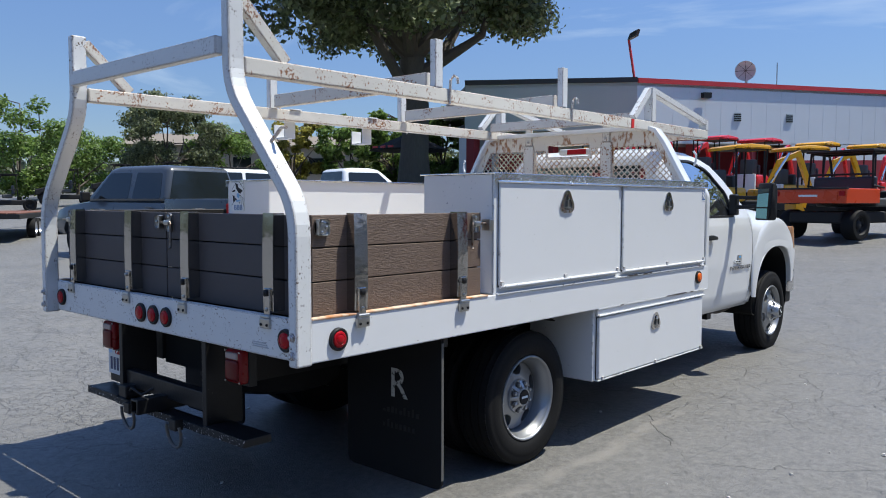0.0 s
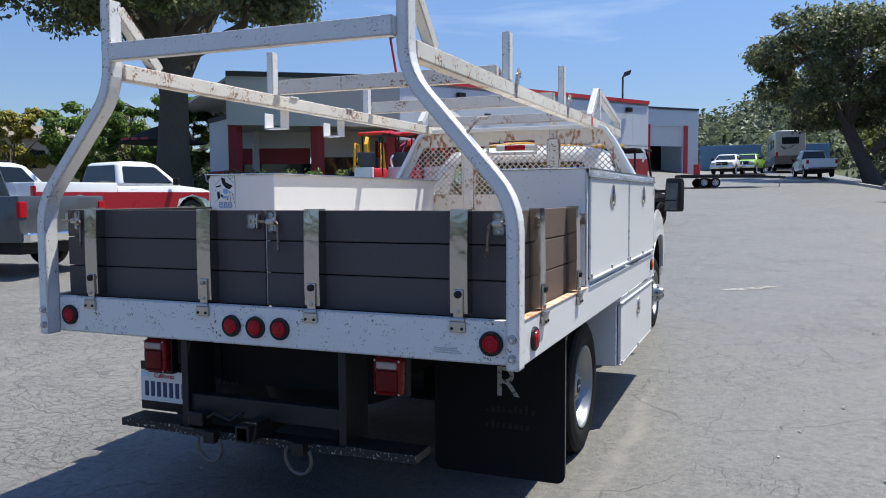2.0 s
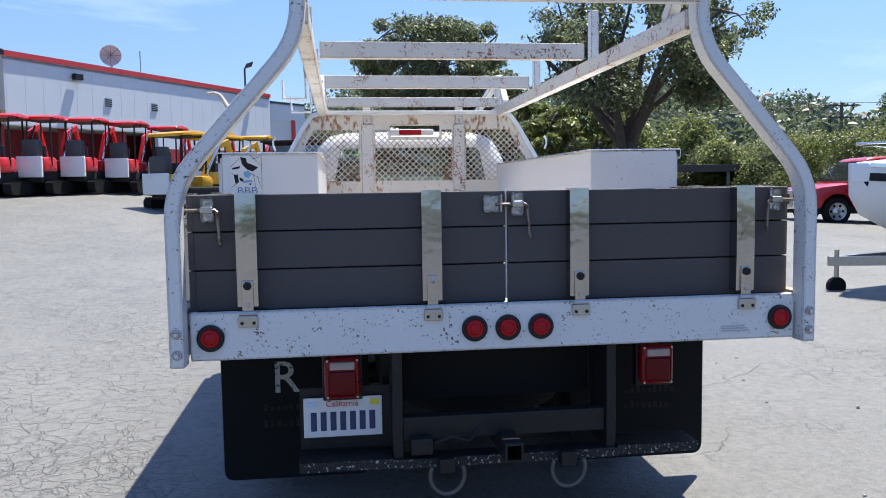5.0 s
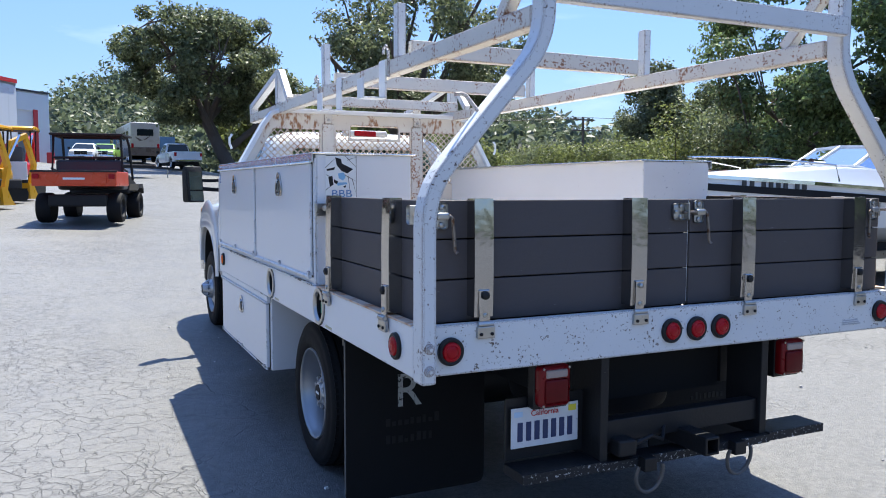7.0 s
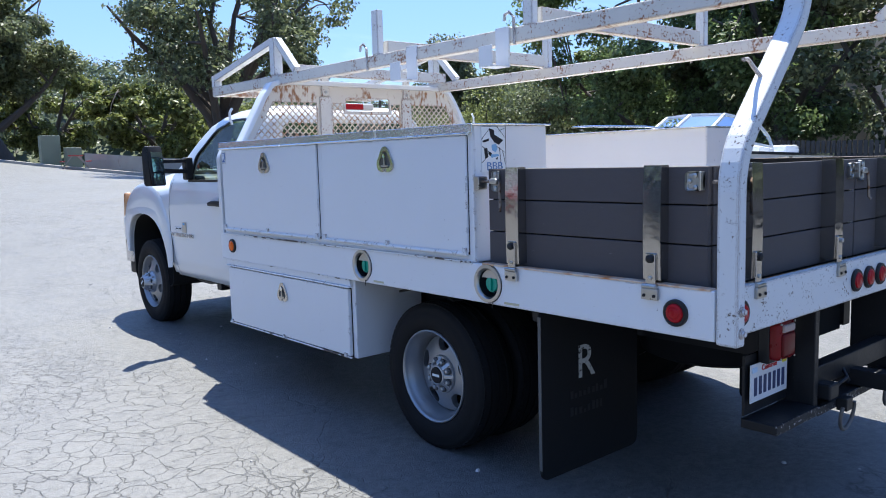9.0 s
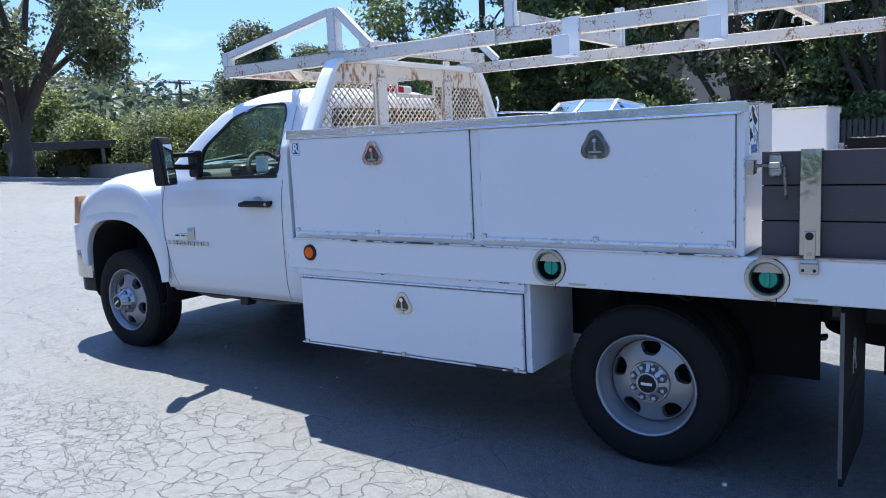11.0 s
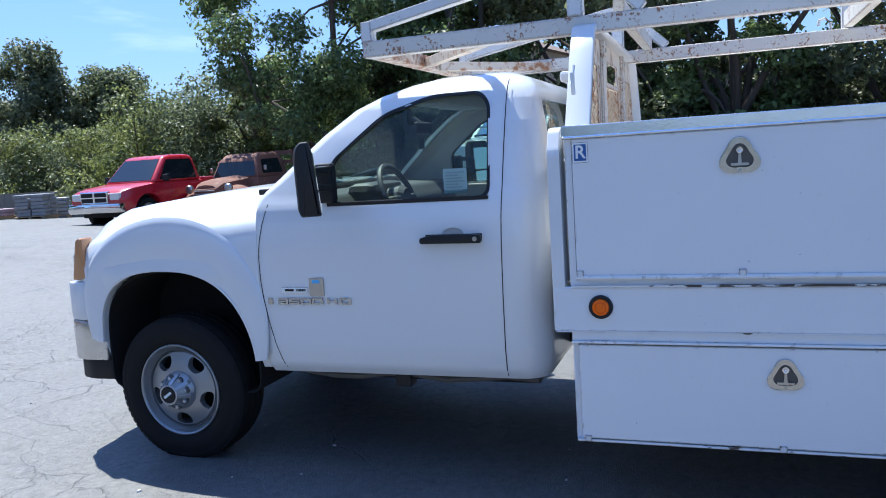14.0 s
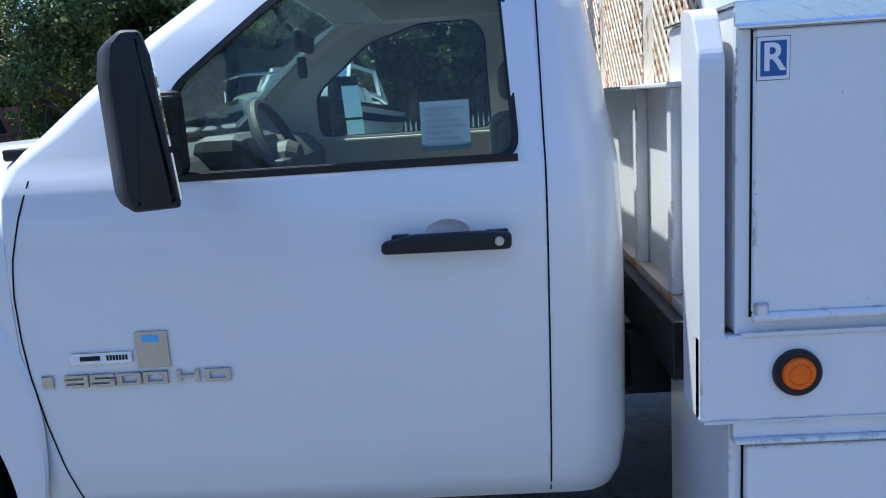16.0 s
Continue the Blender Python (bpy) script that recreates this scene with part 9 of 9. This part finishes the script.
def build_old_truck(at):
    """A rust-brown vintage flatbed with a rounded cab, nose towards +y."""
    v = thing("vintage_truck", "rust-brown vintage truck with a rounded cab and stake sides", "truck", at=at)
    def half(s):
        y, w, z = s
        return [(w, 0.62), (w, z - 0.25), (w * 0.92, z - 0.08), (w * 0.6, z), (0.01, z + 0.03)]
    part("bonnet", loft_body([(0.9, 0.62, 1.32), (1.6, 0.58, 1.28), (2.1, 0.50, 1.22), (2.3, 0.42, 1.10)], half), rust_brown, v, "rusted rounded bonnet", True)
    for s in (-1, 1):
        own = bmesh.new()
        rings = []
        for a in np.linspace(-0.35, math.pi + 0.15, 14):
            y, z = 1.65 + 0.62 * math.cos(a), 0.42 + 0.55 * math.sin(a)
            rings.append([own.verts.new((s * 0.50, y, z + 0.12)), own.verts.new((s * 0.72, y, z + 0.10)), own.verts.new((s * 0.92, y, z + 0.02)), own.verts.new((s * 0.98, y, z - 0.10))])
        for p, q in zip(rings, rings[1:]):
            for i in range(3):
                own.faces.new((p[i], p[i + 1], q[i + 1], q[i]))
        part("front_wing", own, rust_brown, v, "rounded rusted wing", True)
        road_wheel(v, s * 0.80, 1.65, 0.40, 0.2, rust_brown)
        road_wheel(v, s * 0.85, -1.55, 0.40, 0.24, rust_brown)
        part("headlamp", lathe([(2.12, 0.12), (2.20, 0.13), (2.24, 0.10), (2.25, 0.01)], (s * 0.70, 0, 1.02), 18, "y"), zinc, v)
        part("running_board", box(s * 0.70, s * 0.98, -0.4, 1.0, 0.50, 0.56, 0.01), rust_brown, v)
        part("door_mirror", box(s * 0.95, s * 1.05, 0.75, 0.80, 1.45, 1.60, 0.02), zinc, v)
    greenhouse(v, [(1.0, 1.25), (0.78, 1.80), (0.5, 1.98), (-0.35, 2.0), (-0.55, 1.85), (-0.62, 1.25)], 0.88, 0.66, 1.25, 2.0, rust_brown, [[(0.72, 1.36), (0.60, 1.78), (-0.28, 1.80), (-0.32, 1.36)]])
    part("cab_lower", box(-0.88, 0.88, -0.62, 1.0, 0.58, 1.27, 0.06), rust_brown, v, smooth=True)
    part("grille", box(-0.40, 0.40, 2.24, 2.36, 0.66, 1.02, 0.04), rust_brown, v)
    for k in range(4):
        part("grille_bar", box(-0.37, 0.37, 2.35, 2.39, 0.69 + k * 0.085, 0.72 + k * 0.085, 0.008), zinc, v)
    part("front_bumper", box(-0.95, 0.95, 2.42, 2.52, 0.48, 0.64, 0.02), rust_brown, v)
    part("flat_bed", box(-1.0, 1.0, -2.6, -0.75, 0.86, 0.96, 0.01), rust_brown, v)
    for x in (-0.95, -0.35, 0.30, 0.90):
        part("stake", box(x, x + 0.05, -0.83, -0.78, 0.96, 2.05), rust_brown, v)
    for z in (1.25, 1.6, 1.9):
        part("stake_board", box(-0.95, 0.95, -0.80, -0.77, z, z + 0.12), rust_brown, v)
    part("underbody", box(-0.5, 0.5, -2.7, 2.1, 0.42, 0.62), chassis_black, v)
    return v


def build_coach(at):
    v = thing("motorhome", "large beige and brown motorhome with a swoosh on its back", "motorhome", at=at)
    tan = paint("beige coach paint", (0.40, 0.36, 0.31))
    brown = paint("brown coach paint", (0.12, 0.09, 0.075))
    part("coach_body", box(-1.25, 1.25, -5.2, 5.2, 0.5, 3.5, 0.12, seg=3), tan, v, smooth=True)
    part("lower_band", box(-1.26, 1.26, -5.22, 5.2, 0.5, 1.3, 0.05), brown, v)
    part("roof_unit", box(-0.5, 0.5, -2, -0.8, 3.5, 3.75, 0.06), fleet_white, v)
    part("back_window", box(-0.7, 0.7, -5.225, -5.19, 2.3, 2.9, 0.03), dark_glass, v)
    part("swoosh", prism([(-0.9, 2.2), (-0.2, 1.9), (0.8, 2.6), (0.1, 2.0), (-0.5, 1.8)], "y", -5.225, -5.195), brown, v)
    for s in (-1, 1):
        for y in (-3.4, -2.4, 3.2):
            road_wheel(v, s * 1.1, y, 0.5, 0.26)
        for k in range(4):
            part("side_window", box(s * 1.255, s * 1.27, -3.8 + k * 2.1, -2.4 + k * 2.1, 2.0, 2.8, 0.02), dark_glass, v)
        part("tail_lamp", box(s * 1.0, s * 1.2, -5.24, -5.2, 1.2, 1.6, 0.02), red_lens, v)
    return v


def build_vehicles():
    pickup("dark grey crew-cab pickup with bright alloy wheels", place(-11.86, 6.69, 98), dark_grey_paint, crew=True, length=5.9, width=2.03, height=1.95)
    suv("white and grey large parked family car", place(-17.2, 12.0, -8), fleet_white)
    pickup("white and red two-tone fleet pickup", place(-14.3, 13.6, -14), fleet_white, fleet_red, length=5.4, height=1.85)
    pickup("bright red pickup with a chrome grille", place(15.8, 19.1, 84), bright_red_paint, length=5.9, width=2.05, height=1.98)
    build_old_truck(place(17.0, 16.95, 86))
    build_boat(place(9.3, 6.6, 90))
    utility_cart("black and orange utility cart with a cargo box", place(-1.75, 18.8, -14) @ Matrix.Diagonal((1, 1, 0.92, 1)), orange_paint, 1.14)
    for i, (x, y) in enumerate(((-10.45, 21.5), (-9.68, 22.5), (-8.8, 23.5), (-7.82, 24.6), (-6.76, 25.8), (-5.36, 27.4), (-4.08, 28.8))):
        tractor(place(x + 0.32, y, -9) @ Matrix.Diagonal((0.72, 0.92, 0.99, 1)), machine_red, machine_yellow if i > 4 else machine_red, True)
    for x, y in ((-5.0, 20.5), (-4.5, 24.0)):
        tractor(place(x, y, -35) @ Matrix.Diagonal((0.92, 0.92, 0.94, 1)), machine_yellow, machine_yellow, True)
    tractor(place(-13.1, 26.2, 20), machine_yellow, None, False)
    for i in range(4):
        utility_cart("white utility cart parked in a row", place(-38.5 - i * 1.0, 21.5 - i * 2.6, 160), fleet_white, 1.0, False, "white carts across the lot")
    build_coach(place(3.6, 79.0, 4))
    pickup("white service truck with open side racks", place(5.2, 61.0, 8), fleet_white, length=6.0, height=2.0)
    for i, (x, y) in enumerate(((-1.0, 70.0), (0.6, 72.0))):
        pickup("pale pickup parked at the back of the lot" if i == 0 else "lime green pickup parked at the back of the lot", place(x, y, 170), fleet_white if i == 0 else paint("lime paint", (0.25, 0.42, 0.05)), length=5.2, height=1.75, bed=True)
    cont = material("blue container paint", (0.10, 0.19, 0.30), 0.6, vary=0.1, scale=1)
    for i, (x, y) in enumerate(((-1.5, 86.0), (5.0, 88.0))):
        o = thing("shipping_container", "faded blue shipping container at the back", "container", at=place(x, y, 90))
        part("container_box", box(-1.2, 1.2, -3.0, 3.0, 0.1, 2.6, 0.02), cont, o)
        for k in range(20):
            for s in (-1, 1):
                part("rib", box(s * 1.2, s * 1.24, -2.9 + k * 0.3, -2.75 + k * 0.3, 0.2, 2.5), cont, o)
    # low flatbed trailers
    def trailer(label, at, L=4.0, wheels=True):
        o = thing("flatbed_trailer", label, "trailer", at=at)
        part("trailer_deck", box(-1.0, 1.0, -L / 2, L / 2, 0.55, 0.68, 0.01), chassis_black, o)
        for k in range(8):
            part("deck_board", box(-0.96 + k * 0.24, -0.75 + k * 0.24, -L / 2, L / 2, 0.685, 0.71), rust_brown, o)
        for s in (-1, 1):
            part("trailer_beam", sweep([(s * 0.5, L / 2, 0.6), (0, L / 2 + 1.3, 0.55)], 0.08, 0.1, (1, 0, 0)), chassis_black, o)
            road_wheel(o, s * 0.95, -0.4, 0.27)
            road_wheel(o, s * 0.95, -1.0, 0.27)
        part("jockey_post", rod((0, L / 2 + 1.0, 0.02), (0, L / 2 + 1.0, 0.7), 0.035), zinc, o)
    trailer("empty black flatbed trailer", place(-21.5, 6.6, 60), 6.0)
    trailer("low empty car trailer by the garage", place(-0.4, 44.0, -75), 4.5)
    # stacked goods beside the red pickup
    wrap = material("grey plastic wrap", (0.27, 0.27, 0.27), 0.35, vary=0.2, scale=6, bump=0.4, bump_scale=9)
    lilac = material("lilac printed sacks", (0.36, 0.26, 0.29), 0.6, vary=0.25, scale=6, bump=0.3, bump_scale=12)
    pale_net = material("pale netted sacks", (0.50, 0.51, 0.52), 0.6, vary=0.3, scale=14, bump=0.4, bump_scale=18)
    pal = material("raw pallet wood", (0.40, 0.29, 0.17), 0.8, vary=0.2, scale=5)
    for i, (x, y, h) in enumerate(((18.6, 29.8, 0.42), (19.3, 28.4, 0.98), (20.6, 28.8, 0.84), (18.8, 31.6, 0.28), (20.3, 33.2, 0.42), (22.0, 36.0, 0.28))):
        o = thing("pallet_stack", "lilac sacks stacked on a wooden pallet" if i == 0 else "grey wrapped goods stacked on a wooden pallet" if i < 3 else "pale netted sacks on a wooden pallet" if i == 3 else "timber stacked on a wooden pallet", "pallet", at=place(x, y, 20 * i))
        for k in range(5):
            part("slat", box(-0.55 + k * 0.24, -0.43 + k * 0.24, -0.6, 0.6, 0.10, 0.13), pal, o)
        for k in (-0.5, 0, 0.5):
            part("bearer", box(-0.55, 0.55, k - 0.05, k + 0.05, 0.0, 0.10), pal, o)
        n = max(1, int(h / 0.14))
        for k in range(n):
            for u in (-0.27, 0.27):
                for v in (-0.29, 0.29):
                    d = random.uniform(-0.04, 0.04)
                    part("bag", box(u - 0.24 + d, u + 0.24 + d, v - 0.26 - d, v + 0.26 - d, 0.13 + k * 0.14, 0.13 + (k + 1) * 0.14 - 0.004, 0.035, seg=3), (lilac, wrap, wrap, pale_net, pal, pal)[i], o, smooth=True)


build_vehicles()
